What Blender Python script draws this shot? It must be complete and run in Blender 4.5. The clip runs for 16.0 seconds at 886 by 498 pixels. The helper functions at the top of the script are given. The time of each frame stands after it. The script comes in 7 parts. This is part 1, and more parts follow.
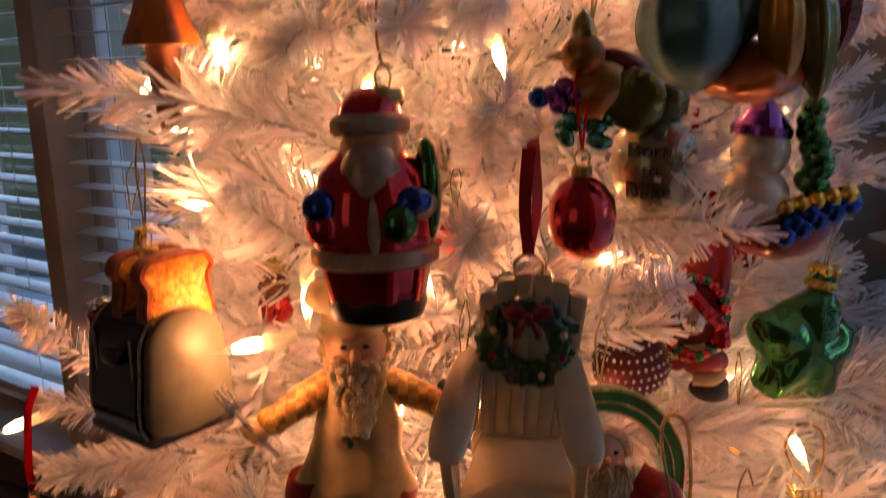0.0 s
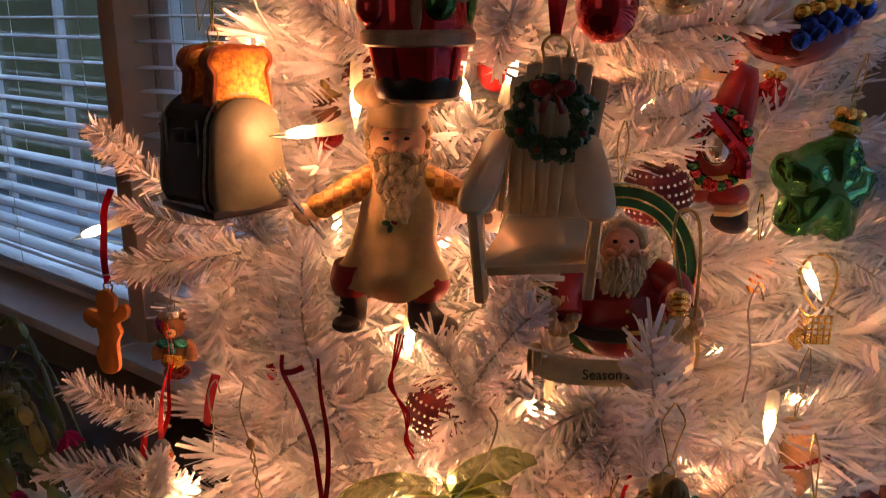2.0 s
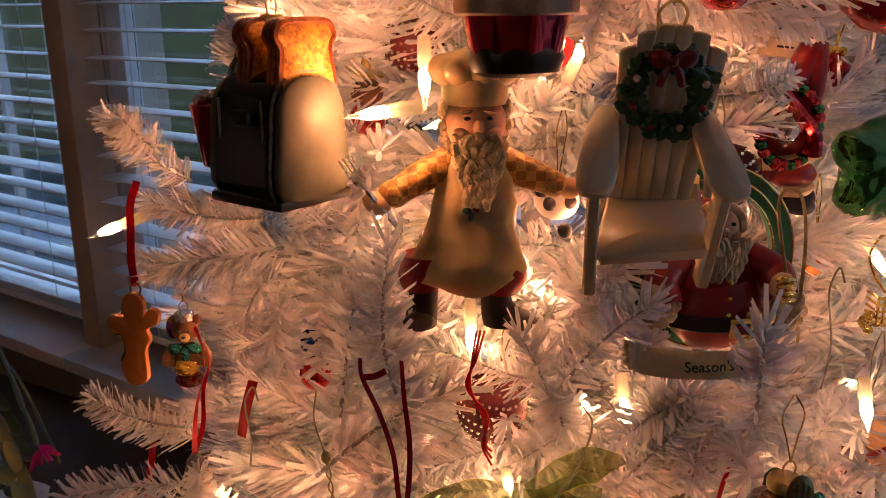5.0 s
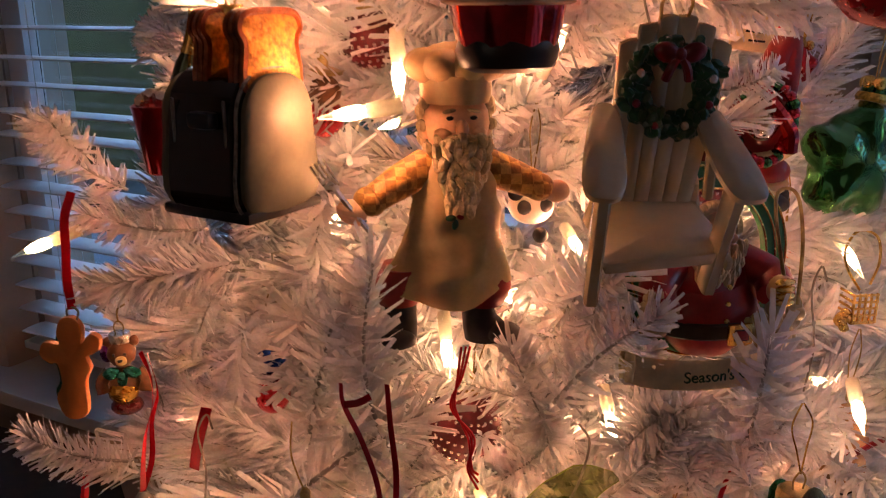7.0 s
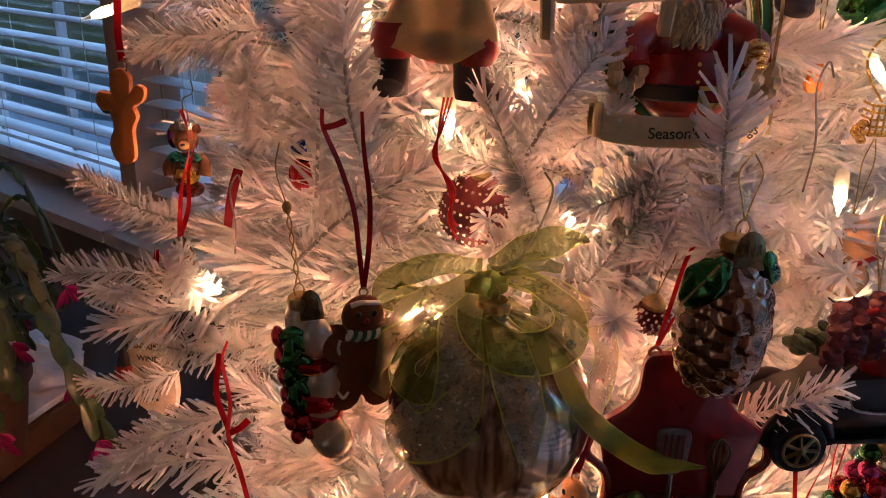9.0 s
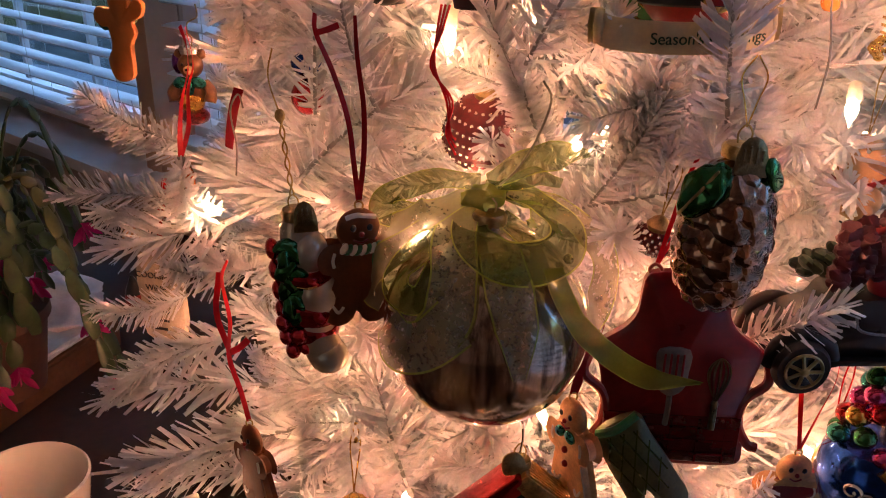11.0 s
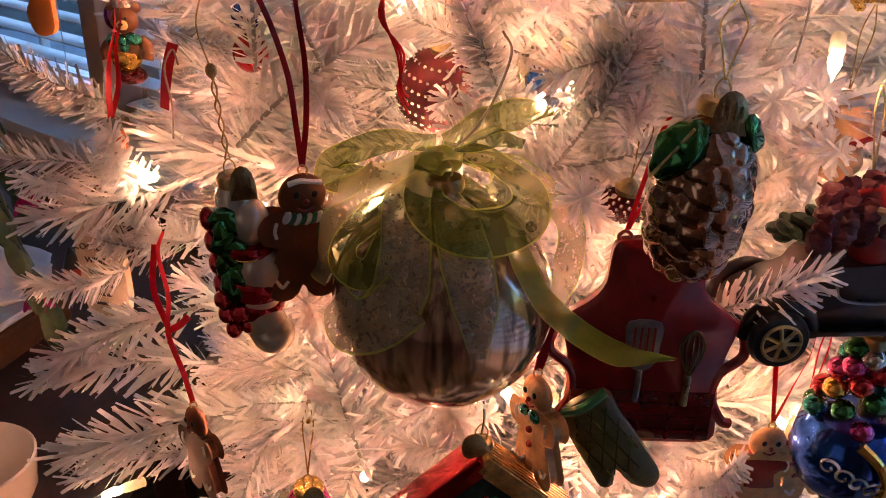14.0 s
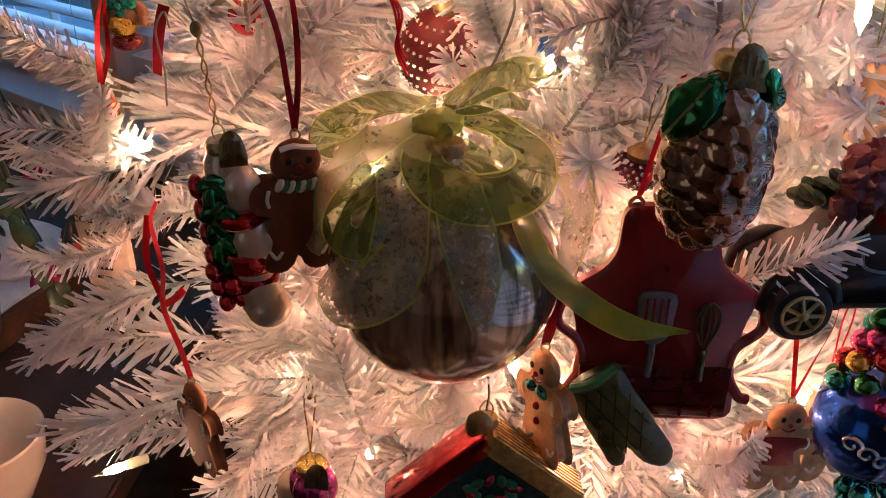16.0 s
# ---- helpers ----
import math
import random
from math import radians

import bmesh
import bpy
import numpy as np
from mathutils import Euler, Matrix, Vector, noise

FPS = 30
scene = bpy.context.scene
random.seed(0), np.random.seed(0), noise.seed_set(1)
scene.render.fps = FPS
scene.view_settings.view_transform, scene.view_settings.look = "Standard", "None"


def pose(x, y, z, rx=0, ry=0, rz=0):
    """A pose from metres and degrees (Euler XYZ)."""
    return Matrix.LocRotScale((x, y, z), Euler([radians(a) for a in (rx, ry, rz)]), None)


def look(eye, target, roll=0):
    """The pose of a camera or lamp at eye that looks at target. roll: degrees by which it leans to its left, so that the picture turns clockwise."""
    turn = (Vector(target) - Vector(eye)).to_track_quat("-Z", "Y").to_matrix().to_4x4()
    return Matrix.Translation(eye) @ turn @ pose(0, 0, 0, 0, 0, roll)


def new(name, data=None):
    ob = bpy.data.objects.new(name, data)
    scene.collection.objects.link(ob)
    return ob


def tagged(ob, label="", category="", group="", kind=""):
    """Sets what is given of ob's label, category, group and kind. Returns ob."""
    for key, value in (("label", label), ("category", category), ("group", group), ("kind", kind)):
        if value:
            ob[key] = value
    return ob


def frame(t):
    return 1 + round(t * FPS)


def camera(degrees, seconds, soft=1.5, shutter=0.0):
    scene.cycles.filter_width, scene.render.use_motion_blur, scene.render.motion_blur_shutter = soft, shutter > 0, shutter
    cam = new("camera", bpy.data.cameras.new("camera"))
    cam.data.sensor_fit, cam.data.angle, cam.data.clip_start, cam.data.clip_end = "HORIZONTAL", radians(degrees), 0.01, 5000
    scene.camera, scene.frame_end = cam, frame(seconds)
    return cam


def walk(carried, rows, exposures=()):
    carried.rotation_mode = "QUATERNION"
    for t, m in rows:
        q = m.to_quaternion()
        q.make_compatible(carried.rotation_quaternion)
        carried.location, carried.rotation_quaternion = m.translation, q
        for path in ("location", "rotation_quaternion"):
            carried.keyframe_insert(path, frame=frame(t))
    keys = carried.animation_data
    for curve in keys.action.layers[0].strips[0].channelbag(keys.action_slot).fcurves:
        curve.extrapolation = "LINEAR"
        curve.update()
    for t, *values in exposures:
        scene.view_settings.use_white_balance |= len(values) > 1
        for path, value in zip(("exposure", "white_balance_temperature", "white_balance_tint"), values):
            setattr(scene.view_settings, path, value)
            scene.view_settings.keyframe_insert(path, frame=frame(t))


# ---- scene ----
cam = camera(54.8, 16.0, 1.0, 0.5)
METRES, EYE, TILT, LEAN, TURN = 0.55, 1.25, -12.5, 1.6, 0.0
ROWS = [
    (0.0, 0.0, 0.0, 0.0, -0.0, 0.0, 0.0),
    (0.5, 0.0143, 0.0033, -0.0685, 1.78, -1.79, -0.73),
    (1.0, 0.0224, -0.013, -0.1029, 2.86, -2.38, -0.89),
    (1.5, 0.0297, -0.0503, -0.1137, 3.34, -2.39, -1.53),
    (2.0, 0.0205, -0.0715, -0.1382, 3.61, -3.15, -2.18),
    (2.5, 0.0238, -0.1043, -0.1564, 3.96, -3.54, -2.13),
    (3.0, 0.0201, -0.1013, -0.1823, 4.44, -3.85, -2.0),
    (3.5, 0.0045, -0.109, -0.2085, 4.73, -4.56, -2.6),
    (4.0, -0.0343, -0.0782, -0.1665, 3.74, -4.14, -2.11),
    (6.5, -0.1784, 0.028, -0.1387, -6.98, -3.31, 0.02),
    (7.0, -0.1703, 0.0498, -0.1421, -7.03, -3.56, 0.18),
    (7.5, -0.1207, 0.0725, -0.1788, -4.95, -4.88, -0.22),
    (8.0, -0.0703, 0.0462, -0.2425, -1.84, -6.46, -1.9),
    (8.5, -0.0507, -0.0081, -0.2835, 1.21, -7.58, -3.07),
    (9.0, -0.033, -0.0284, -0.2923, 2.73, -8.14, -3.15),
    (9.5, -0.0282, -0.0354, -0.3018, 3.68, -8.76, -3.35),
    (10.0, -0.0182, -0.0403, -0.3159, 4.75, -9.36, -3.6),
    (12.5, 0.0048, 0.0148, -0.3412, 3.76, -12.41, -2.74),
    (13.0, 0.0075, 0.017, -0.336, 2.96, -12.28, -3.07),
    (13.5, 0.0056, 0.0322, -0.3445, 2.49, -12.67, -3.12),
    (14.0, 0.0036, 0.0409, -0.3428, 2.29, -13.1, -3.19),
    (14.5, 0.0127, 0.0555, -0.3437, 2.43, -13.43, -3.19),
    (15.0, 0.0173, 0.0677, -0.3487, 2.93, -13.91, -3.01),
    (15.5, 0.0218, 0.0785, -0.354, 3.37, -14.5, -2.68),
    (16.0, 0.0156, 0.0745, -0.3552, 3.35, -14.83, -2.64),
]
EXPOSURES = [(0.0, 0.12, 8700, 17), (1.0, 0.08, 8400, 17), (4.0, 0.12, 8000, 16), (6.5, 0.0, 7500, 17), (8.5, 0.14, 6700, 11), (10.0, 0.34, 6700, 12), (12.5, 0.55, 6700, 12), (14.5, 0.58, 6500, 11), (16.0, 0.64, 5700, 1)]
walk(cam, [(t, pose(0, 0, EYE, TILT, LEAN, TURN) @ pose(METRES * x, METRES * y, METRES * z, 90 + pitch, roll, yaw)) for t, x, y, z, yaw, pitch, roll in ROWS], EXPOSURES)

# strengths of the light
SKY, ROOM_A, ROOM_B, BAY = 1.2, 1.05, 0.55, 310.0
BULB_W, BULB_COLOUR, INNER_BULBS = 0.36, (1.0, 0.375, 0.205), 60
FRONT_MIN = 0.5

# room that each ornament needs among the twigs: x, y, z, radius
CLEAR = [
    (-0.030, 0.345, 1.195, 0.045), (-0.134, 0.375, 1.125, 0.042), (-0.045, 0.385, 1.110, 0.042), (-0.045, 0.385, 1.050, 0.045), (-0.085, 0.375, 1.095, 0.02),
    (0.030, 0.325, 1.130, 0.045), (0.030, 0.320, 1.085, 0.045), (0.070, 0.36, 1.060, 0.048), (0.078, 0.35, 1.020, 0.035), (0.112, 0.322, 1.26, 0.055), (-0.072, 0.385, 1.016, 0.032), (-0.018, 0.385, 1.016, 0.032),
    (0.060, 0.352, 1.236, 0.03), (0.054, 0.338, 1.189, 0.026), (0.088, 0.36, 1.205, 0.024), (0.141, 0.486, 1.166, 0.026), (0.146, 0.376, 1.185, 0.042),
    (0.138, 0.468, 1.12, 0.035), (0.138, 0.468, 1.08, 0.035), (0.212, 0.490, 1.080, 0.048), (0.176, 0.5, 1.133, 0.018), (-0.237, 0.43, 0.993, 0.032),
    (-0.228, 0.47, 0.966, 0.032), (-0.02, 0.33, 0.875, 0.062), (0.087, 0.303, 0.945, 0.036), (0.087, 0.303, 0.915, 0.032), (0.085, 0.338, 0.846, 0.060),
    (0.165, 0.35, 0.865, 0.045), (-0.088, 0.338, 0.902, 0.03), (-0.110, 0.331, 0.89, 0.04), (0.030, 0.328, 0.801, 0.032), (-0.160, 0.375, 0.735, 0.03),
    (0.168, 0.388, 0.733, 0.028), (0.196, 0.36, 0.786, 0.04), (0.006, 0.318, 0.765, 0.045), (-0.099, 0.382, 0.692, 0.025), (-0.030, 0.462, 0.932, 0.02),
    (0.199, 0.446, 1.0, 0.02), (0.17, 0.372, 0.93, 0.022), (-0.286, 0.525, 0.768, 0.03), (-0.128, 0.402, 1.27, 0.025),
]

# places of the twigs and bulbs that show singly
FRONT_TWIGS = [
    ((-0.235, 0.48, 0.80), (-0.298, 0.46, 0.785)),
    ((-0.225, 0.47, 0.77), (-0.285, 0.46, 0.745)),
    ((0.02, 0.43, 0.94), (-0.018, 0.40, 0.945)),
    ((0.070, 0.42, 1.165), (0.118, 0.345, 1.192)),
    ((0.060, 0.43, 1.20), (0.102, 0.340, 1.216)),
    ((0.02, 0.40, 1.19), (0.012, 0.335, 1.225)),
    ((0.05, 0.42, 0.93), (0.052, 0.35, 0.985)),
    ((0.02, 0.43, 0.925), (-0.012, 0.365, 0.975)),
    ((0.11, 0.43, 0.92), (0.115, 0.345, 0.99)),
    ((0.19, 0.45, 0.90), (0.152, 0.37, 0.925)),
    ((0.02, 0.42, 0.69), (0.045, 0.36, 0.735)),
    ((0.09, 0.42, 0.70), (0.10, 0.36, 0.755)),
    ((-0.07, 0.43, 0.75), (-0.115, 0.37, 0.785)),
    ((-0.221, 0.52, 1.065), (-0.261, 0.49, 1.105)),
    ((-0.174, 0.5, 1.045), (-0.223, 0.45, 1.062)),
    ((-0.167, 0.46, 1.032), (-0.223, 0.43, 1.031)),
    ((-0.048, 0.375, 1.166), (-0.096, 0.36, 1.184)),
    ((0.008, 0.4, 1.153), (0.006, 0.33, 1.179)),
    ((0.049, 0.42, 1.183), (0.116, 0.4, 1.152)),
    ((0.163, 0.5, 1.093), (0.227, 0.47, 1.175)),
    ((0.134, 0.52, 1.055), (0.184, 0.5, 1.007)),
    ((0.119, 0.47, 1.031), (0.238, 0.5, 1.038)),
    ((-0.148, 0.42, 0.984), (-0.136, 0.36, 1.02)),
    ((0.015, 0.43, 1.004), (0.023, 0.34, 1.057)),
    ((0.051, 0.4, 0.935), (0.064, 0.37, 0.983)),
    ((0.083, 0.42, 0.946), (0.054, 0.36, 0.953)),
    ((-0.22, 0.47, 0.915), (-0.26, 0.43, 0.952)),
    ((-0.227, 0.47, 0.874), (-0.287, 0.44, 0.903)),
    ((-0.167, 0.44, 0.883), (-0.26, 0.42, 0.865)),
    ((-0.195, 0.45, 0.827), (-0.224, 0.42, 0.839)),
    ((-0.15, 0.44, 1.042), (-0.225, 0.44, 1.037)),
    ((-0.164, 0.42, 0.851), (-0.212, 0.43, 0.859)),
    ((-0.165, 0.41, 0.812), (-0.267, 0.42, 0.766)),
    ((-0.159, 0.41, 0.774), (-0.259, 0.43, 0.747)),
    ((-0.141, 0.41, 0.742), (-0.268, 0.42, 0.703)),
    ((-0.155, 0.42, 0.698), (-0.257, 0.43, 0.67)),
    ((0.115, 0.36, 0.852), (0.155, 0.325, 0.886)),
    ((0.064, 0.42, 0.874), (0.035, 0.33, 0.915)),
    ((0.044, 0.42, 0.937), (0.067, 0.38, 0.98)),
    ((-0.087, 0.4, 0.814), (-0.081, 0.35, 0.857)),
    ((-0.068, 0.42, 0.685), (-0.072, 0.38, 0.798)),
    ((0.01, 0.4, 0.754), (-0.008, 0.36, 0.768)),
    ((0.187, 0.44, 0.942), (0.144, 0.38, 0.946)),
    ((0.186, 0.46, 0.89), (0.137, 0.42, 0.893)),
    ((0.129, 0.4, 0.706), (0.159, 0.37, 0.738)),
    ((-0.044, 0.41, 0.722), (-0.02, 0.36, 0.74)),
    ((-0.221, 0.45, 0.878), (-0.282, 0.45, 0.86)),
    ((-0.218, 0.47, 0.907), (-0.273, 0.46, 0.944)),
    ((-0.193, 0.43, 0.877), (-0.198, 0.4, 0.907)),
    ((-0.06, 0.4, 1.217), (-0.174, 0.4, 1.233)),
    ((-0.047, 0.4, 1.263), (-0.075, 0.37, 1.251)),
    ((0.029, 0.4, 1.191), (0.032, 0.35, 1.222)),
    ((-0.017, 0.42, 1.265), (-0.018, 0.34, 1.271)),
    ((0.005, 0.42, 1.272), (0.029, 0.38, 1.26)),
    ((0.092, 0.44, 1.125), (0.119, 0.42, 1.145)),
    ((0.219, 0.5, 1.032), (0.253, 0.47, 1.033)),
    ((-0.122, 0.42, 1.268), (-0.079, 0.4, 1.241)),
    ((-0.235, 0.5, 1.089), (-0.249, 0.47, 1.106)),
    ((0.018, 0.4, 1.001), (0.025, 0.34, 1.045)),
    ((0.04, 0.4, 0.938), (0.062, 0.37, 0.983)),
    ((0.093, 0.38, 0.947), (0.07, 0.34, 0.958)),
    ((-0.101, 0.42, 0.957), (-0.065, 0.38, 0.948)),
    ((0.161, 0.42, 0.956), (0.135, 0.36, 0.956)),
    ((-0.078, 0.375, 0.965), (-0.087, 0.314, 1.063)),
    ((-0.118, 0.405, 0.955), (-0.111, 0.346, 1.049)),
    ((0.006, 0.40, 0.945), (-0.010, 0.352, 1.026)),
    ((0.097, 0.37, 0.955), (0.087, 0.316, 1.035)),
    ((-0.004, 0.355, 0.995), (0.016, 0.310, 1.058)),
    ((0.0, 0.425, 0.962), (-0.060, 0.41, 0.999)),
    ((0.036, 0.40, 0.911), (0.061, 0.36, 0.988)),
    ((-0.135, 0.42, 0.909), (-0.058, 0.38, 0.978)),
    ((-0.150, 0.46, 1.031), (-0.212, 0.42, 1.034)),
    ((0.084, 0.40, 0.965), (0.023, 0.36, 0.969)),
    ((0.02, 0.42, 0.98), (0.035, 0.36, 1.03)),
]
BULBS = [
    ((-0.256, 0.468, 1.047), (-1, -0.2, -0.35)),
    ((-0.091, 0.368, 1.126), (-1, -0.3, -0.1)),
    ((-0.069, 0.4, 1.138), (0, -0.3, -1)),
    ((0.199, 0.459, 1.025), (0.2, -0.6, -0.6)),
    ((0.15, 0.361, 0.977), (-0.3, -0.8, -0.3)),
    ((-0.101, 0.495, 1.046), (0, -0.5, -1)),
    ((-0.192, 0.42, 0.891), (1, -0.5, 0.1)),
    ((-0.118, 0.392, 0.761), (0.2, -0.6, 0.6)),
    ((0.226, 0.55, 1.014), (0, -1, 0.2)),
    ((-0.013, 0.42, 1.144), (0.3, -0.5, -0.6)),
    ((-0.045, 0.42, 0.995), (0, -0.5, -0.6)),
    ((0.039, 0.4, 0.958), (0, -0.6, -0.5)),
    ((-0.101, 0.4, 1.256), (0.3, -0.7, -0.5)),
    ((0.027, 0.42, 1.251), (0.1, -0.7, -0.6)),
    ((-0.038, 0.43, 1.235), (0, -0.7, -0.4)),
    ((-0.144, 0.43, 1.242), (-0.3, -0.7, -0.4)),
    ((0.016, 0.39, 0.779), (0.3, -0.6, -0.4)),
    ((-0.241, 0.46, 0.67), (0, -0.7, 0.3)),
    ((-0.087, 0.42, 0.77), (0, -0.7, 0.4)),
    ((-0.072, 0.43, 0.675), (0, -0.7, 0.4)),
    ((-0.247, 0.43, 0.651), (-1, -0.4, -0.2)),
    ((-0.021, 0.44, 0.889), (0, -0.7, 0.1)),
    ((0.014, 0.44, 1.15), (0.2, -0.5, 0.7)),
    ((-0.13, 0.43, 0.87), (0.5, -0.6, 0.3)),
    ((0.203, 0.45, 0.719), (0, -1, 0.4)),
    ((0.017, 0.4, 0.708), (0, -1, 0.4)),
    ((0.165, 0.5, 1.197), (0, -0.5, 0.8)),
]

# ---- world and light ----
world = bpy.data.worlds.new("dusk_sky")
scene.world = world
world.use_nodes = True
wn = world.node_tree.nodes
sky = wn.new("ShaderNodeTexSky")
sky.sky_type, sky.sun_disc = "NISHITA", False
sky.sun_elevation, sky.sun_rotation = radians(4.0), radians(200)
wn["Background"].inputs["Strength"].default_value = SKY
dusk = wn.new("ShaderNodeMix")   # the blue of late dusk
dusk.data_type, dusk.blend_type = "RGBA", "MULTIPLY"
dusk.inputs["Factor"].default_value = 1.0
for socket in dusk.inputs:
    if socket.type == "RGBA" and socket.name == "B":
        socket.default_value = (0.30, 0.62, 1.3, 1)
    if socket.type == "RGBA" and socket.name == "A":
        world.node_tree.links.new(sky.outputs[0], socket)
world.node_tree.links.new(next(s for s in dusk.outputs if s.type == "RGBA"), wn["Background"].inputs["Color"])


def lamp(name, kind, m, energy, colour, size=0.01, size_y=None):
    data = bpy.data.lights.new(name, kind)
    data.energy, data.color = energy, colour
    if kind == "AREA":
        data.shape, data.size, data.size_y = "RECTANGLE", size, size_y or size
    elif kind == "SUN":
        data.angle = size
    else:
        data.shadow_soft_size = size
    ob = new(name, data)
    ob.matrix_world = m
    return ob


# warm fill added for last daylight from unbuilt windows behind and beside the camera
lamp("room_window_light", "AREA", look((-1.6, -1.75, 1.5), (-0.2, 0.4, 1.0)), ROOM_A, (1.0, 0.84, 0.72), 1.2, 1.3)
lamp("room_window_light", "AREA", look((1.9, -0.9, 1.5), (0.1, 0.4, 1.0)), ROOM_B, (1.0, 0.84, 0.72), 0.9, 1.2)
# blue lamps added unseen above the bay's windows, to strengthen the open sky's daylight
lamp("bay_window_light", "AREA", look((-0.75, 2.95, 2.75), (-0.75, 1.55, 0.8)), BAY, (0.28, 0.54, 1.0), 3.0, 1.0)
lamp("bay_window_light", "AREA", look((1.15, 0.45, 2.4), (0.37, 0.45, 1.0)), BAY * 0.06, (0.24, 0.50, 1.0), 0.9, 0.7)


# ---- materials ----
def mat(name, col, rough=0.5, metal=0.0, var=0.12, scale=90.0, bump=0.15, coat=0.0, col2=None, fine=6.0, spots=0.0, sss=0.0):
    """A painted, glazed or metal surface: two scales of tone, uneven gloss and fine relief."""
    m = bpy.data.materials.new(name)
    m.use_nodes = True
    nodes, link = m.node_tree.nodes, m.node_tree.links.new
    bsdf = nodes["Principled BSDF"]
    tex = nodes.new("ShaderNodeTexCoord")
    n1 = nodes.new("ShaderNodeTexNoise")
    n1.inputs["Scale"].default_value, n1.inputs["Detail"].default_value = scale, 3
    n2 = nodes.new("ShaderNodeTexNoise")
    n2.inputs["Scale"].default_value, n2.inputs["Detail"].default_value = scale * fine, 2
    for n in (n1, n2):
        link(tex.outputs["Object"], n.inputs["Vector"])
    add = nodes.new("ShaderNodeMath")
    add.operation = "MULTIPLY_ADD"
    link(n2.outputs["Fac"], add.inputs[0])
    add.inputs[1].default_value = 0.4
    link(n1.outputs["Fac"], add.inputs[2])
    ramp = nodes.new("ShaderNodeValToRGB")
    a = [c * (1 - var) for c in col]
    b = list(col2) if col2 else [min(1, c * (1 + var)) for c in col]
    ramp.color_ramp.elements[0].position, ramp.color_ramp.elements[0].color = 0.5, (*a, 1)
    ramp.color_ramp.elements[1].position, ramp.color_ramp.elements[1].color = 0.9, (*b, 1)
    link(add.outputs[0], ramp.inputs[0])
    link(ramp.outputs[0], bsdf.inputs["Base Color"])
    bsdf.inputs["Metallic"].default_value = metal
    rr = nodes.new("ShaderNodeMapRange")
    rr.inputs["To Min"].default_value, rr.inputs["To Max"].default_value = rough * 0.75, min(1, rough * 1.3)
    link(n1.outputs["Fac"], rr.inputs["Value"])
    link(rr.outputs[0], bsdf.inputs["Roughness"])
    bsdf.inputs["Coat Weight"].default_value = coat
    bsdf.inputs["Coat Roughness"].default_value = 0.08
    if sss:
        bsdf.inputs["Subsurface Weight"].default_value = sss
        bsdf.inputs["Subsurface Scale"].default_value = 0.004
    if bump:
        bp = nodes.new("ShaderNodeBump")
        bp.inputs["Strength"].default_value, bp.inputs["Distance"].default_value = bump, 0.0006
        link(add.outputs[0], bp.inputs["Height"])
        link(bp.outputs[0], bsdf.inputs["Normal"])
    return m


def sheer(name, col, clear=0.4, rough=0.45, passing=0.45, tint=0.45):
    """Thin cloth or film that lets light through."""
    m = bpy.data.materials.new(name)
    m.use_nodes = True
    nodes, link = m.node_tree.nodes, m.node_tree.links.new
    out, bsdf = nodes["Material Output"], nodes["Principled BSDF"]
    tex = nodes.new("ShaderNodeTexCoord")
    weave = nodes.new("ShaderNodeTexNoise")
    weave.inputs["Scale"].default_value, weave.inputs["Detail"].default_value = 500, 2
    link(tex.outputs["Object"], weave.inputs["Vector"])
    ramp = nodes.new("ShaderNodeValToRGB")
    ramp.color_ramp.elements[0].position, ramp.color_ramp.elements[0].color = 0.35, (*[c * 0.9 for c in col], 1)
    ramp.color_ramp.elements[1].position, ramp.color_ramp.elements[1].color = 0.7, (*col, 1)
    link(weave.outputs["Fac"], ramp.inputs[0])
    link(ramp.outputs[0], bsdf.inputs["Base Color"])
    bsdf.inputs["Roughness"].default_value = rough
    tl = nodes.new("ShaderNodeBsdfTranslucent")
    link(ramp.outputs[0], tl.inputs["Color"])
    tp = nodes.new("ShaderNodeBsdfTransparent")
    tp.inputs["Color"].default_value = (*[1 - tint + tint * c for c in col], 1)
    m1, m2 = nodes.new("ShaderNodeMixShader"), nodes.new("ShaderNodeMixShader")
    m1.inputs[0].default_value, m2.inputs[0].default_value = passing, clear
    link(bsdf.outputs[0], m1.inputs[1])
    link(tl.outputs[0], m1.inputs[2])
    link(m1.outputs[0], m2.inputs[1])
    link(tp.outputs[0], m2.inputs[2])
    link(m2.outputs[0], out.inputs["Surface"])
    return m


def glow(name, col, strength):
    m = bpy.data.materials.new(name)
    m.use_nodes = True
    b = m.node_tree.nodes["Principled BSDF"]
    b.inputs["Base Color"].default_value = (*col, 1)
    b.inputs["Emission Color"].default_value = (*col, 1)
    b.inputs["Emission Strength"].default_value = strength
    b.inputs["Roughness"].default_value = 0.1
    return m


def glassy(name, col, rough=0.03):
    m = bpy.data.materials.new(name)
    m.use_nodes = True
    b = m.node_tree.nodes["Principled BSDF"]
    b.inputs["Base Color"].default_value = (*col, 1)
    b.inputs["Transmission Weight"].default_value = 1.0
    b.inputs["Roughness"].default_value = rough
    return m


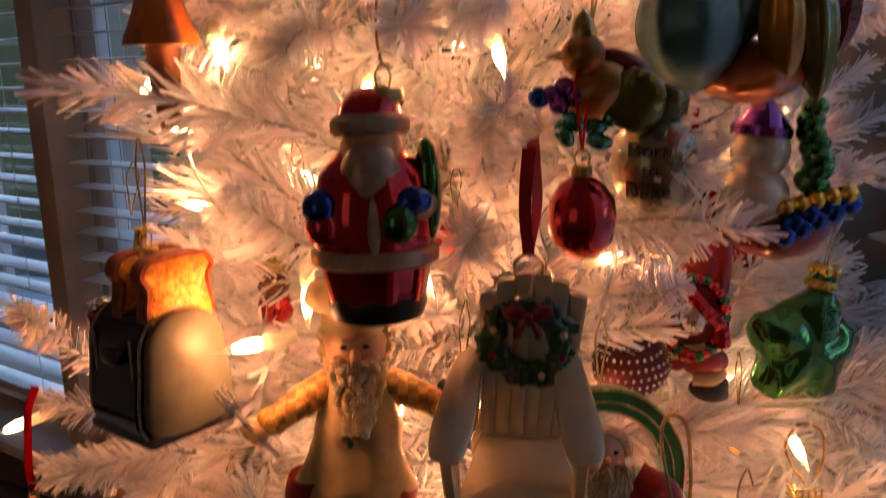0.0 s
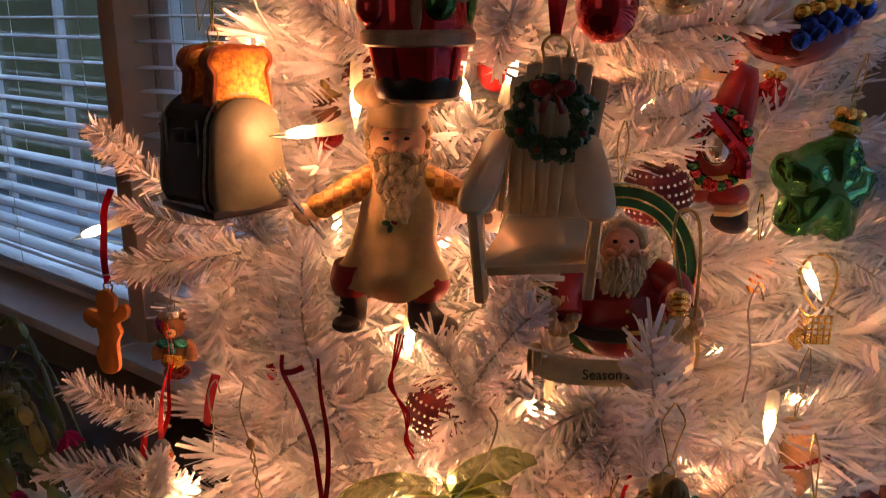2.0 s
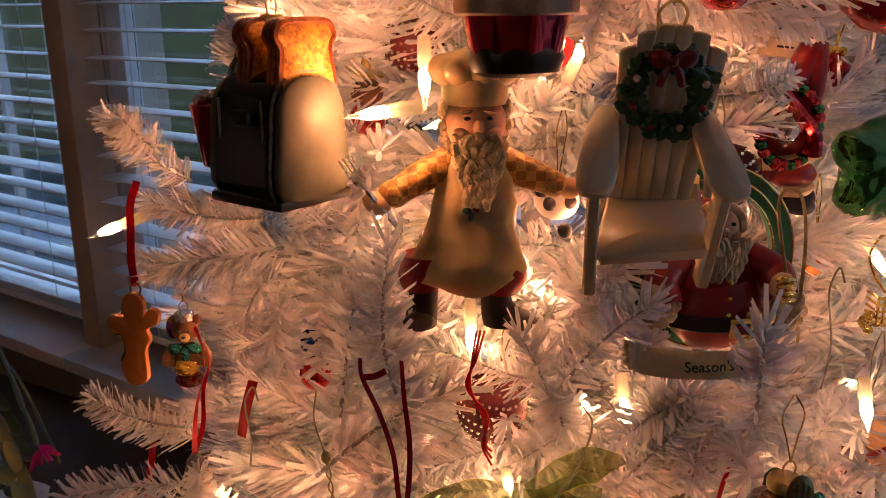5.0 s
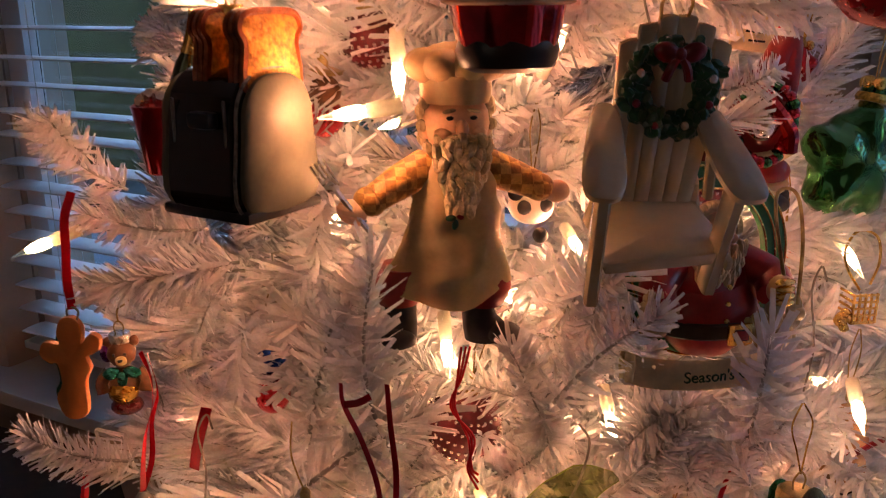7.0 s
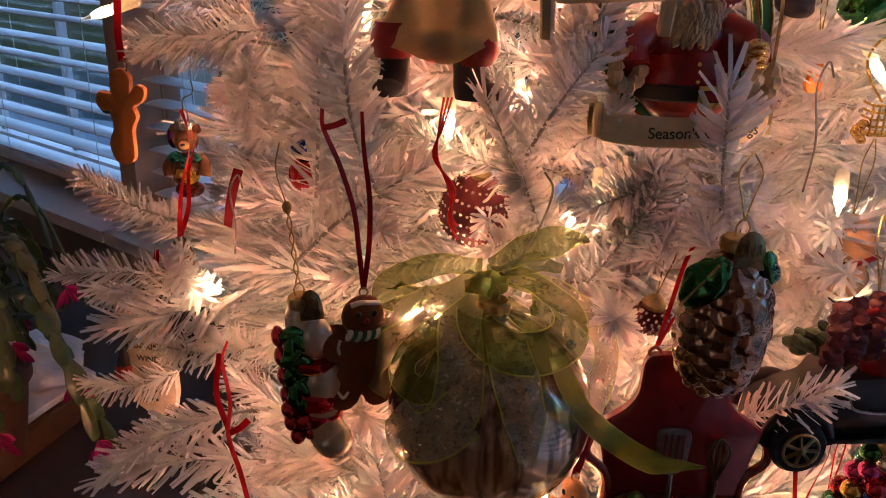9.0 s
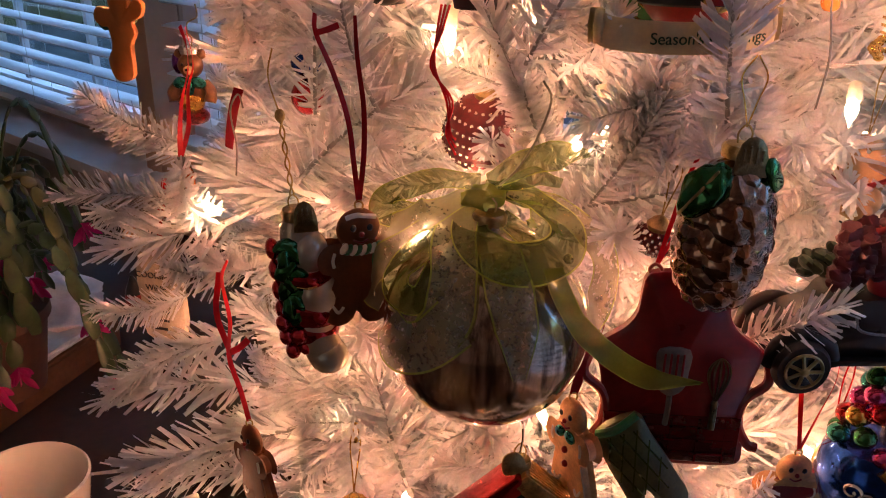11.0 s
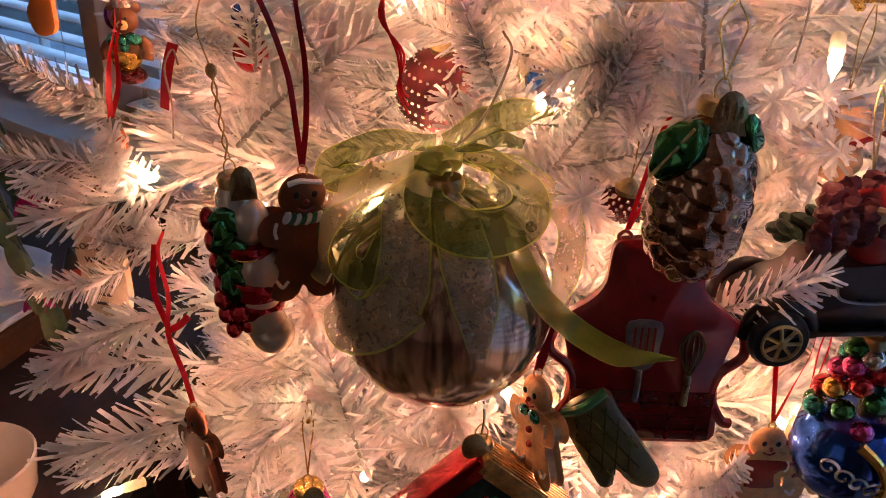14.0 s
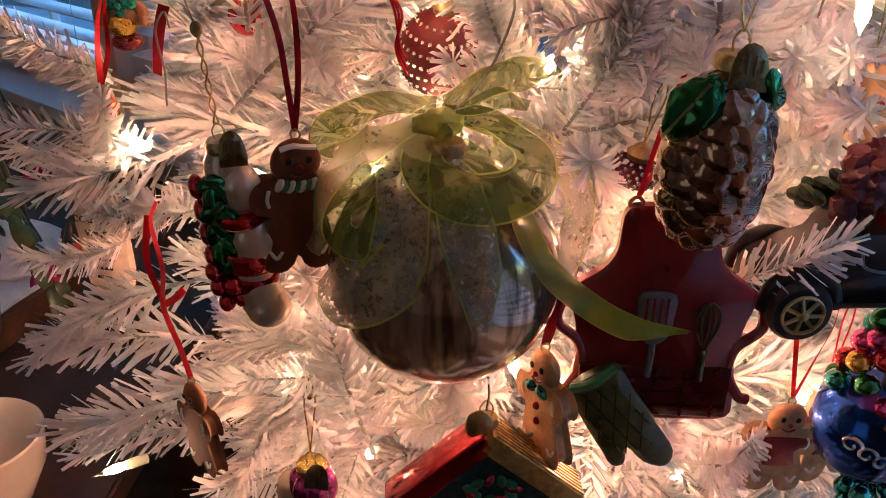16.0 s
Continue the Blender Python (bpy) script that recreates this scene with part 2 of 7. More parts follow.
NEEDLE = sheer("white_tinsel_needles", (0.88, 0.85, 0.86), 0.0, 0.28, 0.16)
STEM = mat("needle_stem_wire", (0.50, 0.49, 0.47), 0.5)
FOIL = dict(rough=0.10, metal=0.92, var=0.25, coat=1.0, bump=0.05)
F_RED = mat("red_blown_glass", (0.55, 0.012, 0.025), **FOIL)
F_GREEN = mat("green_blown_glass", (0.005, 0.15, 0.03), **FOIL)
F_TEAL = mat("teal_blown_glass", (0.02, 0.32, 0.27), **FOIL)
F_BLUE = mat("blue_blown_glass", (0.006, 0.06, 0.34), 0.14, 0.85, 0.35, 90, 0.05, 0.25)
F_GOLD = mat("gold_blown_glass", (0.85, 0.52, 0.08), **FOIL)
F_SILVER = mat("silver_blown_glass", (0.75, 0.73, 0.70), **FOIL)
F_PINK = mat("pink_blown_glass", (0.65, 0.06, 0.30), **FOIL)
F_PURPLE = mat("purple_blown_glass", (0.22, 0.03, 0.25), **FOIL)
F_COPPER = mat("copper_blown_glass", (0.20, 0.10, 0.055), 0.06, 1.0, 0.3, 90, 0.04, 1.0, (0.52, 0.33, 0.22))
MATTE_TEAL = mat("frosted_teal_glaze", (0.06, 0.20, 0.22), 0.4, 0.35, 0.3, 40, coat=0.4)
AMBER = mat("amber_glaze", (0.60, 0.26, 0.02), 0.25, 0.4, 0.3, 50, coat=0.7)
OLIVE = mat("olive_green_glaze", (0.11, 0.12, 0.02), 0.25, 0.5, 0.3, 50, coat=0.8)
MAROON = mat("maroon_glaze", (0.13, 0.008, 0.012), 0.25, 0.4, 0.3, 50, coat=0.8)
BURNT = mat("burnt_orange_glaze", (0.55, 0.13, 0.02), 0.3, 0.3, 0.3, 50, coat=0.7)
PEARL = mat("pearl_white_glaze", (0.66, 0.57, 0.43), 0.25, 0.3, 0.1, 60, 0.05, 0.8)
CREAM = mat("cream_resin", (0.50, 0.38, 0.19), 0.5, var=0.14, scale=70, bump=0.2, sss=0.1)
IVORY = mat("ivory_beard_resin", (0.52, 0.41, 0.24), 0.55, var=0.3, scale=160, bump=0.5)
SKIN = mat("flesh_tone_resin", (0.66, 0.38, 0.22), 0.45, var=0.12, scale=120, bump=0.1, sss=0.1)
PLAID = mat("tan_checked_sleeve_resin", (0.60, 0.34, 0.09), 0.5, var=0.4, scale=160, bump=0.3)
nodes, link = PLAID.node_tree.nodes, PLAID.node_tree.links.new
check = nodes.new("ShaderNodeTexChecker")   # woven squares on the sleeves
check.inputs["Scale"].default_value = 210
check.inputs["Color1"].default_value, check.inputs["Color2"].default_value = (1, 1, 1, 1), (0.52, 0.40, 0.28, 1)
weave = nodes.new("ShaderNodeMix")
weave.data_type, weave.blend_type = "RGBA", "MULTIPLY"
weave.inputs["Factor"].default_value = 0.85
link(nodes.get("Color Ramp").outputs[0], next(k for k in weave.inputs if k.type == "RGBA" and k.name == "A"))
link(check.outputs["Color"], next(k for k in weave.inputs if k.type == "RGBA" and k.name == "B"))
where = nodes.new("ShaderNodeTexCoord")
link(where.outputs["Object"], check.inputs["Vector"])
link(next(k for k in weave.outputs if k.type == "RGBA"), nodes["Principled BSDF"].inputs["Base Color"])
RED = mat("red_enamel", (0.24, 0.008, 0.010), 0.32, var=0.2, coat=0.4)
DEEP_RED = mat("deep_red_enamel", (0.21, 0.007, 0.010), 0.3, var=0.25, scale=50, coat=0.35)
BLACK = mat("black_enamel", (0.006, 0.006, 0.007), 0.3, var=0.3, coat=0.12)
BOOT = mat("black_boot_resin", (0.015, 0.015, 0.018), 0.6, var=0.3)
GREEN = mat("green_enamel", (0.02, 0.16, 0.05), 0.3, var=0.25, coat=0.5)
DARK_GREEN = mat("dark_green_enamel", (0.012, 0.075, 0.03), 0.3, var=0.3, coat=0.4)
WHITE = mat("white_enamel", (0.60, 0.50, 0.32), 0.22, var=0.06, scale=60, bump=0.08, coat=0.5)
PARCHMENT = mat("ivory_banner_resin", (0.82, 0.70, 0.44), 0.4, var=0.12, scale=80, bump=0.15)
GOLD = mat("gold_metal", (0.80, 0.53, 0.17), 0.25, 1.0, 0.25, 200, 0.4)
BRASS = mat("dull_brass_cap", (0.45, 0.33, 0.15), 0.32, 1.0, 0.3, 180, 0.4)
DULL = mat("dull_grey_utensil_paint", (0.17, 0.155, 0.145), 0.5, 0.3, 0.25, 120, 0.3)
TAG = mat("tarnished_brass_tag", (0.20, 0.16, 0.08), 0.3, 1.0, 0.35, 160, 0.8)
SILVER = mat("silver_metal", (0.68, 0.67, 0.64), 0.25, 1.0, 0.15, 120, 0.2)
STEEL = mat("grey_pewter", (0.30, 0.29, 0.27), 0.35, 0.9, 0.25, 120, 0.2)
SATIN = mat("satin_champagne_metal", (0.14, 0.14, 0.09), 0.46, 0.35, 0.14, 60, 0.06)
TOAST = mat("glittered_toast", (0.66, 0.22, 0.03), 0.35, 0.3, 0.35, 420, 1.0, 0.5, (1.0, 0.48, 0.08))
CRUST = mat("toast_crust_glitter", (0.30, 0.08, 0.02), 0.35, 0.3, 0.4, 260, 0.8, 0.3)
GINGER = mat("gingerbread_clay", (0.17, 0.058, 0.02), 0.65, var=0.22, scale=90, bump=0.35)
GINGER_PALE = mat("pale_cookie_clay", (0.62, 0.36, 0.17), 0.65, var=0.25, scale=120, bump=0.4)
ORANGE_WOOD = mat("orange_painted_wood", (0.80, 0.27, 0.06), 0.6, var=0.08, scale=60, bump=0.15)
ICING = mat("white_icing", (0.80, 0.76, 0.68), 0.45, var=0.06)
RIBBON = sheer("red_satin_ribbon", (0.75, 0.012, 0.03), 0.0, 0.35)
DARK_RIBBON = sheer("wine_satin_ribbon", (0.38, 0.012, 0.03), 0.0, 0.35)
ORGANZA = sheer("lime_organza_ribbon", (0.19, 0.28, 0.028), 0.58, 0.5, 0.20, 0.62)
ORGANZA_TAIL = sheer("lime_organza_tail", (0.28, 0.35, 0.05), 0.45, 0.4, 0.3, 0.5)
BEARD = mat("dull_white_glaze", (0.36, 0.26, 0.17), 0.3, 0.2, 0.25, 120, 0.3, 0.6)
ORGANZA_PALE = sheer("pale_green_organza_ribbon", (0.46, 0.44, 0.28), 0.60, 0.5, 0.28, 0.38)
SOCKET = sheer("translucent_bulb_socket", (0.85, 0.78, 0.66), 0.1)
WIRE = mat("white_wire", (0.7, 0.68, 0.62), 0.4)
BULB = glow("lit_bulb_glass", (1.0, 0.74, 0.40), 26)
BULB_TIP = glassy("clear_bulb_tip", (1.0, 0.95, 0.85))
BEAR = mat("brown_bear_glaze", (0.12, 0.05, 0.02), 0.35, 0.2, 0.3, 200, 0.4, 0.4)
PAINT = mat("beige_wall_paint", (0.50, 0.42, 0.34), 0.7, var=0.05, scale=8, bump=0.1)
TRIM = mat("taupe_painted_trim", (0.52, 0.39, 0.28), 0.5, var=0.08, scale=12)
SASH = mat("white_window_sash", (0.74, 0.74, 0.74), 0.4, var=0.05, scale=10)
SLAT = mat("white_blind_slat", (0.80, 0.80, 0.80), 0.38, var=0.04, scale=14, bump=0.08)
PANE = glassy("window_glass", (1, 1, 1), 0.0)
DARK_WOOD = mat("dark_stained_wood", (0.035, 0.018, 0.010), 0.55, var=0.45, scale=14, bump=0.25)
BROWN_WOOD = mat("worn_brown_wood_edge", (0.13, 0.06, 0.025), 0.5, var=0.35, scale=25, bump=0.25)
FLEECE = mat("white_cotton_fleece", (0.72, 0.72, 0.74), 0.95, var=0.1, scale=60, bump=1.0)
CERAMIC = mat("white_glazed_ceramic", (0.76, 0.73, 0.66), 0.2, var=0.04, scale=20, bump=0.03, coat=0.5)
LEAF = mat("dark_cactus_leaf", (0.026, 0.058, 0.018), 0.4, var=0.4, scale=40, bump=0.2, coat=0.2)
LEAF_PALE = mat("yellowing_cactus_leaf", (0.06, 0.075, 0.018), 0.45, var=0.3, scale=40, bump=0.2)
PETAL = sheer("magenta_petal", (0.62, 0.02, 0.22), 0.0, 0.5)
TERRACOTTA = mat("dark_plant_pot", (0.10, 0.05, 0.035), 0.6, var=0.25, scale=30)
CARPET = mat("brown_carpet", (0.12, 0.085, 0.06), 0.95, var=0.3, scale=30, bump=0.8)
CEILING = mat("white_ceiling_paint", (0.7, 0.68, 0.64), 0.85, var=0.04, scale=6)
GRASS = mat("dim_lawn", (0.03, 0.042, 0.034), 0.95, var=0.5, scale=1.5, bump=0.3, col2=(0.11, 0.115, 0.10))
HEDGE = mat("dark_hedge", (0.016, 0.025, 0.014), 0.9, var=0.5, scale=3)
PATH = mat("pale_path", (0.25, 0.25, 0.25), 0.9, var=0.2, scale=2)


def mercury():
    """Old mercury glass: silver lining that is streaked and partly worn clear."""
    m = bpy.data.materials.new("worn_mercury_glass")
    m.use_nodes = True
    nodes, link = m.node_tree.nodes, m.node_tree.links.new
    out, bsdf = nodes["Material Output"], nodes["Principled BSDF"]
    tex = nodes.new("ShaderNodeTexCoord")
    mp = nodes.new("ShaderNodeMapping")
    mp.inputs["Scale"].default_value = (1, 1, 0.08)
    link(tex.outputs["Object"], mp.inputs["Vector"])
    streak = nodes.new("ShaderNodeTexNoise")
    streak.inputs["Scale"].default_value, streak.inputs["Detail"].default_value = 190, 5
    speck = nodes.new("ShaderNodeTexNoise")
    speck.inputs["Scale"].default_value, speck.inputs["Detail"].default_value = 700, 4
    link(mp.outputs[0], streak.inputs["Vector"])
    link(tex.outputs["Object"], speck.inputs["Vector"])
    mul = nodes.new("ShaderNodeMath")
    mul.operation = "MULTIPLY"
    link(streak.outputs["Fac"], mul.inputs[0])
    link(speck.outputs["Fac"], mul.inputs[1])
    ramp = nodes.new("ShaderNodeValToRGB")
    ramp.color_ramp.elements[0].position, ramp.color_ramp.elements[1].position = 0.20, 0.36
    ramp.color_ramp.elements[0].color, ramp.color_ramp.elements[1].color = (0.80, 0.80, 0.80, 1), (0.97, 0.97, 0.97, 1)
    link(mul.outputs[0], ramp.inputs[0])
    worn = nodes.new("ShaderNodeValToRGB")   # dark streaks where the silver has run
    worn.color_ramp.elements[0].position, worn.color_ramp.elements[1].position = 0.40, 0.56
    worn.color_ramp.elements[0].color, worn.color_ramp.elements[1].color = (0.12, 0.095, 0.065, 1), (0.60, 0.52, 0.41, 1)
    link(streak.outputs["Fac"], worn.inputs[0])
    link(worn.outputs[0], bsdf.inputs["Base Color"])
    bsdf.inputs["Metallic"].default_value = 0.9
    bsdf.inputs["Coat Weight"].default_value = 1.0
    rr = nodes.new("ShaderNodeMapRange")
    rr.inputs["To Min"].default_value, rr.inputs["To Max"].default_value = 0.05, 0.24
    link(speck.outputs["Fac"], rr.inputs["Value"])
    link(rr.outputs[0], bsdf.inputs["Roughness"])
    tp = nodes.new("ShaderNodeBsdfTransparent")
    tp.inputs["Color"].default_value = (0.78, 0.72, 0.64, 1)
    mix = nodes.new("ShaderNodeMixShader")
    link(ramp.outputs[0], mix.inputs[0])
    link(tp.outputs[0], mix.inputs[1])
    link(bsdf.outputs[0], mix.inputs[2])
    link(mix.outputs[0], out.inputs["Surface"])
    return m


MERCURY = mercury()

# ---- mesh helpers; ornaments are drawn in millimetres ----
MM = 0.001


def part(name, bm, material, parent, label="", unit=MM, smooth=True):
    me = bpy.data.meshes.new(name)
    if unit != 1:
        bmesh.ops.scale(bm, vec=(unit,) * 3, verts=bm.verts)
    bm.to_mesh(me)
    bm.free()
    for m in material if isinstance(material, (list, tuple)) else [material]:
        me.materials.append(m)
    if smooth:
        me.polygons.foreach_set("use_smooth", [True] * len(me.polygons))
        me.set_sharp_from_angle(angle=radians(42))
    ob = new(name, me)
    ob.parent = parent
    if label:
        tagged(ob, label)
    return ob


def thing(name, label, category, m, group="", kind=""):
    ob = new(name)
    ob.empty_display_size = 0.01
    ob.matrix_world = m
    return tagged(ob, label, category, group, kind)


def single(name, bm, material, m, label, category, group="", kind="", unit=MM, smooth=True):
    ob = part(name, bm, material, None, "", unit, smooth)
    ob.matrix_world = m
    return tagged(ob, label, category, group, kind)


def paint(bm, start, slot):
    bm.faces.ensure_lookup_table()
    for f in bm.faces[start:]:
        f.material_index = slot


def ball(bm, c, r, slot=0, rot=(0, 0, 0), u=16, v=10):
    """An ellipsoid; r is a number or three."""
    r = (r,) * 3 if isinstance(r, (int, float)) else r
    k = len(bm.faces)
    m = pose(*c, *rot) @ Matrix.Diagonal((*r, 1))
    bmesh.ops.create_uvsphere(bm, u_segments=u, v_segments=v, radius=1, matrix=m)
    paint(bm, k, slot)
    return bm


def box(bm, c, size, slot=0, rot=(0, 0, 0), bevel=0.0, m=None):
    k = len(bm.faces)
    mm = (m or Matrix()) @ pose(*c, *rot) @ Matrix.Diagonal((*size, 1))
    g = bmesh.ops.create_cube(bm, size=1, matrix=mm)
    if bevel:
        edges = list({e for w in g["verts"] for e in w.link_edges})
        bmesh.ops.bevel(bm, geom=edges, offset=bevel, segments=2, profile=0.6, affect="EDGES")
    paint(bm, k, slot)
    return bm


def lathe(bm, profile, n=24, slot=0, m=None, ribs=0, depth=0.0):
    """Turns (radius, height) pairs about z; ribs gives fluting."""
    k = len(bm.faces)
    m = m or Matrix()
    rings = []
    for r, z in profile:
        ring = []
        for i in range(n):
            a = 2 * math.pi * i / n
            q = r * (1 + depth * math.cos(ribs * a)) if ribs else r
            ring.append(bm.verts.new(m @ Vector((q * math.cos(a), q * math.sin(a), z))))
        rings.append(ring)
    for p, q in zip(rings, rings[1:]):
        for i in range(n):
            bm.faces.new((p[i], p[(i + 1) % n], q[(i + 1) % n], q[i]))
    if profile[0][0] > 0.01:
        bm.faces.new(rings[0][::-1])
    if profile[-1][0] > 0.01:
        bm.faces.new(rings[-1])
    paint(bm, k, slot)
    return bm


def loft(bm, rows, n=32, slot=0, hem=None):
    """Stacked ellipses (z, centre x, half width, centre y, half depth); hem(x) lifts the lowest edge."""
    k = len(bm.faces)
    fine = []
    p = [rows[0]] + list(rows) + [rows[-1]]
    for i in range(1, len(p) - 2):
        for f in (0, 0.25, 0.5, 0.75):
            a, b, c, d = p[i - 1:i + 3]
            fine.append([0.5 * (2 * y + (z - x) * f + (2 * x - 5 * y + 4 * z - w) * f * f + (3 * y - x - 3 * z + w) * f ** 3) for x, y, z, w in zip(a, b, c, d)])
    fine.append(rows[-1])
    z0, z1 = rows[-1][0], rows[0][0]
    rings = []
    for z, cx, rx, cy, ry in fine:
        ring = []
        for i in range(n):
            a = 2 * math.pi * i / n
            x = cx + rx * math.cos(a)
            lift = hem(x) * ((z1 - z) / (z1 - z0)) ** 3 if hem else 0
            ring.append(bm.verts.new((x, cy + ry * math.sin(a), z + lift)))
        rings.append(ring)
    for a, b in zip(rings, rings[1:]):
        for i in range(n):
            bm.faces.new((a[i], b[i], b[(i + 1) % n], a[(i + 1) % n]))
    bm.faces.new(rings[0])
    bm.faces.new(rings[-1][::-1])
    paint(bm, k, slot)
    return bm


def smooth_path(points, steps=6):
    """Catmull-Rom through the points."""
    p = [Vector(q) for q in points]
    p = [p[0] * 2 - p[1]] + p + [p[-1] * 2 - p[-2]]
    out = []
    for i in range(1, len(p) - 2):
        for k in range(steps):
            t = k / steps
            a, b, c, d = p[i - 1:i + 3]
            out.append(0.5 * (2 * b + (c - a) * t + (2 * a - 5 * b + 4 * c - d) * t * t + (3 * b - a - 3 * c + d) * t ** 3))
    return out + [p[-2]]


def tube(bm, points, r, slot=0, n=6, steps=5, taper=1.0):
    k = len(bm.faces)
    path = smooth_path(points, steps) if steps > 1 else [Vector(p) for p in points]
    side, prev = None, None
    rings = []
    for i, p in enumerate(path):
        d = (path[min(i + 1, len(path) - 1)] - path[max(i - 1, 0)]).normalized()
        if side is None:
            side = d.orthogonal().normalized()
        side = (side - d * side.dot(d)).normalized()
        up = d.cross(side)
        q = r * (1 + (taper - 1) * i / (len(path) - 1))
        rings.append([bm.verts.new(p + q * (side * math.cos(2 * math.pi * j / n) + up * math.sin(2 * math.pi * j / n))) for j in range(n)])
    for a, b in zip(rings, rings[1:]):
        for j in range(n):
            bm.faces.new((a[j], a[(j + 1) % n], b[(j + 1) % n], b[j]))
    bm.faces.new(rings[0][::-1])
    bm.faces.new(rings[-1])
    paint(bm, k, slot)
    return bm


def strip(bm, points, width, across=(1, 0, 0), slot=0, steps=6, twist=0.0, thick=0.35, ripple=0.0):
    """A ribbon along the points, of some thickness; twist in degrees over its length."""
    k = len(bm.faces)
    path = smooth_path(points, steps)
    rows = []
    for i, p in enumerate(path):
        d = (path[min(i + 1, len(path) - 1)] - path[max(i - 1, 0)]).normalized()
        s = Vector(across)
        s = (s - d * s.dot(d))
        s = s.normalized() if s.length > 1e-4 else d.orthogonal().normalized()
        s = Matrix.Rotation(radians(twist * i / (len(path) - 1)), 3, d) @ s
        w = width
        if isinstance(width, (list, tuple)):
            g = i / (len(path) - 1) * (len(width) - 1)
            j = min(int(g), len(width) - 2)
            w = width[j] + (width[j + 1] - width[j]) * (g - j)
        nrm = d.cross(s).normalized()
        off = nrm * ripple * math.sin(i * 1.7)
        if thick <= 0:   # a single sheer layer
            rows.append([bm.verts.new(p + s * w * f + off * h) for f, h in ((-0.5, 1), (0, -0.6), (0.5, 1))])
            continue
        rows.append([bm.verts.new(p + s * w * f + nrm * thick * g + off * h) for f, g, h in ((-0.5, 0, 1), (0, 0.6, -0.6), (0.5, 0, 1), (0, -0.6, -0.6))])
    for a, b in zip(rows, rows[1:]):
        for j in range(len(a) if thick > 0 else 2):
            bm.faces.new((a[j], a[(j + 1) % len(a)], b[(j + 1) % len(a)], b[j]))
    paint(bm, k, slot)
    return bm


def slab(bm, outline, depth, slot=0, bevel=1.5, m=None, puff=0.0):
    """A flat shape of (x, z) corners, depth thick in y, with rounded edges."""
    k = len(bm.faces)
    m = m or Matrix()
    n = len(outline)
    cx, cz = sum(p[0] for p in outline) / n, sum(p[1] for p in outline) / n
    rows = []
    for y, inset in ((-depth / 2, bevel), (-depth / 2 + bevel * 0.8, 0), (depth / 2 - bevel * 0.8, 0), (depth / 2, bevel)):
        row = []
        for i, (x, z) in enumerate(outline):
            a, b = Vector(outline[i - 1]), Vector(outline[(i + 1) % n])
            t = (b - a).normalized()
            row.append(bm.verts.new(m @ Vector((x - t.y * inset, y, z + t.x * inset))))
        rows.append(row)
    for p, q in zip(rows, rows[1:]):
        for i in range(n):
            bm.faces.new((p[i], q[i], q[(i + 1) % n], p[(i + 1) % n]))
    for row, y, rev in ((rows[0], -depth / 2 - puff, False), (rows[-1], depth / 2 + puff, True)):
        c = bm.verts.new(m @ Vector((cx, y, cz)))
        for i in range(n):
            f = (row[i], row[(i + 1) % n], c)
            bm.faces.new(f[::-1] if rev else f)
    paint(bm, k, slot)
    return bm


def rounded(points, steps=5):
    """A closed smooth outline through a few corners."""
    p = [Vector((*q, 0)) for q in points]
    n, out = len(p), []
    for i in range(n):
        a, b, c, d = p[i - 1], p[i], p[(i + 1) % n], p[(i + 2) % n]
        for k in range(steps):
            t = k / steps
            v = 0.5 * (2 * b + (c - a) * t + (2 * a - 5 * b + 4 * c - d) * t * t + (3 * b - a - 3 * c + d) * t ** 3)
            out.append((v.x, v.y))
    return out


def rough_up(bm, amount, size, seed=0.0):
    for v in bm.verts:
        v.co += noise.noise_vector(v.co / size + Vector((seed, seed * 1.7, 0))) * amount
    return bm


def text_bm(words, size, depth=0.15):
    """Lettering as a mesh, centred, facing -y."""
    cu = bpy.data.curves.new("lettering", "FONT")
    cu.body, cu.size, cu.extrude, cu.align_x, cu.align_y = words, size, depth, "CENTER", "CENTER"
    ob = bpy.data.objects.new("lettering", cu)
    scene.collection.objects.link(ob)
    me = bpy.data.meshes.new_from_object(ob.evaluated_get(bpy.context.evaluated_depsgraph_get()))
    bm = bmesh.new()
    bm.from_mesh(me)
    bpy.data.objects.remove(ob)
    bpy.data.meshes.remove(me)
    bmesh.ops.rotate(bm, cent=(0, 0, 0), matrix=Euler((radians(90), 0, 0)).to_matrix(), verts=bm.verts)
    return bm


B = bmesh.new

# ---- the bay: two walls with windows that meet behind the tree ----
WALL_D = Vector((-0.81915, 0.57358, 0))   # along the left wall, away from the corner
WALL_N = Vector((-0.57358, -0.81915, 0))  # out of it into the room
WALL_O = Vector((0.507, 0.724, 0))


def wall_frame(o, d, n):
    """Local x along the wall, y into the room, z up."""
    return Matrix(((d.x, n.x, 0, o.x), (d.y, n.y, 0, o.y), (0, 0, 1, 0), (0, 0, 0, 1)))


LEFT = wall_frame(WALL_O, WALL_D, WALL_N)
RIGHT = wall_frame(Vector((0.37, 0.82, 0)), Vector((0, -1, 0)), Vector((-1, 0, 0)))


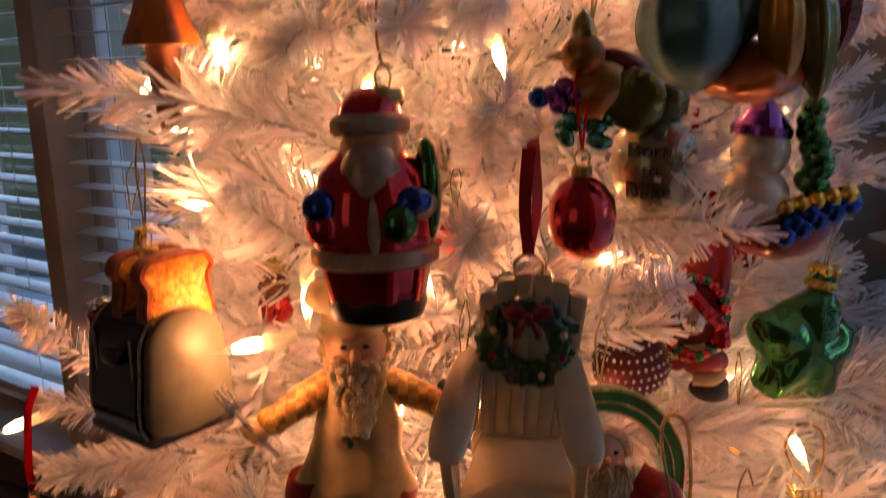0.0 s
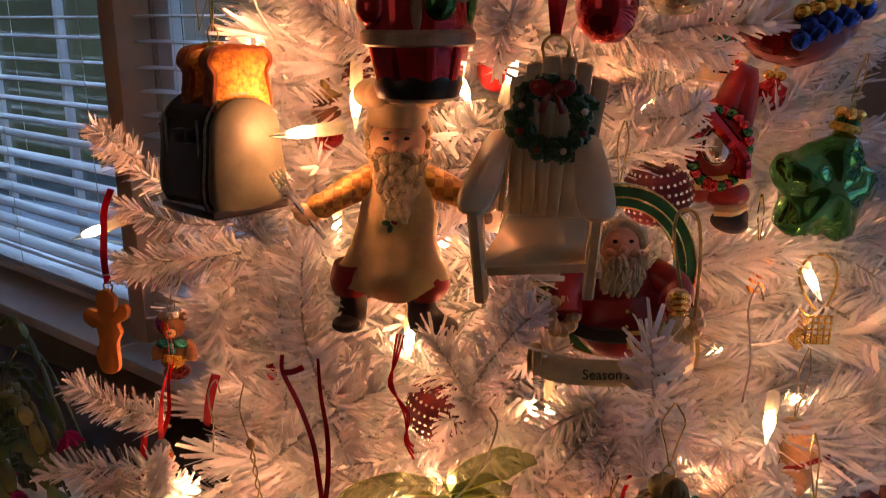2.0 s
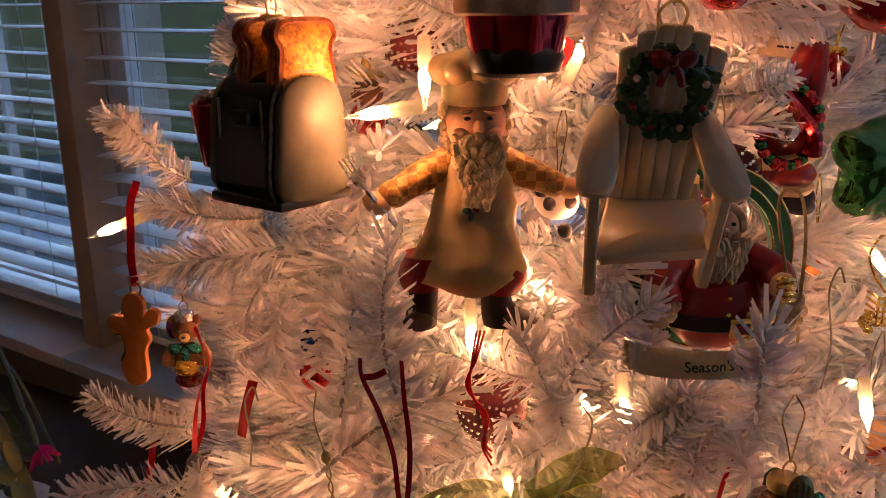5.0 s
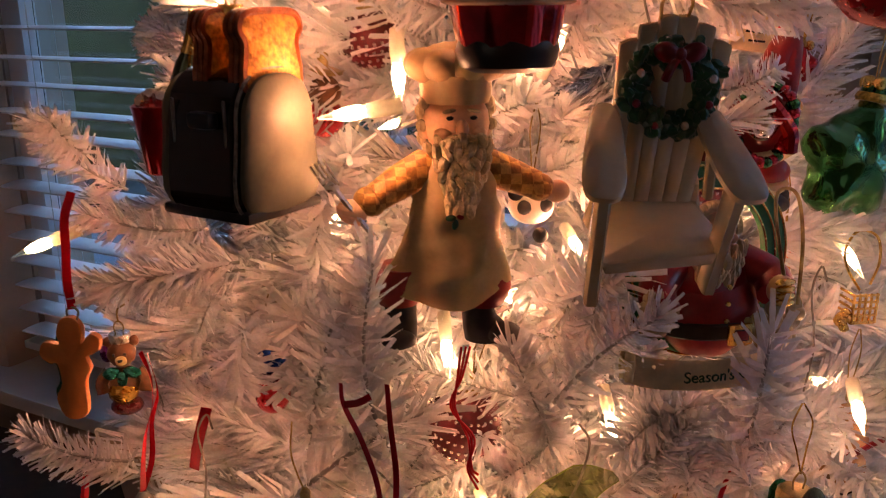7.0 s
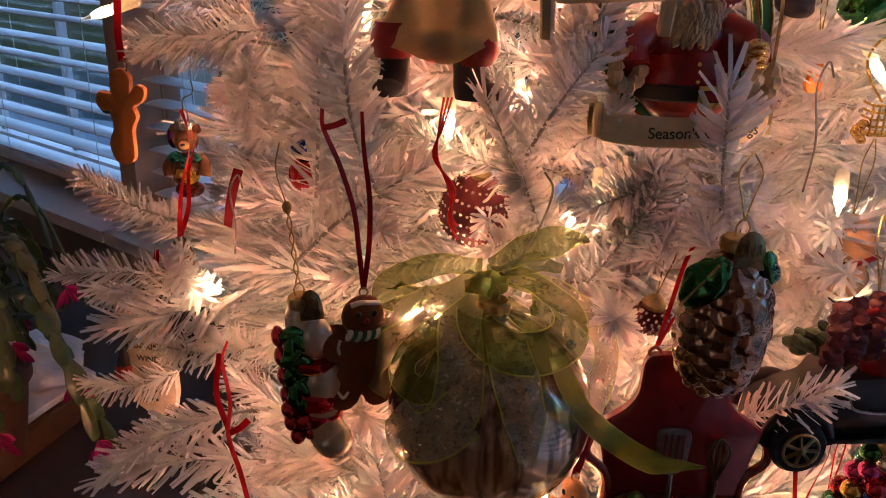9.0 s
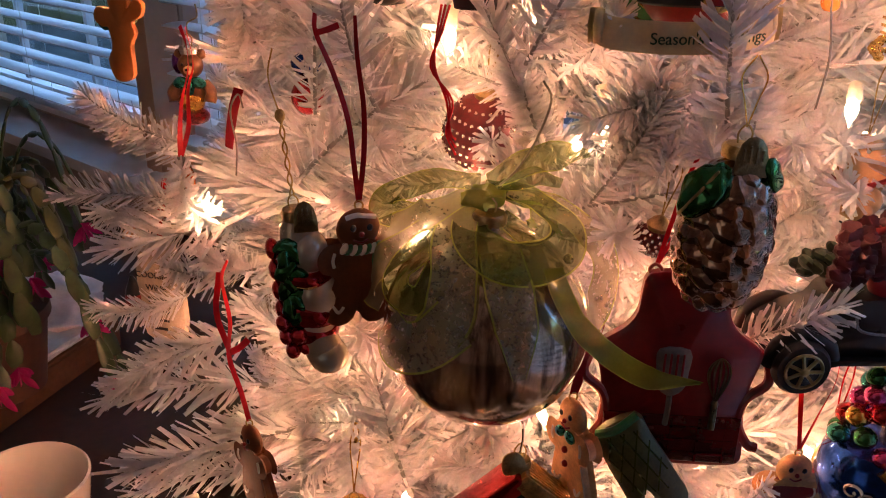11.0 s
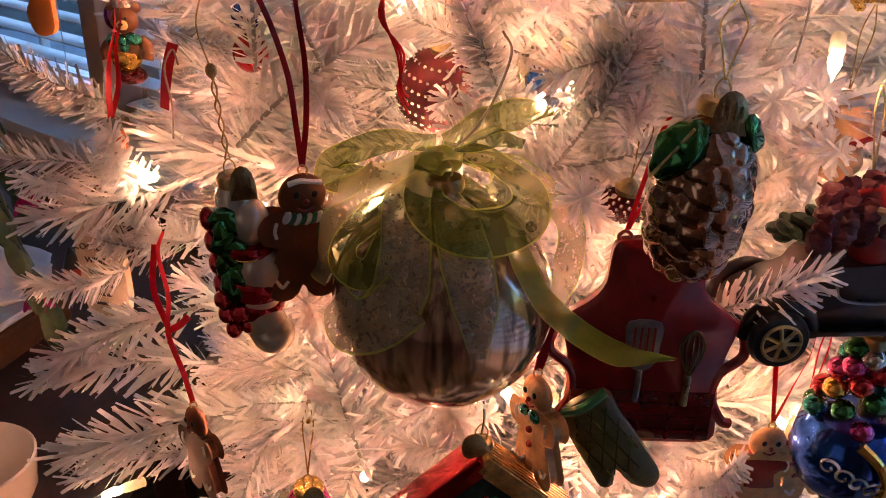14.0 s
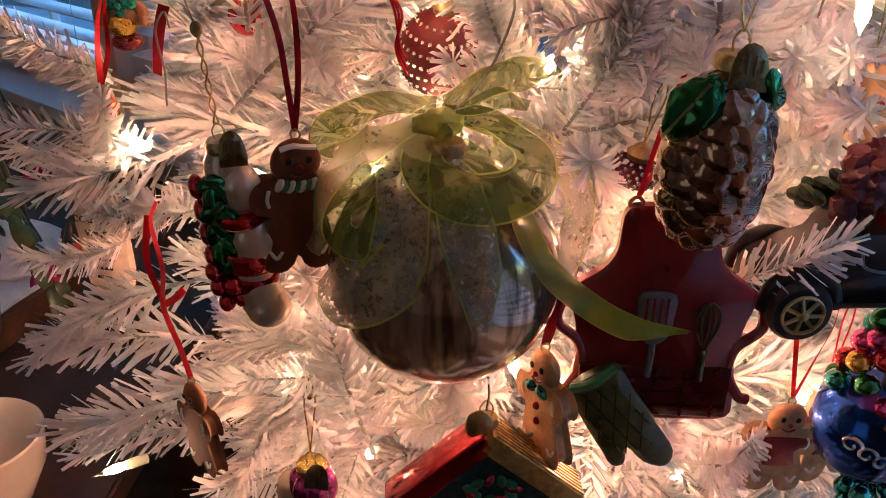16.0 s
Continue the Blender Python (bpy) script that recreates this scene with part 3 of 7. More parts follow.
def wall_with_openings(name, m, x0, x1, z1, holes, thick=0.14):
    """A wall of pieces round its openings (x0, x1, z0, z1), joined into one mesh."""
    bm = B()
    cuts = sorted({x0, x1, *[h[0] for h in holes], *[h[1] for h in holes]})
    for a, b in zip(cuts, cuts[1:]):
        hole = next((h for h in holes if h[0] <= a and b <= h[1]), None)
        spans = [(0, hole[2]), (hole[3], z1)] if hole else [(0, z1)]
        for lo, hi in spans:
            box(bm, ((a + b) / 2, -thick / 2 - 0.06, (lo + hi) / 2), (b - a, thick, hi - lo))
    bmesh.ops.remove_doubles(bm, verts=bm.verts, dist=1e-5)
    ob = part(name, bm, PAINT, None, "", 1, False)
    ob.matrix_world = m
    return tagged(ob, "beige painted wall round the bay windows", "wall", kind="structure")


def window(name, m, x0, x1, z0, z1, pitch, label, tilt=3.0, rail=None):
    """A sash window with panes, a sill, casing and an open slatted blind."""
    win = thing(name, label, "window", m, kind="structure")
    w, cx, cz = x1 - x0, (x0 + x1) / 2, (z0 + z1) / 2
    bm = B()
    for a, b, c, d in ((x0 + 0.025, cz, 0.05, z1 - z0), (x1 - 0.025, cz, 0.05, z1 - z0)):
        box(bm, (a, -0.085, b), (c, 0.036, d), bevel=0.004)
    for z in (z0 + 0.02, z1 - 0.02):
        box(bm, (cx, -0.085, z), (w - 0.10, 0.036, 0.04), bevel=0.004)
    part("window_frame", bm, SASH, win, "white painted sash", 1)
    for f in (0.335, 0.665):
        bm = box(B(), (x0 + w * f, -0.09, cz), (0.016, 0.022, z1 - z0 - 0.08), bevel=0.003)
        part("glazing_bar", bm, SASH, win, "", 1)
    for f in ((0.5,) if rail is None else rail):
        bm = box(B(), (cx, -0.085, z0 + (z1 - z0) * f), (w - 0.10, 0.03, 0.035), bevel=0.003)
        part("meeting_rail", bm, SASH, win, "", 1)
    pane = part("pane", box(B(), (cx, -0.096, cz), (w - 0.10, 0.004, z1 - z0 - 0.08)), PANE, win, "clear glass", 1)
    pane.visible_shadow = False
    part("window_sill", box(B(), (cx, 0.015, z0 - 0.045), (w + 0.055, 0.15, 0.028), bevel=0.006), SASH, win, "pale painted sill ledge", 1)
    part("apron_board", box(B(), (cx, -0.045, z0 - 0.10), (w + 0.04, 0.028, 0.075), bevel=0.004), TRIM, win, "", 1)
    blind = thing(name.replace("window", "window_blind"), "open white slatted blind over the window", "blind", m, "window blinds")
    n = int((z1 - z0 - 0.05) / pitch)
    slat = None
    for i in range(n):
        z = z0 + 0.035 + i * pitch
        if slat is None:
            bm = B()
            rows = []
            for u in (-1, -0.5, 0, 0.5, 1):
                y, dz = 0.025 * u, 0.0022 * (1 - u * u)
                rows.append([bm.verts.new((x, y, dz + o)) for x in (x0 + 0.012, x1 - 0.012) for o in (-0.0012, 0.0012)])
            for a, b in zip(rows, rows[1:]):
                bm.faces.new((a[1], a[3], b[3], b[1]))
                bm.faces.new((a[0], b[0], b[2], a[2]))
                bm.faces.new((a[0], a[1], b[1], b[0]))
                bm.faces.new((a[2], b[2], b[3], a[3]))
            bm.faces.new((rows[0][0], rows[0][2], rows[0][3], rows[0][1]))
            bm.faces.new((rows[-1][0], rows[-1][1], rows[-1][3], rows[-1][2]))
            slat = part("slat", bm, SLAT, blind, "", 1)
            ob = slat
        else:
            ob = new("slat", slat.data)
            ob.parent = blind
        ob.matrix_basis = pose(0, -0.035, z, -tilt + random.uniform(-2.5, 2.5), 0, 0)
        ob.matrix_basis = ob.matrix_basis @ pose(0, 0, 0, 0, random.uniform(-0.15, 0.15), 0)
    part("bottom_rail", box(B(), (cx, -0.035, z0 + 0.008), (w - 0.024, 0.05, 0.016), bevel=0.004), SLAT, blind, "", 1)
    for f in (0.12, 0.5, 0.88):
        for dy in (-0.024, 0.024):
            part("ladder_cord", tube(B(), [(x0 + w * f, -0.035 + dy, z0), (x0 + w * f, -0.035 + dy, z1)], 0.0008, n=4, steps=1), WIRE, blind, "", 1)
    return win


TOP = 1.95
wall_with_openings("wall_north", LEFT, -0.0, 3.2, 2.5, [(0.30, 1.490, 0.55, TOP), (1.550, 2.60, 0.55, TOP)])
wall_with_openings("wall_east", RIGHT, 0.0, 1.6, 2.5, [(0.05, 0.95, 0.55, TOP)])
window("window_1", LEFT, 1.550, 2.60, 0.55, TOP, 0.0455, "wide window with white sash in the bay wall", rail=(0.62,))
window("window_2", LEFT, 0.30, 1.490, 0.55, TOP, 0.0455, "wide window with white sash behind the tree", rail=(0.62,))
window("window_3", RIGHT, 0.05, 0.95, 0.55, TOP, 0.0455, "window with white sash beside the tree", rail=(0.52,))
bm = box(B(), (1.520, -0.02, 1.25), (0.060, 0.079, 1.6), bevel=0.01)
tagged(part("trim", bm, TRIM, None, "", 1), "taupe wooden post between the two windows", "trim", kind="structure").matrix_world = LEFT
for m, x in ((LEFT, 2.66), (RIGHT, 1.0)):
    tagged(part("trim", box(B(), (x, -0.045, 1.25), (0.09, 0.03, 1.5), bevel=0.005), TRIM, None, "", 1), "taupe painted window casing", "trim", kind="structure").matrix_world = m

# the rest of the room
def plain(name, c, size, material, label, category):
    return single(name, box(B(), c, size), material, Matrix(), label, category, kind="structure", unit=1, smooth=False)


plain("floor", (-0.2, 0.2, -0.03), (5.2, 5.4, 0.06), CARPET, "dark brown carpet under the tree", "floor")
plain("ceiling", (-0.2, 0.2, 2.53), (5.6, 6.0, 0.06), CEILING, "white painted ceiling", "ceiling")
plain("wall_south", (-0.2, -2.25, 1.25), (5.2, 0.1, 2.5), PAINT, "beige painted wall behind the room", "wall")
plain("wall_east_2", (2.3, -1.4, 1.25), (0.1, 1.8, 2.5), PAINT, "beige painted side wall of the room", "wall")
plain("wall_east_3", (1.4, -0.72, 1.25), (1.8, 0.1, 2.5), PAINT, "beige painted return wall beside the bay", "wall")
plain("wall_west", (-2.6, 0.2, 1.25), (0.1, 5.0, 2.5), PAINT, "beige painted side wall of the room", "wall")
plain("wall_north_2", (-2.3, 2.75, 1.25), (0.9, 0.1, 2.5), PAINT, "beige painted wall beyond the window", "wall")

# outside
single("ground", box(B(), (0, 0, -0.75), (400, 400, 0.1)), GRASS, Matrix(), "dim winter lawn outside the windows", "ground", kind="structure", unit=1)
bm = B()
for i in range(90):
    x = -60 + i * 1.35 + random.uniform(-0.5, 0.5)
    h = random.uniform(2.0, 6.5)
    ball(bm, (x * 0.82 - 3, 11.5 + random.uniform(-1, 1) - x * 0.25, h * 0.35), (random.uniform(1, 1.9), 1.2, h), u=10, v=8)
rough_up(bm, 0.7, 1.1)
single("far_trees", bm, HEDGE, Matrix(), "dark far row of trees and hedge at dusk", "trees", kind="stuff", unit=1)
single("path", box(B(), (-4, 7.5, -0.69), (24, 0.9, 0.02), rot=(0, 0, -20)), PATH, Matrix(), "pale garden path across the lawn", "path", kind="structure", unit=1)

# ---- the tree ----
AXIS = Vector((0.02, 0.665, 0))


def twig_arrays(length, count, seed, bend=0.02, reach=0.0235, wide=0.0028):
    """A wire stem along +z with flat needles set round it; vertices, quads and the number of stem quads."""
    rng = np.random.default_rng(seed)
    t = np.sort(rng.uniform(0.02, 1.0, count))
    phi = np.arange(count) * 2.39996 + rng.normal(0, 0.35, count)
    p = np.stack([bend * t * t, bend * 0.4 * np.sin(t * 3), length * t], 1)
    lean = np.radians(51 - 20 * t ** 3 + rng.normal(0, 5, count))
    l = reach * rng.uniform(0.82, 1.10, count) * (1 - 0.25 * t ** 5)
    rad = np.stack([np.cos(phi), np.sin(phi), 0 * phi], 1)
    ax = np.array([0, 0, 1.0])
    d = rad * np.sin(lean)[:, None] + ax * np.cos(lean)[:, None]
    s = np.cross(ax, rad)
    roll = rng.uniform(-1.1, 1.1, count)
    n = np.cross(d, s)
    s = s * np.cos(roll)[:, None] + n * np.sin(roll)[:, None]
    n = np.cross(d, s)
    curl = rng.normal(0.0, 0.05, count)[:, None] * l[:, None]
    w = wide * rng.uniform(0.7, 1.15, count)[:, None] / 2
    verts = []
    for f, g, k in ((0.0, 0.0, 0.7), (0.55, 0.35, 1.0), (1.0, 1.0, 0.75)):
        c = p + d * (l[:, None] * f) + n * curl * g + ax * (0.10 * l[:, None] * f * f)
        verts += [c - s * w * k, c + s * w * k]
    v = np.stack(verts, 1).reshape(-1, 3)
    b = np.arange(count)[:, None] * 6
    q = np.concatenate([b + np.array([0, 1, 3, 2]), b + np.array([2, 3, 5, 4])], 0)
    sv, sq, k = [], [], 5
    for i in range(7):
        f = i / 6
        for j in range(k):
            a = 2 * np.pi * j / k
            r = 0.0014 * (1 - 0.5 * f)
            sv.append((bend * f * f + r * np.cos(a), bend * 0.4 * np.sin(f * 3) + r * np.sin(a), length * f * 0.99))
    o = len(v)
    for i in range(6):
        for j in range(k):
            sq.append((o + i * k + j, o + i * k + (j + 1) % k, o + (i + 1) * k + (j + 1) % k, o + (i + 1) * k + j))
    return np.concatenate([v, np.array(sv)]), np.concatenate([q, np.array(sq)]), len(sq)


def quads_mesh(name, v, q, slots):
    me = bpy.data.meshes.new(name)
    me.vertices.add(len(v))
    me.vertices.foreach_set("co", v.astype(np.float32).ravel())
    me.loops.add(q.size)
    me.loops.foreach_set("vertex_index", q.astype(np.int32).ravel())
    me.polygons.add(len(q))
    me.polygons.foreach_set("loop_start", np.arange(len(q), dtype=np.int32) * 4)
    me.polygons.foreach_set("material_index", slots.astype(np.int32))
    me.materials.append(NEEDLE)
    me.materials.append(STEM)
    me.update(calc_edges=True)
    me.polygons.foreach_set("use_smooth", [True] * len(q))
    return me


def aim(a, direction, roll=0.0, scale=1.0):
    return Matrix.Translation(a) @ Vector(direction).to_track_quat("Z", "Y").to_matrix().to_4x4() @ pose(0, 0, 0, 0, 0, roll) @ Matrix.Scale(scale, 4)


tree = thing("christmas_tree", "white artificial tinsel tree hung with lights and ornaments", "christmas tree", Matrix.Translation(AXIS))
part("trunk", tube(B(), [(0, 0, 0.0), (0, 0, 1.0), (0, 0, 2.1)], 0.017, n=10, taper=0.5), STEM, tree, "white metal pole", 1)
bm = B()
for i in range(3):
    a = 2.1 * i + 0.4
    tube(bm, [(0, 0, 0.12), (0.12 * math.cos(a), 0.12 * math.sin(a), 0.07), (0.28 * math.cos(a), 0.28 * math.sin(a), 0.012)], 0.012, n=8)
part("stand", bm, STEM, tree, "", 1)

TWIGS = [twig_arrays(L, int(L * 1200), s, b) for s, (L, b) in enumerate([(0.12, 0.012), (0.12, -0.02), (0.15, 0.02), (0.09, 0.01)])]
TWIG_MESH = [quads_mesh("twig", v, q, np.concatenate([np.zeros(len(q) - k), np.ones(k)])) for v, q, k in TWIGS]


def twig(root, tip, kind=None, roll=None):
    """A single twig of the tree from its root to its tip."""
    root, tip = Vector(root), Vector(tip)
    L = (tip - root).length
    i = random.randrange(4) if kind is None else kind
    base = (0.12, 0.12, 0.15, 0.09)[i]
    ob = new("twig", TWIG_MESH[i])
    ob.parent = tree
    m = aim(root - AXIS, tip - root, random.uniform(0, 360) if roll is None else roll, L / base)
    s = min(1.25, max(0.8, L / base))
    ob.matrix_basis = Matrix.Translation(m.translation) @ m.to_quaternion().to_matrix().to_4x4() @ Matrix.Diagonal((s, s, L / base, 1))
    return ob


def radius(z):
    return 0.47 - 0.22 * (z - 0.6)


# twigs that stand out towards the room
for root, tip in FRONT_TWIGS:
    twig(root, tip)

# the full body of the tree: boughs with side twigs, level by level
rng = random.Random(5)
near, far = [], []
z = 0.45
while z < 1.62:
    R = radius(z)
    n = 13 if z > 0.55 else 11
    off = rng.uniform(0, 6.28)
    for i in range(n):
        a = off + 2 * math.pi * i / n + rng.uniform(-0.12, 0.12)
        out = Vector((math.cos(a), math.sin(a), 0))
        if out.y > 0.75:
            continue
        rise = rng.uniform(0.05, 0.35)
        reach = R * rng.uniform(0.78, 0.92)
        if out.y < -0.35 and FRONT_MIN < z < 1.5:
            reach = min(reach, 0.30)
        d = (out + Vector((0, 0, rise))).normalized()
        side = d.cross(Vector((0, 0, 1))).normalized()
        base = AXIS + Vector((0, 0, z))
        for f in (0.30, 0.48, 0.66, 0.84):
            p = base + d * (reach * f)
            for sg in (-1, 1):
                e = (d * rng.uniform(0.55, 0.9) + side * sg * rng.uniform(0.5, 0.9) + Vector((0, 0, rng.uniform(-0.25, 0.45)))).normalized()
                (far if f < 0.6 else near).append((p, p + e * rng.uniform(0.115, 0.16)))
        p = base + d * (reach * 0.8)
        near.append((p, p + (d + Vector((0, 0, rng.uniform(-0.1, 0.3)))).normalized() * 0.13))
        far.append((base, p))
    z += 0.052
def inside(q):
    """Keeps the body of the tree clear of the left window, and the twigs from growing through or over the ornaments."""
    root, tip = q
    if tip.z < 0.56 and tip.x < -0.28:
        return False
    if tip.y < 0.39 and tip.z > 0.6:
        return False
    for f in (0.35, 0.7, 1.0):
        p = root.lerp(tip, f)
        for x, y, z, r in CLEAR:
            if p.y < y + 0.012 and (p.x - x) ** 2 + (p.z - z - 0.18 * (p.y - y)) ** 2 < r * r:
                return False
    return tip.x / (tip.y + 0.08) > (-0.30 if tip.z > 1.02 else -0.37) and (tip.z < 1.04 or tip.x / (tip.y + 0.08) < 0.44)


near, far = [q for q in near if inside(q)], [q for q in far if inside(q)]
near.sort(key=lambda q: (q[1] - Vector((0, 0.1, 1.0))).length)
for root, tip in near[:270]:
    twig(root, tip)
vs, qs, ss, o = [], [], [], 0
for root, tip in near[270:] + far:
    i = rng.randrange(4)
    v, q, k = TWIGS[i]
    L = (tip - root).length
    m = aim(root - AXIS, tip - root, rng.uniform(0, 360)) @ Matrix.Diagonal((1, 1, L / (0.12, 0.12, 0.15, 0.09)[i], 1))
    m = np.array(m)
    vs.append(v @ m[:3, :3].T + m[:3, 3])
    qs.append(q + o)
    ss.append(np.concatenate([np.zeros(len(q) - k), np.ones(k)]))
    o += len(v)
ob = new("needle_mass", quads_mesh("needle_mass", np.concatenate(vs), np.concatenate(qs), np.concatenate(ss)))
ob.parent = tree
tagged(ob, "dense white needles of the inner branches", kind="stuff")

# ---- string of lights ----
lights = thing("light_string", "string of lit warm white mini bulbs wound through the tree", "string lights", Matrix())
bm = lathe(B(), [(2.2, -16), (3.4, -15.5), (3.6, -4), (3.0, 0), (2.2, 0.4)], 12)
SOCKET_MESH = part("socket", bm, SOCKET, None).data
bm = lathe(B(), [(2.0, 0), (2.9, 2), (3.1, 6), (2.6, 10), (1.7, 13.5)], 12)
BULB_MESH = part("bulb", bm, BULB, None).data
bm = lathe(B(), [(1.7, 13.4), (1.2, 16), (0.7, 19), (0.05, 22)], 12)
TIP_MESH = part("bulb_tip", bm, BULB_TIP, None).data
for nm in ("socket", "bulb", "bulb_tip"):
    bpy.data.objects.remove(bpy.data.objects[nm])


def bulb(p, direction, power=1.0):
    m = aim(p, direction)
    holder = new("bulb", BULB_MESH)
    holder.parent, holder.matrix_basis = lights, m @ Matrix.Translation((0, 0, -0.006))
    holder.visible_shadow = False
    for nm, me in (("socket", SOCKET_MESH), ("bulb_tip", TIP_MESH)):
        ob = new(nm, me)
        ob.parent = holder
        ob.visible_shadow = nm == "socket"
    lamp("bulb_light", "POINT", Matrix.Translation(p), BULB_W * power, BULB_COLOUR, 0.004)


for p, d in BULBS:
    bulb(p, d, 0.6)
# bulbs scattered at random inside, for the general glow among the branches
for i in range(INNER_BULBS):
    a = -math.pi / 2 + random.uniform(-1.35, 1.35)
    z = 0.55 + 0.98 * (i + random.random()) / INNER_BULBS
    r = random.uniform(0.10, 0.23)
    bulb(AXIS + Vector((r * math.cos(a), r * math.sin(a), z)), (math.cos(a), math.sin(a), random.uniform(-0.6, 0.8)), 2.3 if z < 0.92 else 1.35)
# further bulbs added behind the needles to brighten the middle and lower right
for p in ((0.10, 0.47, 0.80), (0.18, 0.48, 0.78), (0.05, 0.45, 0.72), (0.23, 0.49, 0.70), (0.13, 0.46, 0.90), (0.21, 0.49, 0.93), (-0.05, 0.45, 0.86), (-0.13, 0.46, 0.80), (0.205, 0.455, 0.885)):
    bulb(Vector(p), (0.2 * math.sin(p[0] * 90), -1, 0.5 * math.sin(p[2] * 70)), 0.5 if p[0] > 0.15 else 1.5)
bm = B()
for k in range(5):
    pts = []
    for i in range(15):
        a = -math.pi / 2 - 1.3 + 2.6 * i / 14
        r = 0.20 + 0.03 * math.sin(i * 2.1 + k)
        pts.append((AXIS.x + r * math.cos(a), AXIS.y + r * math.sin(a), 0.62 + 0.18 * k + 0.05 * math.sin(i * 1.3 + k * 2)))
    tube(bm, pts, 0.0009, n=5, steps=4)
part("wire", bm, WIRE, lights, "thin white flex", 1)

# ---- ornaments ----
G = "ornaments on the tree"


def at(x, y, z, rz=0.0, rx=0.0, ry=0.0):
    return pose(x, y, z, rx, ry, rz)


def cap(parent, z, r=7.0, material=None, loop=9.0, x=0.0, y=0.0, tag=False, tx=5.0):
    """A crimped metal cap with its wire ring, at the top of a glass ornament."""
    m = Matrix.Translation((x, y, z))
    c = part("cap", lathe(B(), [(r, -5), (r * 1.03, -1), (r * 0.9, 0.6), (0.02, 1.2)], 24, m=m, ribs=12, depth=0.03), material or BRASS, parent, "crimped brass cap")
    part("ring", tube(B(), [(x - 2.2, y, z), (x - 3, y, z + loop * 0.6), (x, y, z + loop), (x + 3, y, z + loop * 0.6), (x + 2.2, y, z)], 0.45, n=5), BRASS, c)
    if tag:
        out = [(-8.4, -9), (8.4, -9), (8.6, -5), (8, 0), (6.4, 5), (3.4, 8), (0, 9), (-3.4, 8), (-6.4, 5), (-8, 0), (-8.6, -5)]
        bm = slab(B(), [(q * 0.85, k * 0.9) for q, k in out], 0.8, bevel=0.3, m=pose(x + tx, y - r * 1.1, z - 2, -14, 4, 0))
        t = part("hang_tag", bm, TAG, c, "folded brass maker's tag")
        for q in (-4.2, -1.4, 1.4, 4.2):
            bar = box(B(), (q, -0.8, 0.5), (1.0, 0.7, 7.5 - 0.16 * q * q), bevel=0.25, m=pose(x + tx, y - r * 1.1, z - 2, -14, 4, 0))
            part("emboss", bar, TAG, t)
    return c


def cord(parent, a, b, material, r=0.55, name="cord", sway=3.0, knot=None):
    """A doubled thread from a to b."""
    a, b = Vector(a), Vector(b)
    bm = B()
    for sg in (-1, 1):
        m1, m2 = a.lerp(b, 0.35), a.lerp(b, 0.7)
        tube(bm, [a, m1 + Vector((sg * sway * 0.5, sg * 0.6, 0)), m2 + Vector((sg * sway, sg, 0)), b + Vector((sg * 0.4, 0, 0))], r, n=5)
    if knot is not None:
        p = a.lerp(b, knot)
        ball(bm, p, (2.0 * r + 0.8, 2 * r + 0.6, 2.6 * r + 0.8), u=8, v=6)
    return part(name, bm, material, parent)


def band(parent, a, b, width, material, sway=5.0, bow=False, across=(1, 0.3, 0)):
    """A doubled satin ribbon from a up to b."""
    a, b = Vector(a), Vector(b)
    bm = B()
    for sg in (-1, 1):
        m1, m2 = a.lerp(b, 0.4), a.lerp(b, 0.75)
        strip(bm, [a, m1 + Vector((sg * sway * 0.6, sg, 0)), m2 + Vector((sg * sway, 0, 0)), b + Vector((sg * sway * 0.9, 0, 0))], width, across, twist=sg * 70)
    if bow:
        p = a.lerp(b, 0.62)
        strip(bm, [p, p + Vector((5, -1, 3)), p + Vector((9, 0, 4))], width * 0.8, (0, 1, 0.4))
        ball(bm, p, (2.2, 1.8, 2.4), u=8, v=6)
    return part("ribbon", bm, material, parent, "narrow red satin hanging ribbon")


def hanging(name, label, m, category="ornament"):
    return thing(name, label, category, m, G)


# toaster of black and silver glass with two slices
t = hanging("toaster_ornament", "blown glass toaster ornament with two slices of glittered toast", at(-0.139, 0.385, 1.119, 52))
arch = rounded([(-22, -33), (22, -33), (23, 0), (20, 16), (9, 25), (-9, 25), (-20, 16), (-23, 0)], 4)
body = part("body", slab(B(), arch, 46, bevel=7), mat("dark_glossy_glass", (0.008, 0.006, 0.004), 0.05, 0.0, 0.5, 40, 0.10, 0.5), t, "glossy black glass toaster body")
part("end_panel", slab(B(), [(x * 0.92, z * 0.93) for x, z in arch], 6, bevel=2.5, m=Matrix.Translation((0, -22.5, -0.5)), puff=1.5), SATIN, t, "satin champagne end panel")
part("end_panel", slab(B(), [(x * 0.92, z * 0.93) for x, z in arch], 6, bevel=2.5, m=Matrix.Translation((0, 22.5, -0.5)), puff=1.5), SATIN, t)
tube_pts = [(x * 0.99, -20.4, z * 0.99) for x, z in arch]
part("glitter_rim", tube(B(), tube_pts + tube_pts[:1], 0.8, n=6, steps=1), mat("silver_glitter_rim", (0.22, 0.20, 0.17), 0.4, 0.8, 0.5, 400, 1.0), t)
for y in (-15, 14):
    part("side_trim", box(B(), (-23.0, y, -6), (1.2, 1.4, 40), bevel=0.5), STEEL, t, "thin pewter side stripe")
part("lever", box(B(), (-25, -5, 6), (7, 13, 7), bevel=2.4), BLACK, t, "black lever knob")
part("base", box(B(), (0, 0, -33.5), (47, 50, 5), bevel=2), BLACK, t)
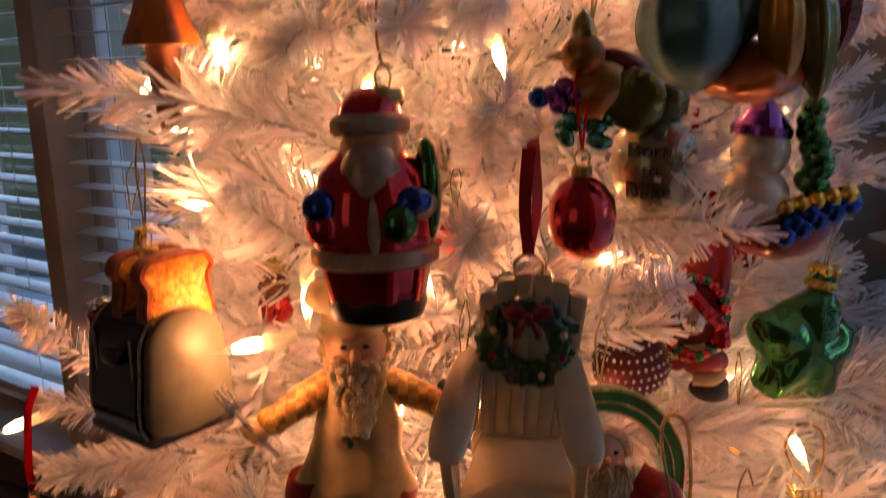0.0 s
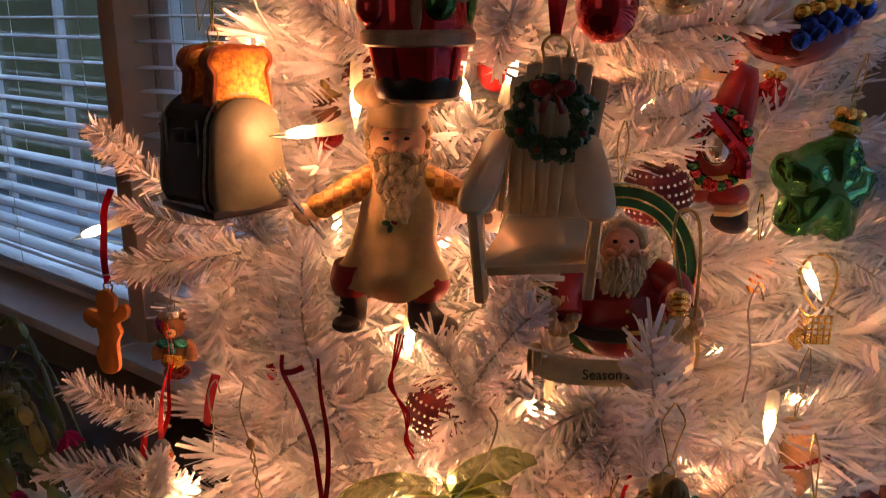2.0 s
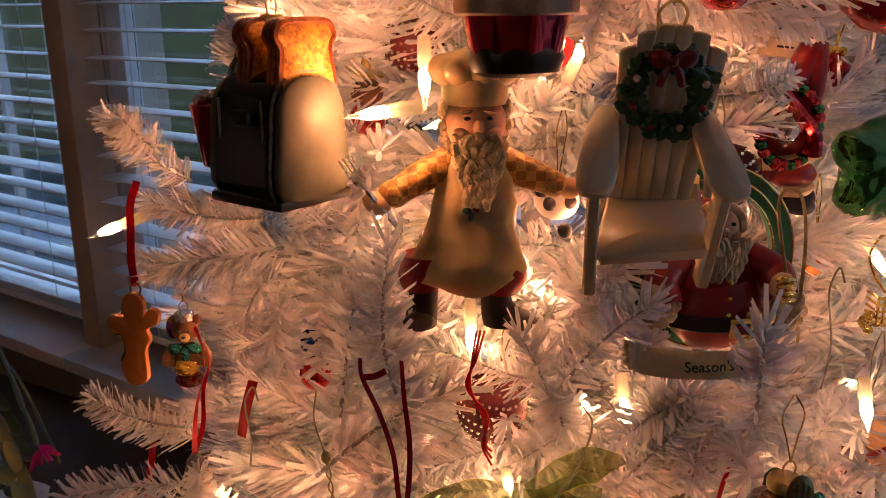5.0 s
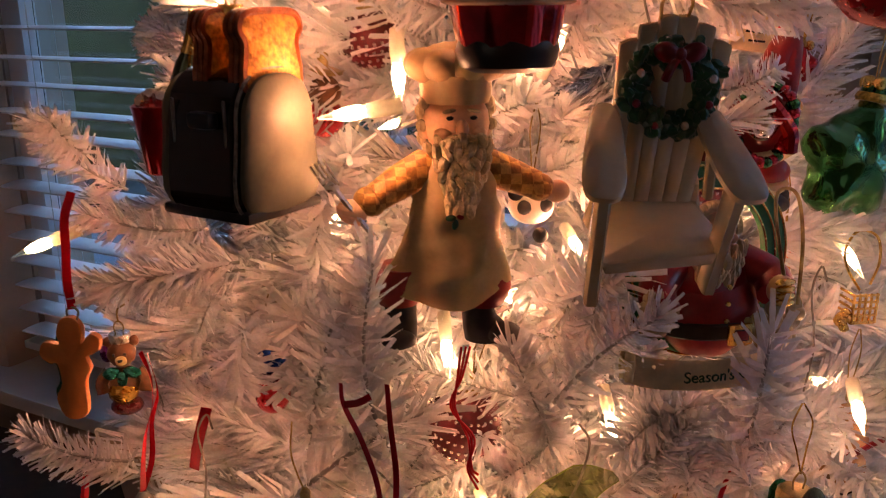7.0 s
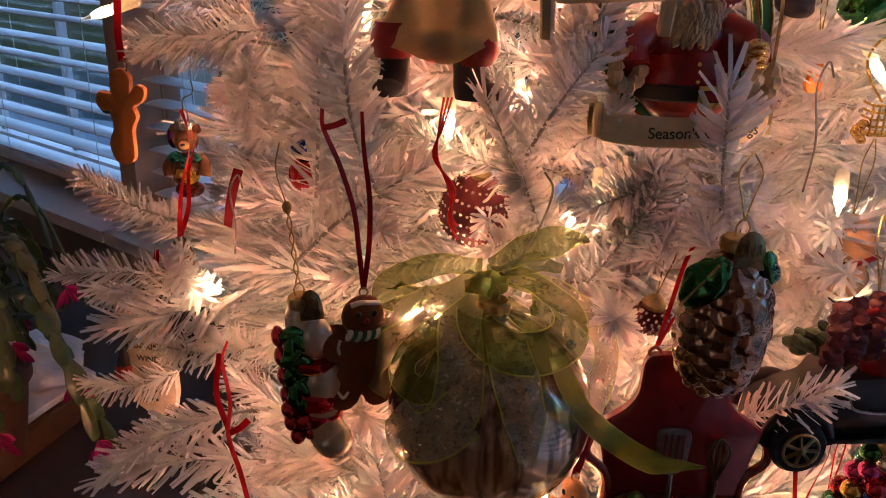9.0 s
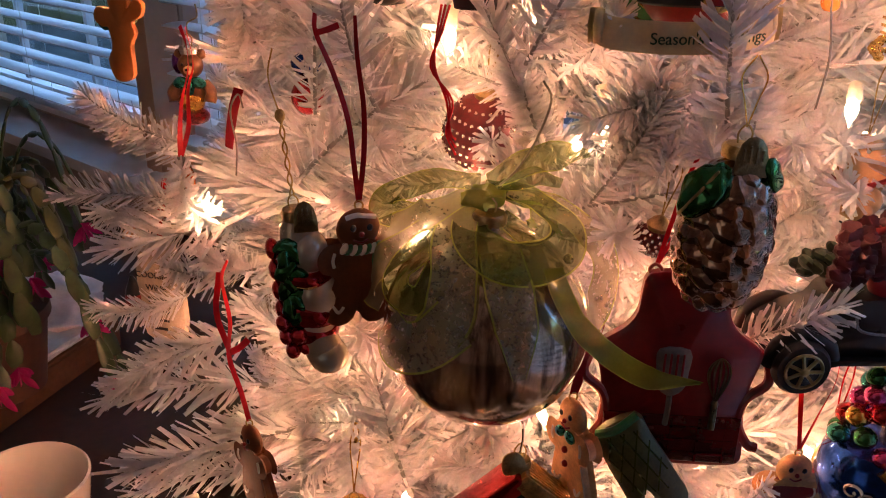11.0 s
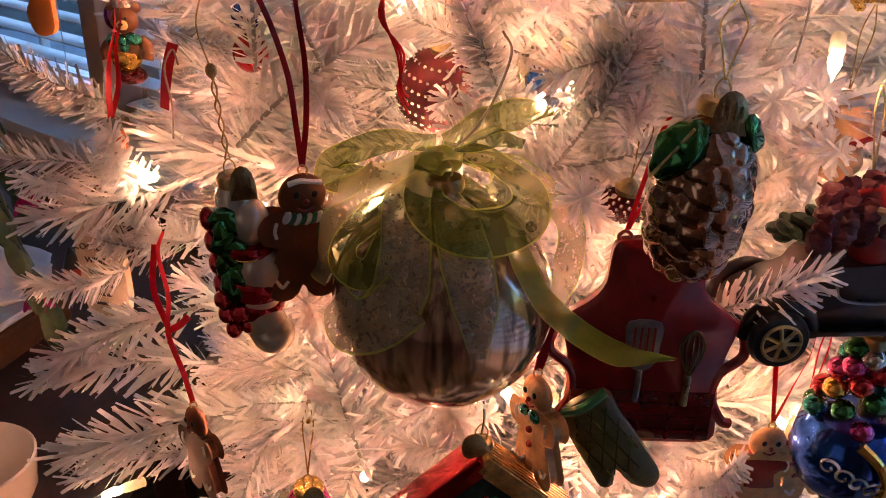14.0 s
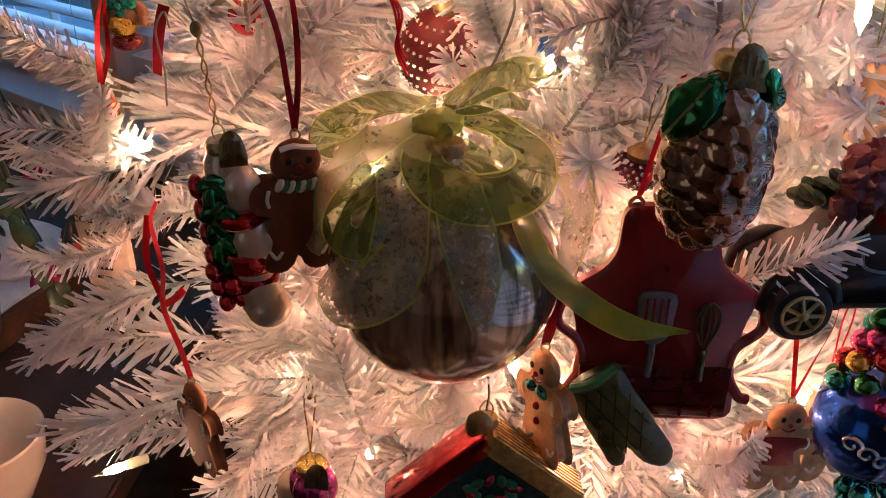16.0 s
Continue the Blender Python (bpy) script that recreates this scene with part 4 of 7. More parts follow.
for y, ang in ((-16, -3), (4, 4)):
    out = rounded([(-15, -12), (15, -12), (15, 8), (18, 14), (14, 20), (0, 21), (-14, 20), (-18, 14), (-15, 8)], 4)
    s = part("toast", slab(B(), out, 10, bevel=2.2, m=pose(2, y, 27, ang, 0, 0)), TOAST, t, "orange glittered slice of toast")
    rim = [(x * 1.01 + 2, y, z * 1.01 + 27) for x, z in out]
    bm = B()
    for k in (-3, 0, 3):
        tube(bm, [(x, yy + k, z) for x, yy, z in rim] + [(rim[0][0], y + k, rim[0][2])], 1.7, n=5, steps=1)
    part("crust", bm, CRUST, s)
cap(t, 50, 5.5, GOLD)
cord(t, (0, 0, 56), (4, 4, 100), BRASS, 0.5)

# bottle and tumbler ornament behind the toaster
t = hanging("ice_bucket_ornament", "glass ornament of a dark bottle in an ice bucket", at(-0.184, 0.448, 1.122))
part("bucket", lathe(B(), [(8, -34), (9, -33), (13.5, -2), (14, 0), (12.5, 0.5), (11, -3)], 24), F_RED, t, "tapered ruby red bucket")
for i in range(14):
    a = i * 2.4
    bm = ball(B(), (9 * math.cos(a) * (i / 14) ** 0.5, 9 * math.sin(a) * (i / 14) ** 0.5, 2 + (i % 4)), (4.2, 3.8, 3.6), rot=(i * 31, i * 17, 0), u=6, v=4)
    part("ice_cube", bm, F_SILVER, t, "silvery ice cube")
b = part("bottle", lathe(B(), [(6.5, -6), (7, 14), (6, 22), (3, 30), (2.8, 44), (3.3, 45), (3.3, 48)], 20, m=pose(10, 2, -2, 6, 14, 0)), mat("dark_green_bottle_glass", (0.02, 0.05, 0.02), 0.1, 0.6, 0.2, coat=1), t, "dark green bottle")
part("bottle_label", lathe(B(), [(7.2, 2), (7.2, 12)], 20, m=pose(10, 2, -2, 6, 14, 0)), PARCHMENT, b)
part("foil_neck", lathe(B(), [(4.4, 28), (3.3, 34), (3.2, 45), (3.6, 48.5), (0.02, 49)], 20, m=pose(10, 2, -2, 6, 14, 0)), GOLD, b, "gold foil neck")
cord(t, (16, 0, 52), (18, 6, 80), BRASS, 0.4)

# bearded cook
bm = B()
COOK = [CREAM, SKIN, IVORY, PLAID, RED, BOOT, SILVER, BLACK, DARK_GREEN]
loft(bm, [(25, 0, 13, 2, 8), (17, 0, 17, 0, 10.5), (4, -0.5, 19, -1, 11.5), (-10, -1.5, 21.5, -1.5, 12), (-23, -3, 24.5, -2, 12), (-36, -4.5, 28.5, -2, 12), (-46, -5, 31, -2, 12)], 40, 0, lambda x: 13 * ((x + 3) / 33) ** 2)
rough_up(bm, 2.4, 13)
rough_up(bm, 0.5, 4)
ball(bm, (0, 4, 8), (20, 13, 24), 3)
ball(bm, (0, 0, 37), (13.5, 12, 16), 1)
ball(bm, (0, -11.5, 36), (2.6, 3.2, 4), 1, u=10, v=8)
for sx in (-1, 1):
    ball(bm, (sx * 6.5, -8.5, 33.5), (4, 3.4, 3), 1, u=10, v=8)
    ball(bm, (sx * 4.6, -11.2, 40.5), (1.5, 0.9, 1.0), 7, u=8, v=6)
    ball(bm, (sx * 4.8, -10.8, 43.4), (2.8, 1.2, 0.9), 2, rot=(0, sx * 12, 0), u=8, v=6)
    ball(bm, (sx * 12, 0, 34), (2.6, 3, 4), 1, u=8, v=6)
    ball(bm, (sx * 4, -12, 31.5), (4.6, 2.2, 1.9), 2, rot=(0, sx * 18, 0), u=10, v=6)
rb = random.Random(3)
for i in range(64):   # curls of the beard and the hair
    f = i / 64
    a = (i * 2.4) % 6.28
    w = 14.5 * (1 - 0.6 * f)
    ball(bm, (w * math.sin(a) * rb.uniform(0.6, 1), -8.5 - 5 * abs(math.cos(a)) - 4 * f, 31 - 31 * f), (2.6, 2.6, 4.2), 2, rot=(rb.uniform(-25, 25), rb.uniform(-35, 35), 0), u=7, v=5)
for sx in (-1, 1):
    for i in range(7):
        ball(bm, (sx * (12.8 + (i % 2)), -1 + (i % 3) * 2, 46 - i * 3.3), (2.6, 3, 3), 2, u=7, v=5)
lathe(bm, [(13.2, 0), (14, 3), (14, 10), (14.5, 12)], 24, 0, Matrix.Translation((0, 1, 46)))
for i in range(9):   # the puffed crown of the hat
    a = 2 * math.pi * i / 9
    ball(bm, (12.5 * math.cos(a), 1 + 9 * math.sin(a), 62), (8.5, 7.5, 7.5), 0, u=10, v=8)
ball(bm, (0, 1, 65), (15, 11, 7), 0)
# arms, one with a fork
tube(bm, [(-13, 2, 17), (-26, -3, 12), (-38, -8, 6)], 9.0, 3, n=12, taper=0.72)
ball(bm, (-40, -8.5, 5), (7.6, 7, 6.4), 3, rot=(0, 28, 0))
ball(bm, (-48, -10, 1), (7, 5.6, 5.4), 1, rot=(0, 25, 0))
for k in range(4):
    ball(bm, (-52 + k * 1.6, -13.6, 3.4 - k * 2.0), (3.2, 2.4, 1.6), 1, rot=(0, 20, 0), u=8, v=6)
tube(bm, [(-38, -13.5, -11), (-48, -14, 2), (-55, -14, 12)], 1.4, 6, n=6)
ball(bm, (-56.5, -14, 14), (3.4, 1.4, 4.2), 6, rot=(0, -35, 0), u=10, v=6)
for k in (-3, -1, 1, 3):
    tube(bm, [(-57 + k * 0.75, -14, 15 + k * 0.55), (-60.5 + k * 0.8, -14, 20.5 + k * 0.6), (-62.5 + k * 0.85, -13.6, 24 + k * 0.6)], 0.6, 6, n=5)
tube(bm, [(13, 2, 17), (26, 0, 12), (37, -4, 8)], 9.0, 3, n=12, taper=0.72)
ball(bm, (38, -4, 7), (7, 7, 6.4), 3)
ball(bm, (46, -5, 5), (6, 5.4, 5.2), 1)
# legs and boots
loft(bm, [(-28, -25, 11, 2, 12), (-38, -27, 11.5, 2, 12.5), (-45.5, -27, 9.5, 2, 10.5)], 24, 4)
loft(bm, [(-34, 14, 12, 3, 12), (-42, 15, 12, 3, 12.5), (-49, 14, 9.5, 3, 10.5)], 24, 4)
loft(bm, [(-44, -26, 7.6, 2, 8.6), (-52, -26, 7.4, 1, 8.6), (-58, -27, 8, -2, 11), (-63.5, -27, 7.6, -2, 10.5)], 24, 5)
ball(bm, (-29, -10, -59.5), (8, 8, 4.6), 5)
loft(bm, [(-47, 11, 8, 3, 8.6), (-54, 11.5, 8, 2, 8.6), (-60, 14, 10.5, 0, 9.5), (-66, 15, 10.5, 0, 9)], 24, 5)
ball(bm, (22, -5, -62.5), (10, 8.5, 5.6), 5, rot=(0, 10, 20))
for v in bm.verts:   # a large head, as such figurines have
    if v.co.z > 26:
        k = 1 + 0.13 * min(1.0, (v.co.z - 26) / 8)
        v.co = Vector((v.co.x * k, v.co.y * k, v.co.z))
# holly on the apron
for k, (x, z) in enumerate(((-6, -2), (-2, -1), (-4, -5))):
    ball(bm, (x, -18.0, z), (2.4, 0.8, 1.5), 4 if k == 1 else 8, rot=(0, k * 50, 0), u=8, v=6)
m = at(-0.045, 0.385, 1.082, 4)
single("cook_figurine", bm, COOK, m, "bearded cook figurine in a cream apron with a fork", "figurine", G)
t = hanging("pull_string", "twisted red pull string hanging under the cook figurine", Matrix.Translation((-0.043, 0.366, 1.02)), "string")
bm = B()
for k in range(3):
    tube(bm, [(k * 2 - 2, 0, 0), (-4 + k, -2, -14), (-5 - k, 0, -30), (1 + k * 1.5, -1, -46), (3 - k, 0, -62), (6, 0, -66 - 4 * k)], 0.65, n=5)
part("thread", bm, RIBBON, t)

# white slatted garden chair with a wreath
t = hanging("garden_chair_ornament", "white slatted garden chair ornament with a green wreath on its back", at(0.030, 0.325, 1.099, -6, 22, 1))
for i in range(6):
    e = i - 2.5
    xb, xt, h = e * 5.9 - 2, e * 7.3 + 2, 68 - 1.6 * e ** 2
    out = [(xb - 2.93, -10), (xb + 2.93, -10), (xt + 3.62, h - 1.2 - 0.5 * e), (xt + 3.2, h - 0.4 - 0.4 * e), (xt, h), (xt - 3.2, h - 0.4 + 0.4 * e), (xt - 3.62, h - 1.2 + 0.5 * e)]
    part("back_slat", slab(B(), out, 4, bevel=0.6, m=pose(0, 18, -8, -14, 0, 0)), WHITE, t)
part("back_rail", box(B(), (0, 22.5, 2), (30, 3, 6), rot=(-14, 0, 0), bevel=1), WHITE, t)
part("back_rail", box(B(), (0, 31, 36), (37, 3, 6), rot=(-14, 0, 0), bevel=1), WHITE, t)
seat = [(-26, -24), (22, -16), (25, -12), (22, 0), (16, 20), (-19, 20), (-24, -4), (-28, -20)]
part("seat", slab(B(), seat, 4.2, bevel=1.2, m=pose(0, 0, -18, -88, 0, 0)), WHITE, t, "smooth white seat")
part("seat_front", box(B(), (-2, -19.2, -20.4), (47, 3.4, 6), rot=(6, 0, 9), bevel=1.2), WHITE, t)
for sx in (-1, 1):
    arm = rounded([(-6.5, -25), (0, -28), (6.5, -25), (8, -8), (4.6, 23), (-4.6, 23), (-8, -8)], 4)
    part("armrest", slab(B(), arm, 4.5, bevel=1.4, m=pose(sx * 23 - 4, -1, 19, -80, 0, sx * 8)), WHITE, t)
    part("leg", slab(B(), [(-4.6, -39), (4.2, -39), (5.6, 14), (-5.6, 14)], 5.5, bevel=1.2, m=pose(sx * 25.5 - 4, -17 + sx * 4, 0, 2, 0, 94 * sx)), WHITE, t)
    part("leg", slab(B(), [(-4, -20), (4, -20), (4, 4), (-4, 4)], 4.5, bevel=1.2, m=pose(sx * 19, 23, -14, -12, 0, 80 * sx)), WHITE, t)
    part("arm_post", slab(B(), [(-3.5, -34), (3.5, -34), (3.5, 4), (-3.5, 4)], 4, bevel=1, m=pose(sx * 20.5, 19, 19, -6, 0, 84 * sx)), WHITE, t)
    part("side_rail", box(B(), (sx * 21.5, 0, -21.5), (3, 40, 5), rot=(2, 0, sx * 9), bevel=1), WHITE, t)
wr = new("wreath")
wr.parent = t
wr.matrix_basis = pose(0, 0.0215, 0.034, -14, 0, 0)
tagged(wr, "glossy dark green wreath with a red bow")
bm = B()
rb = random.Random(8)
for i in range(150):
    a = 2 * math.pi * i / 150
    q = 14.8 + rb.uniform(-5, 5)
    ball(bm, (q * math.cos(a), -2.0 - rb.uniform(0, 4.5), q * math.sin(a)), (3.2, 2.2, 1.9), rot=(rb.uniform(0, 180), rb.uniform(0, 180), 0), u=6, v=4)
part("foliage", bm, DARK_GREEN, wr)
bm = B()
for sx in (-1, 1):
    ball(bm, (sx * 5, -8, 14.5), (5.2, 2.6, 3.8), rot=(0, -sx * 18, 0))
    tube(bm, [(0, -8, 14), (sx * 3, -9, 9), (sx * 4.5, -8, 4)], 1.7, n=6)
ball(bm, (0, -9, 14), (2.4, 2, 2.4))
part("bow", bm, DEEP_RED, wr, "dark red bow")
for k in range(8):
    a = k * 0.8 + 0.3
    part("berry", ball(B(), (15 * math.cos(a), -7, 15 * math.sin(a)), 1.7, u=8, v=6), DEEP_RED if k % 3 else PEARL, wr)
part("hanger", tube(B(), [(-5, 33, 56), (-5.5, 32, 64), (0, 31, 69), (5.5, 32, 64), (5, 33, 56)], 0.7, n=6), BRASS, t, "bent wire hanger")
strap = B()
strip(strap, [(0, 31, 68), (-1.5, 26, 90), (-1, 14, 112), (0, 8, 128)], 4.6, (1, 0, 0))
strip(strap, [(0, 32, 68), (3, 32, 90), (2, 26, 112), (1, 14, 128)], 4.6, (0.8, 0.5, 0))
part("ribbon", strap, DARK_RIBBON, t, "wine red satin ribbon")

# green hoop with a seated bearded figure and a banner
t = hanging("hoop_ornament", "green hoop ornament with a bearded figure and a greeting banner", at(0.068, 0.366, 1.047, 6))
def annulus(r0, r1, thick):
    """A flat ring that faces the room, slightly taller than wide."""
    bm = B()
    rows = [[bm.verts.new((r * math.cos(a), 4 + y, 8 + 1.1 * r * math.sin(a))) for r, y in ((r0, -thick), (r1, -thick), (r1, thick), (r0, thick))] for a in [2 * math.pi * i / 56 for i in range(56)]]
    for i in range(56):
        p, q = rows[i], rows[(i + 1) % 56]
        for k in range(4):
            bm.faces.new((p[k], q[k], q[(k + 1) % 4], p[(k + 1) % 4]))
    bmesh.ops.recalc_face_normals(bm, faces=bm.faces)
    return bm


part("hoop", annulus(31, 42, 2.2), GREEN, t, "flat dark green hoop with gold lines")
for r in (31.4, 36, 41.4):
    part("gold_line", tube(B(), [(r * math.cos(a), 1.6, 8 + 1.1 * r * math.sin(a)) for a in [2 * math.pi * i / 48 for i in range(49)]], 0.55, n=5, steps=1), GOLD, t)
bm = B()
FIG = [RED, SKIN, IVORY, BOOT, GOLD, CREAM, BRASS]
ball(bm, (3, 2, -16), (25, 18, 22), 0)
ball(bm, (1, 2, 0), (20, 14, 18), 0)
rough_up(bm, 1.6, 12)
ball(bm, (0, -2, 24), (10.5, 10, 12), 1)
ball(bm, (0, -12, 24), (2.2, 2.4, 2.8), 1, u=8, v=6)
for sx in (-1, 1):
    ball(bm, (sx * 4, -10.6, 28), (1.4, 0.9, 1.0), 3, u=8, v=6)
    ball(bm, (sx * 5.5, -9.2, 22), (3.4, 3, 2.6), 1, u=8, v=6)
for i in range(70):
    f = i / 70
    a = i * 2.4
    ball(bm, ((14 - 5 * f) * math.sin(a) * 0.9, -9 - 5 * abs(math.cos(a)) * (1 - 0.2 * f), 19 - 16 * f), (1.7, 1.9, 4.0), 2, rot=(rb.uniform(-15, 15), rb.uniform(-25, 25), 0), u=6, v=5)
for i in range(20):
    a = math.pi * i / 19
    ball(bm, (11 * math.cos(a), -4, 25 + 10.5 * math.sin(a)), (3, 4, 3), 2, u=7, v=5)
lathe(bm, [(24.5, -4), (25.8, -3), (25.8, 3), (24.5, 4)], 28, 3, pose(3, 2, -20) @ Matrix.Diagonal((1, 0.72, 1, 1)))
box(bm, (8, -19.5, -20), (12, 2.5, 10), 4, bevel=1)
box(bm, (8, -20.5, -20), (7, 2, 5.5), 3, bevel=0.5)
tube(bm, [(-15, 2, 8), (-27, -6, 0), (-28, -14, -9)], 8.5, 0, n=12)
tube(bm, [(18, 2, 8), (29, -6, 2), (27, -15, -4)], 8.5, 0, n=12)
for sx, z in ((-30, -9), (33, -14)):
    for i in range(9):
        a = i * 0.7
        ball(bm, (sx + 6 * math.cos(a), -14 + 1 * math.sin(i), z + 7.5 * math.sin(a)), (4.2, 5, 4.2), 2, u=7, v=5)
ball(bm, (27, -18, -1), (6.5, 5, 7), 1)
for k in range(4):
    ball(bm, (26 + k * 0.2, -22.5, 4 - k * 3.2), (5.2, 2.6, 1.7), 4 if k < 9 else 1, u=8, v=6)
for k in range(14):
    ball(bm, (18 + rb.uniform(-7, 7), -19 + rb.uniform(-2, 2), -20 + rb.uniform(-8, 8)), (2.2, 1.6, 4), 6, rot=(0, rb.uniform(-60, 60), 0), u=6, v=4)
for k in range(3):
    ball(bm, (2, -17.5, 2 - 8 * k), 1.3, 4, u=8, v=6)
fig = part("bearded_figurine", bm, FIG, t, "bearded figure in a red belted coat")
bn = part("banner", strip(B(), [(-42, -12, -33), (-36, -17, -35), (-20, -22, -36), (0, -24.5, -36), (20, -22, -35), (36, -16, -32)], 14.5, (0, 0, 1), thick=1.4, steps=5), PARCHMENT, t, "ivory banner with green lettering")
for sx, x, z in ((-1, -42, -32), (1, 37, -31)):
    sc = [(x + sx * 4 * math.cos(a) * (1 - 0.08 * i), -13 + 4.2 * math.sin(a) * (1 - 0.08 * i), z - 0.5) for i, a in enumerate([k * 0.8 for k in range(11)])]
    part("scroll_end", strip(B(), sc, 15.5, (0, 0, 1), thick=1.2, steps=2), PARCHMENT, bn)
words = text_bm("Season's Greetings", 7.4, 0.3)
bmesh.ops.scale(words, vec=(0.94, 1, 1), verts=words.verts)
for v in words.verts:
    v.co = Vector((v.co.x + 6, -26.3 + v.co.y + 0.0058 * (v.co.x + 6) ** 2, v.co.z - 35.8 + 0.03 * v.co.x))
part("lettering", words, DARK_GREEN, bn, "green serif lettering")
part("wire_loop", tube(B(), [(30, -20, -6), (24, -14, 30), (28, -8, 42), (36, -10, 40), (37, -16, 20), (35, -20, -8)], 0.9, n=6), BRASS, t)
cord(t, (0, 4, 52), (4, 14, 84), BRASS, 0.5)

# large mercury-glass ball with an organza bow
t = hanging("mercury_ball_ornament", "large worn mercury glass ball with a sheer lime bow", at(-0.0175, 0.327, 0.872))
part("ball", ball(B(), (0, 0, 0), (51, 51, 51.5), u=48, v=32), MERCURY, t, "streaked mercury glass ball")
cap(t, 58, 8, BRASS, 8)
part("neck", lathe(B(), [(9, 49), (8, 53), (7, 57)], 24), SILVER, t)
UP, OUT = Vector((0, 0.42, 0.9075)), Vector((0, -0.9075, 0.42))   # the ball as seen from somewhat above


def draped(x, u, g, w=None):
    """A point g outside the ball, x across and u up it; w sets how far it stands forward where it leaves the ball."""
    r = 51.5 + g
    w = max(r * r - x * x - u * u, 0.0) ** 0.5 if w is None else w
    return Vector((x, 0, 0)) + UP * u + OUT * w


def organza(points, widths):
    """A sheer ribbon that lies flat over the ball, with a soft ripple and folded edges."""
    bm = B()
    path = smooth_path([draped(*p) for p in points], 8)
    rows = []
    for i, p in enumerate(path):
        d = (path[min(i + 1, len(path) - 1)] - path[max(i - 1, 0)]).normalized()
        g = i / (len(path) - 1) * (len(widths) - 1)
        k = min(int(g), len(widths) - 2)
        w = widths[k] + (widths[k + 1] - widths[k]) * (g - k)
        face = (p.normalized() + OUT).normalized()
        side = d.cross(face).normalized()
        rows.append([bm.verts.new(p + side * w * f + face * (0.9 * math.sin(i * 0.55 + 5 * f) + 2.2 * f * f)) for f in (-0.5, -0.46, -0.2, 0.1, 0.3, 0.46, 0.5)])
    for a, b in zip(rows, rows[1:]):
        for q in range(6):
            f = bm.faces.new((a[q], a[q + 1], b[q + 1], b[q]))
            f.material_index = 1 if q in (0, 5) else 0
    return bm


bow = new("bow")
bow.parent = t
tagged(bow, "sheer lime and pale green organza bow")
EDGE = sheer("organza_ribbon_edge", (0.34, 0.40, 0.07), 0.25, 0.4, 0.35, 0.4)
for pts, w, ma in (
    ([(-6, 70, 4), (-26, 70, 8), (-48, 64, 6), (-54, 56, 5), (-40, 52, 2), (-10, 62, 2)], [9, 14, 16, 15, 14, 9], ORGANZA),
    ([(-8, 66, 4), (-28, 52, 12), (-48, 44, 14), (-62, 38, 10)], [9, 16, 18, 13], ORGANZA_PALE),
    ([(-30, 42, 8), (-50, 28, 10), (-58, 16, 8), (-48, 9, 4)], [12, 16, 16, 9], ORGANZA_PALE),
    ([(-12, 58, 3), (-24, 40, 6), (-39, 26, 7), (-40, 14, 6), (-29, 11, 5), (-22, 26, 3)], [9, 12, 12, 11, 11, 9], ORGANZA),
    ([(-6, 62, 3), (-15, 44, 5), (-14, 22, 5), (-15, 6, 5), (-20, -4, 5)], [10, 17, 18, 19, 19], ORGANZA_PALE),
    ([(-12, 2, 7), (-24, -8, 8), (-36, -10, 8), (-44, 0, 6)], [20, 19, 20, 13], ORGANZA_PALE),
    ([(-4, 68, 5), (16, 64, 10), (33, 53, 13), (36, 39, 12), (24, 30, 10), (6, 30, 8), (-7, 40, 6), (-9, 52, 4), (-2, 64, 3)], [9, 13, 15, 16, 17, 17, 15, 13, 9], ORGANZA),
    ([(2, 66, 3), (22, 60, 6), (26, 50, 6), (18, 44, 4), (4, 52, 3)], [8, 12, 12, 11, 8], ORGANZA),
    ([(30, 28, 7), (36, 12, 9), (45, 0, 10), (57, -10, 0, 24), (76, -20, 0, 26), (100, -21, 0, 28)], [11, 11, 12, 13, 12, 1.5], ORGANZA_TAIL),
    ([(6, 34, 4), (11, 16, 5), (15, 0, 5), (17, -22, 5)], [16, 18, 16, 5], ORGANZA_PALE),
    ([(8, 66, 3), (32, 58, 8), (50, 46, 6), (58, 28, 4), (54, 10, 3), (49, -4, 2)], [9, 15, 17, 17, 15, 7], ORGANZA_PALE),
    ([(-2, 70, 0, 4), (14, 78, 0, 6), (30, 84, 0, 4), (47, 86, 0, 2)], [10, 15, 17, 5], ORGANZA),
    ([(4, 68, 0, 2), (20, 72, 0, 6), (34, 70, 0, 8)], [8, 13, 5], ORGANZA),
):
    part("bow_loop", organza(pts, [k * (0.9 if ma is ORGANZA_TAIL else 1.22) for k in w]), [ma, EDGE], bow)
knot = rough_up(ball(B(), (-4, 8, 63), (12, 9, 5), u=24, v=16), 3.0, 5)
part("knot", knot, [EDGE], bow, "tight olive knot")
part("bead", ball(B(), draped(38, 33, 3), 2.6), SILVER, bow, "small grey pearl bead")
part("hook", tube(B(), [(4, 6, 70), (12, 8, 78), (20, 8, 92), (26, 12, 110), (22, 16, 118)], 0.6, n=5), STEEL, t, "bent wire hook")

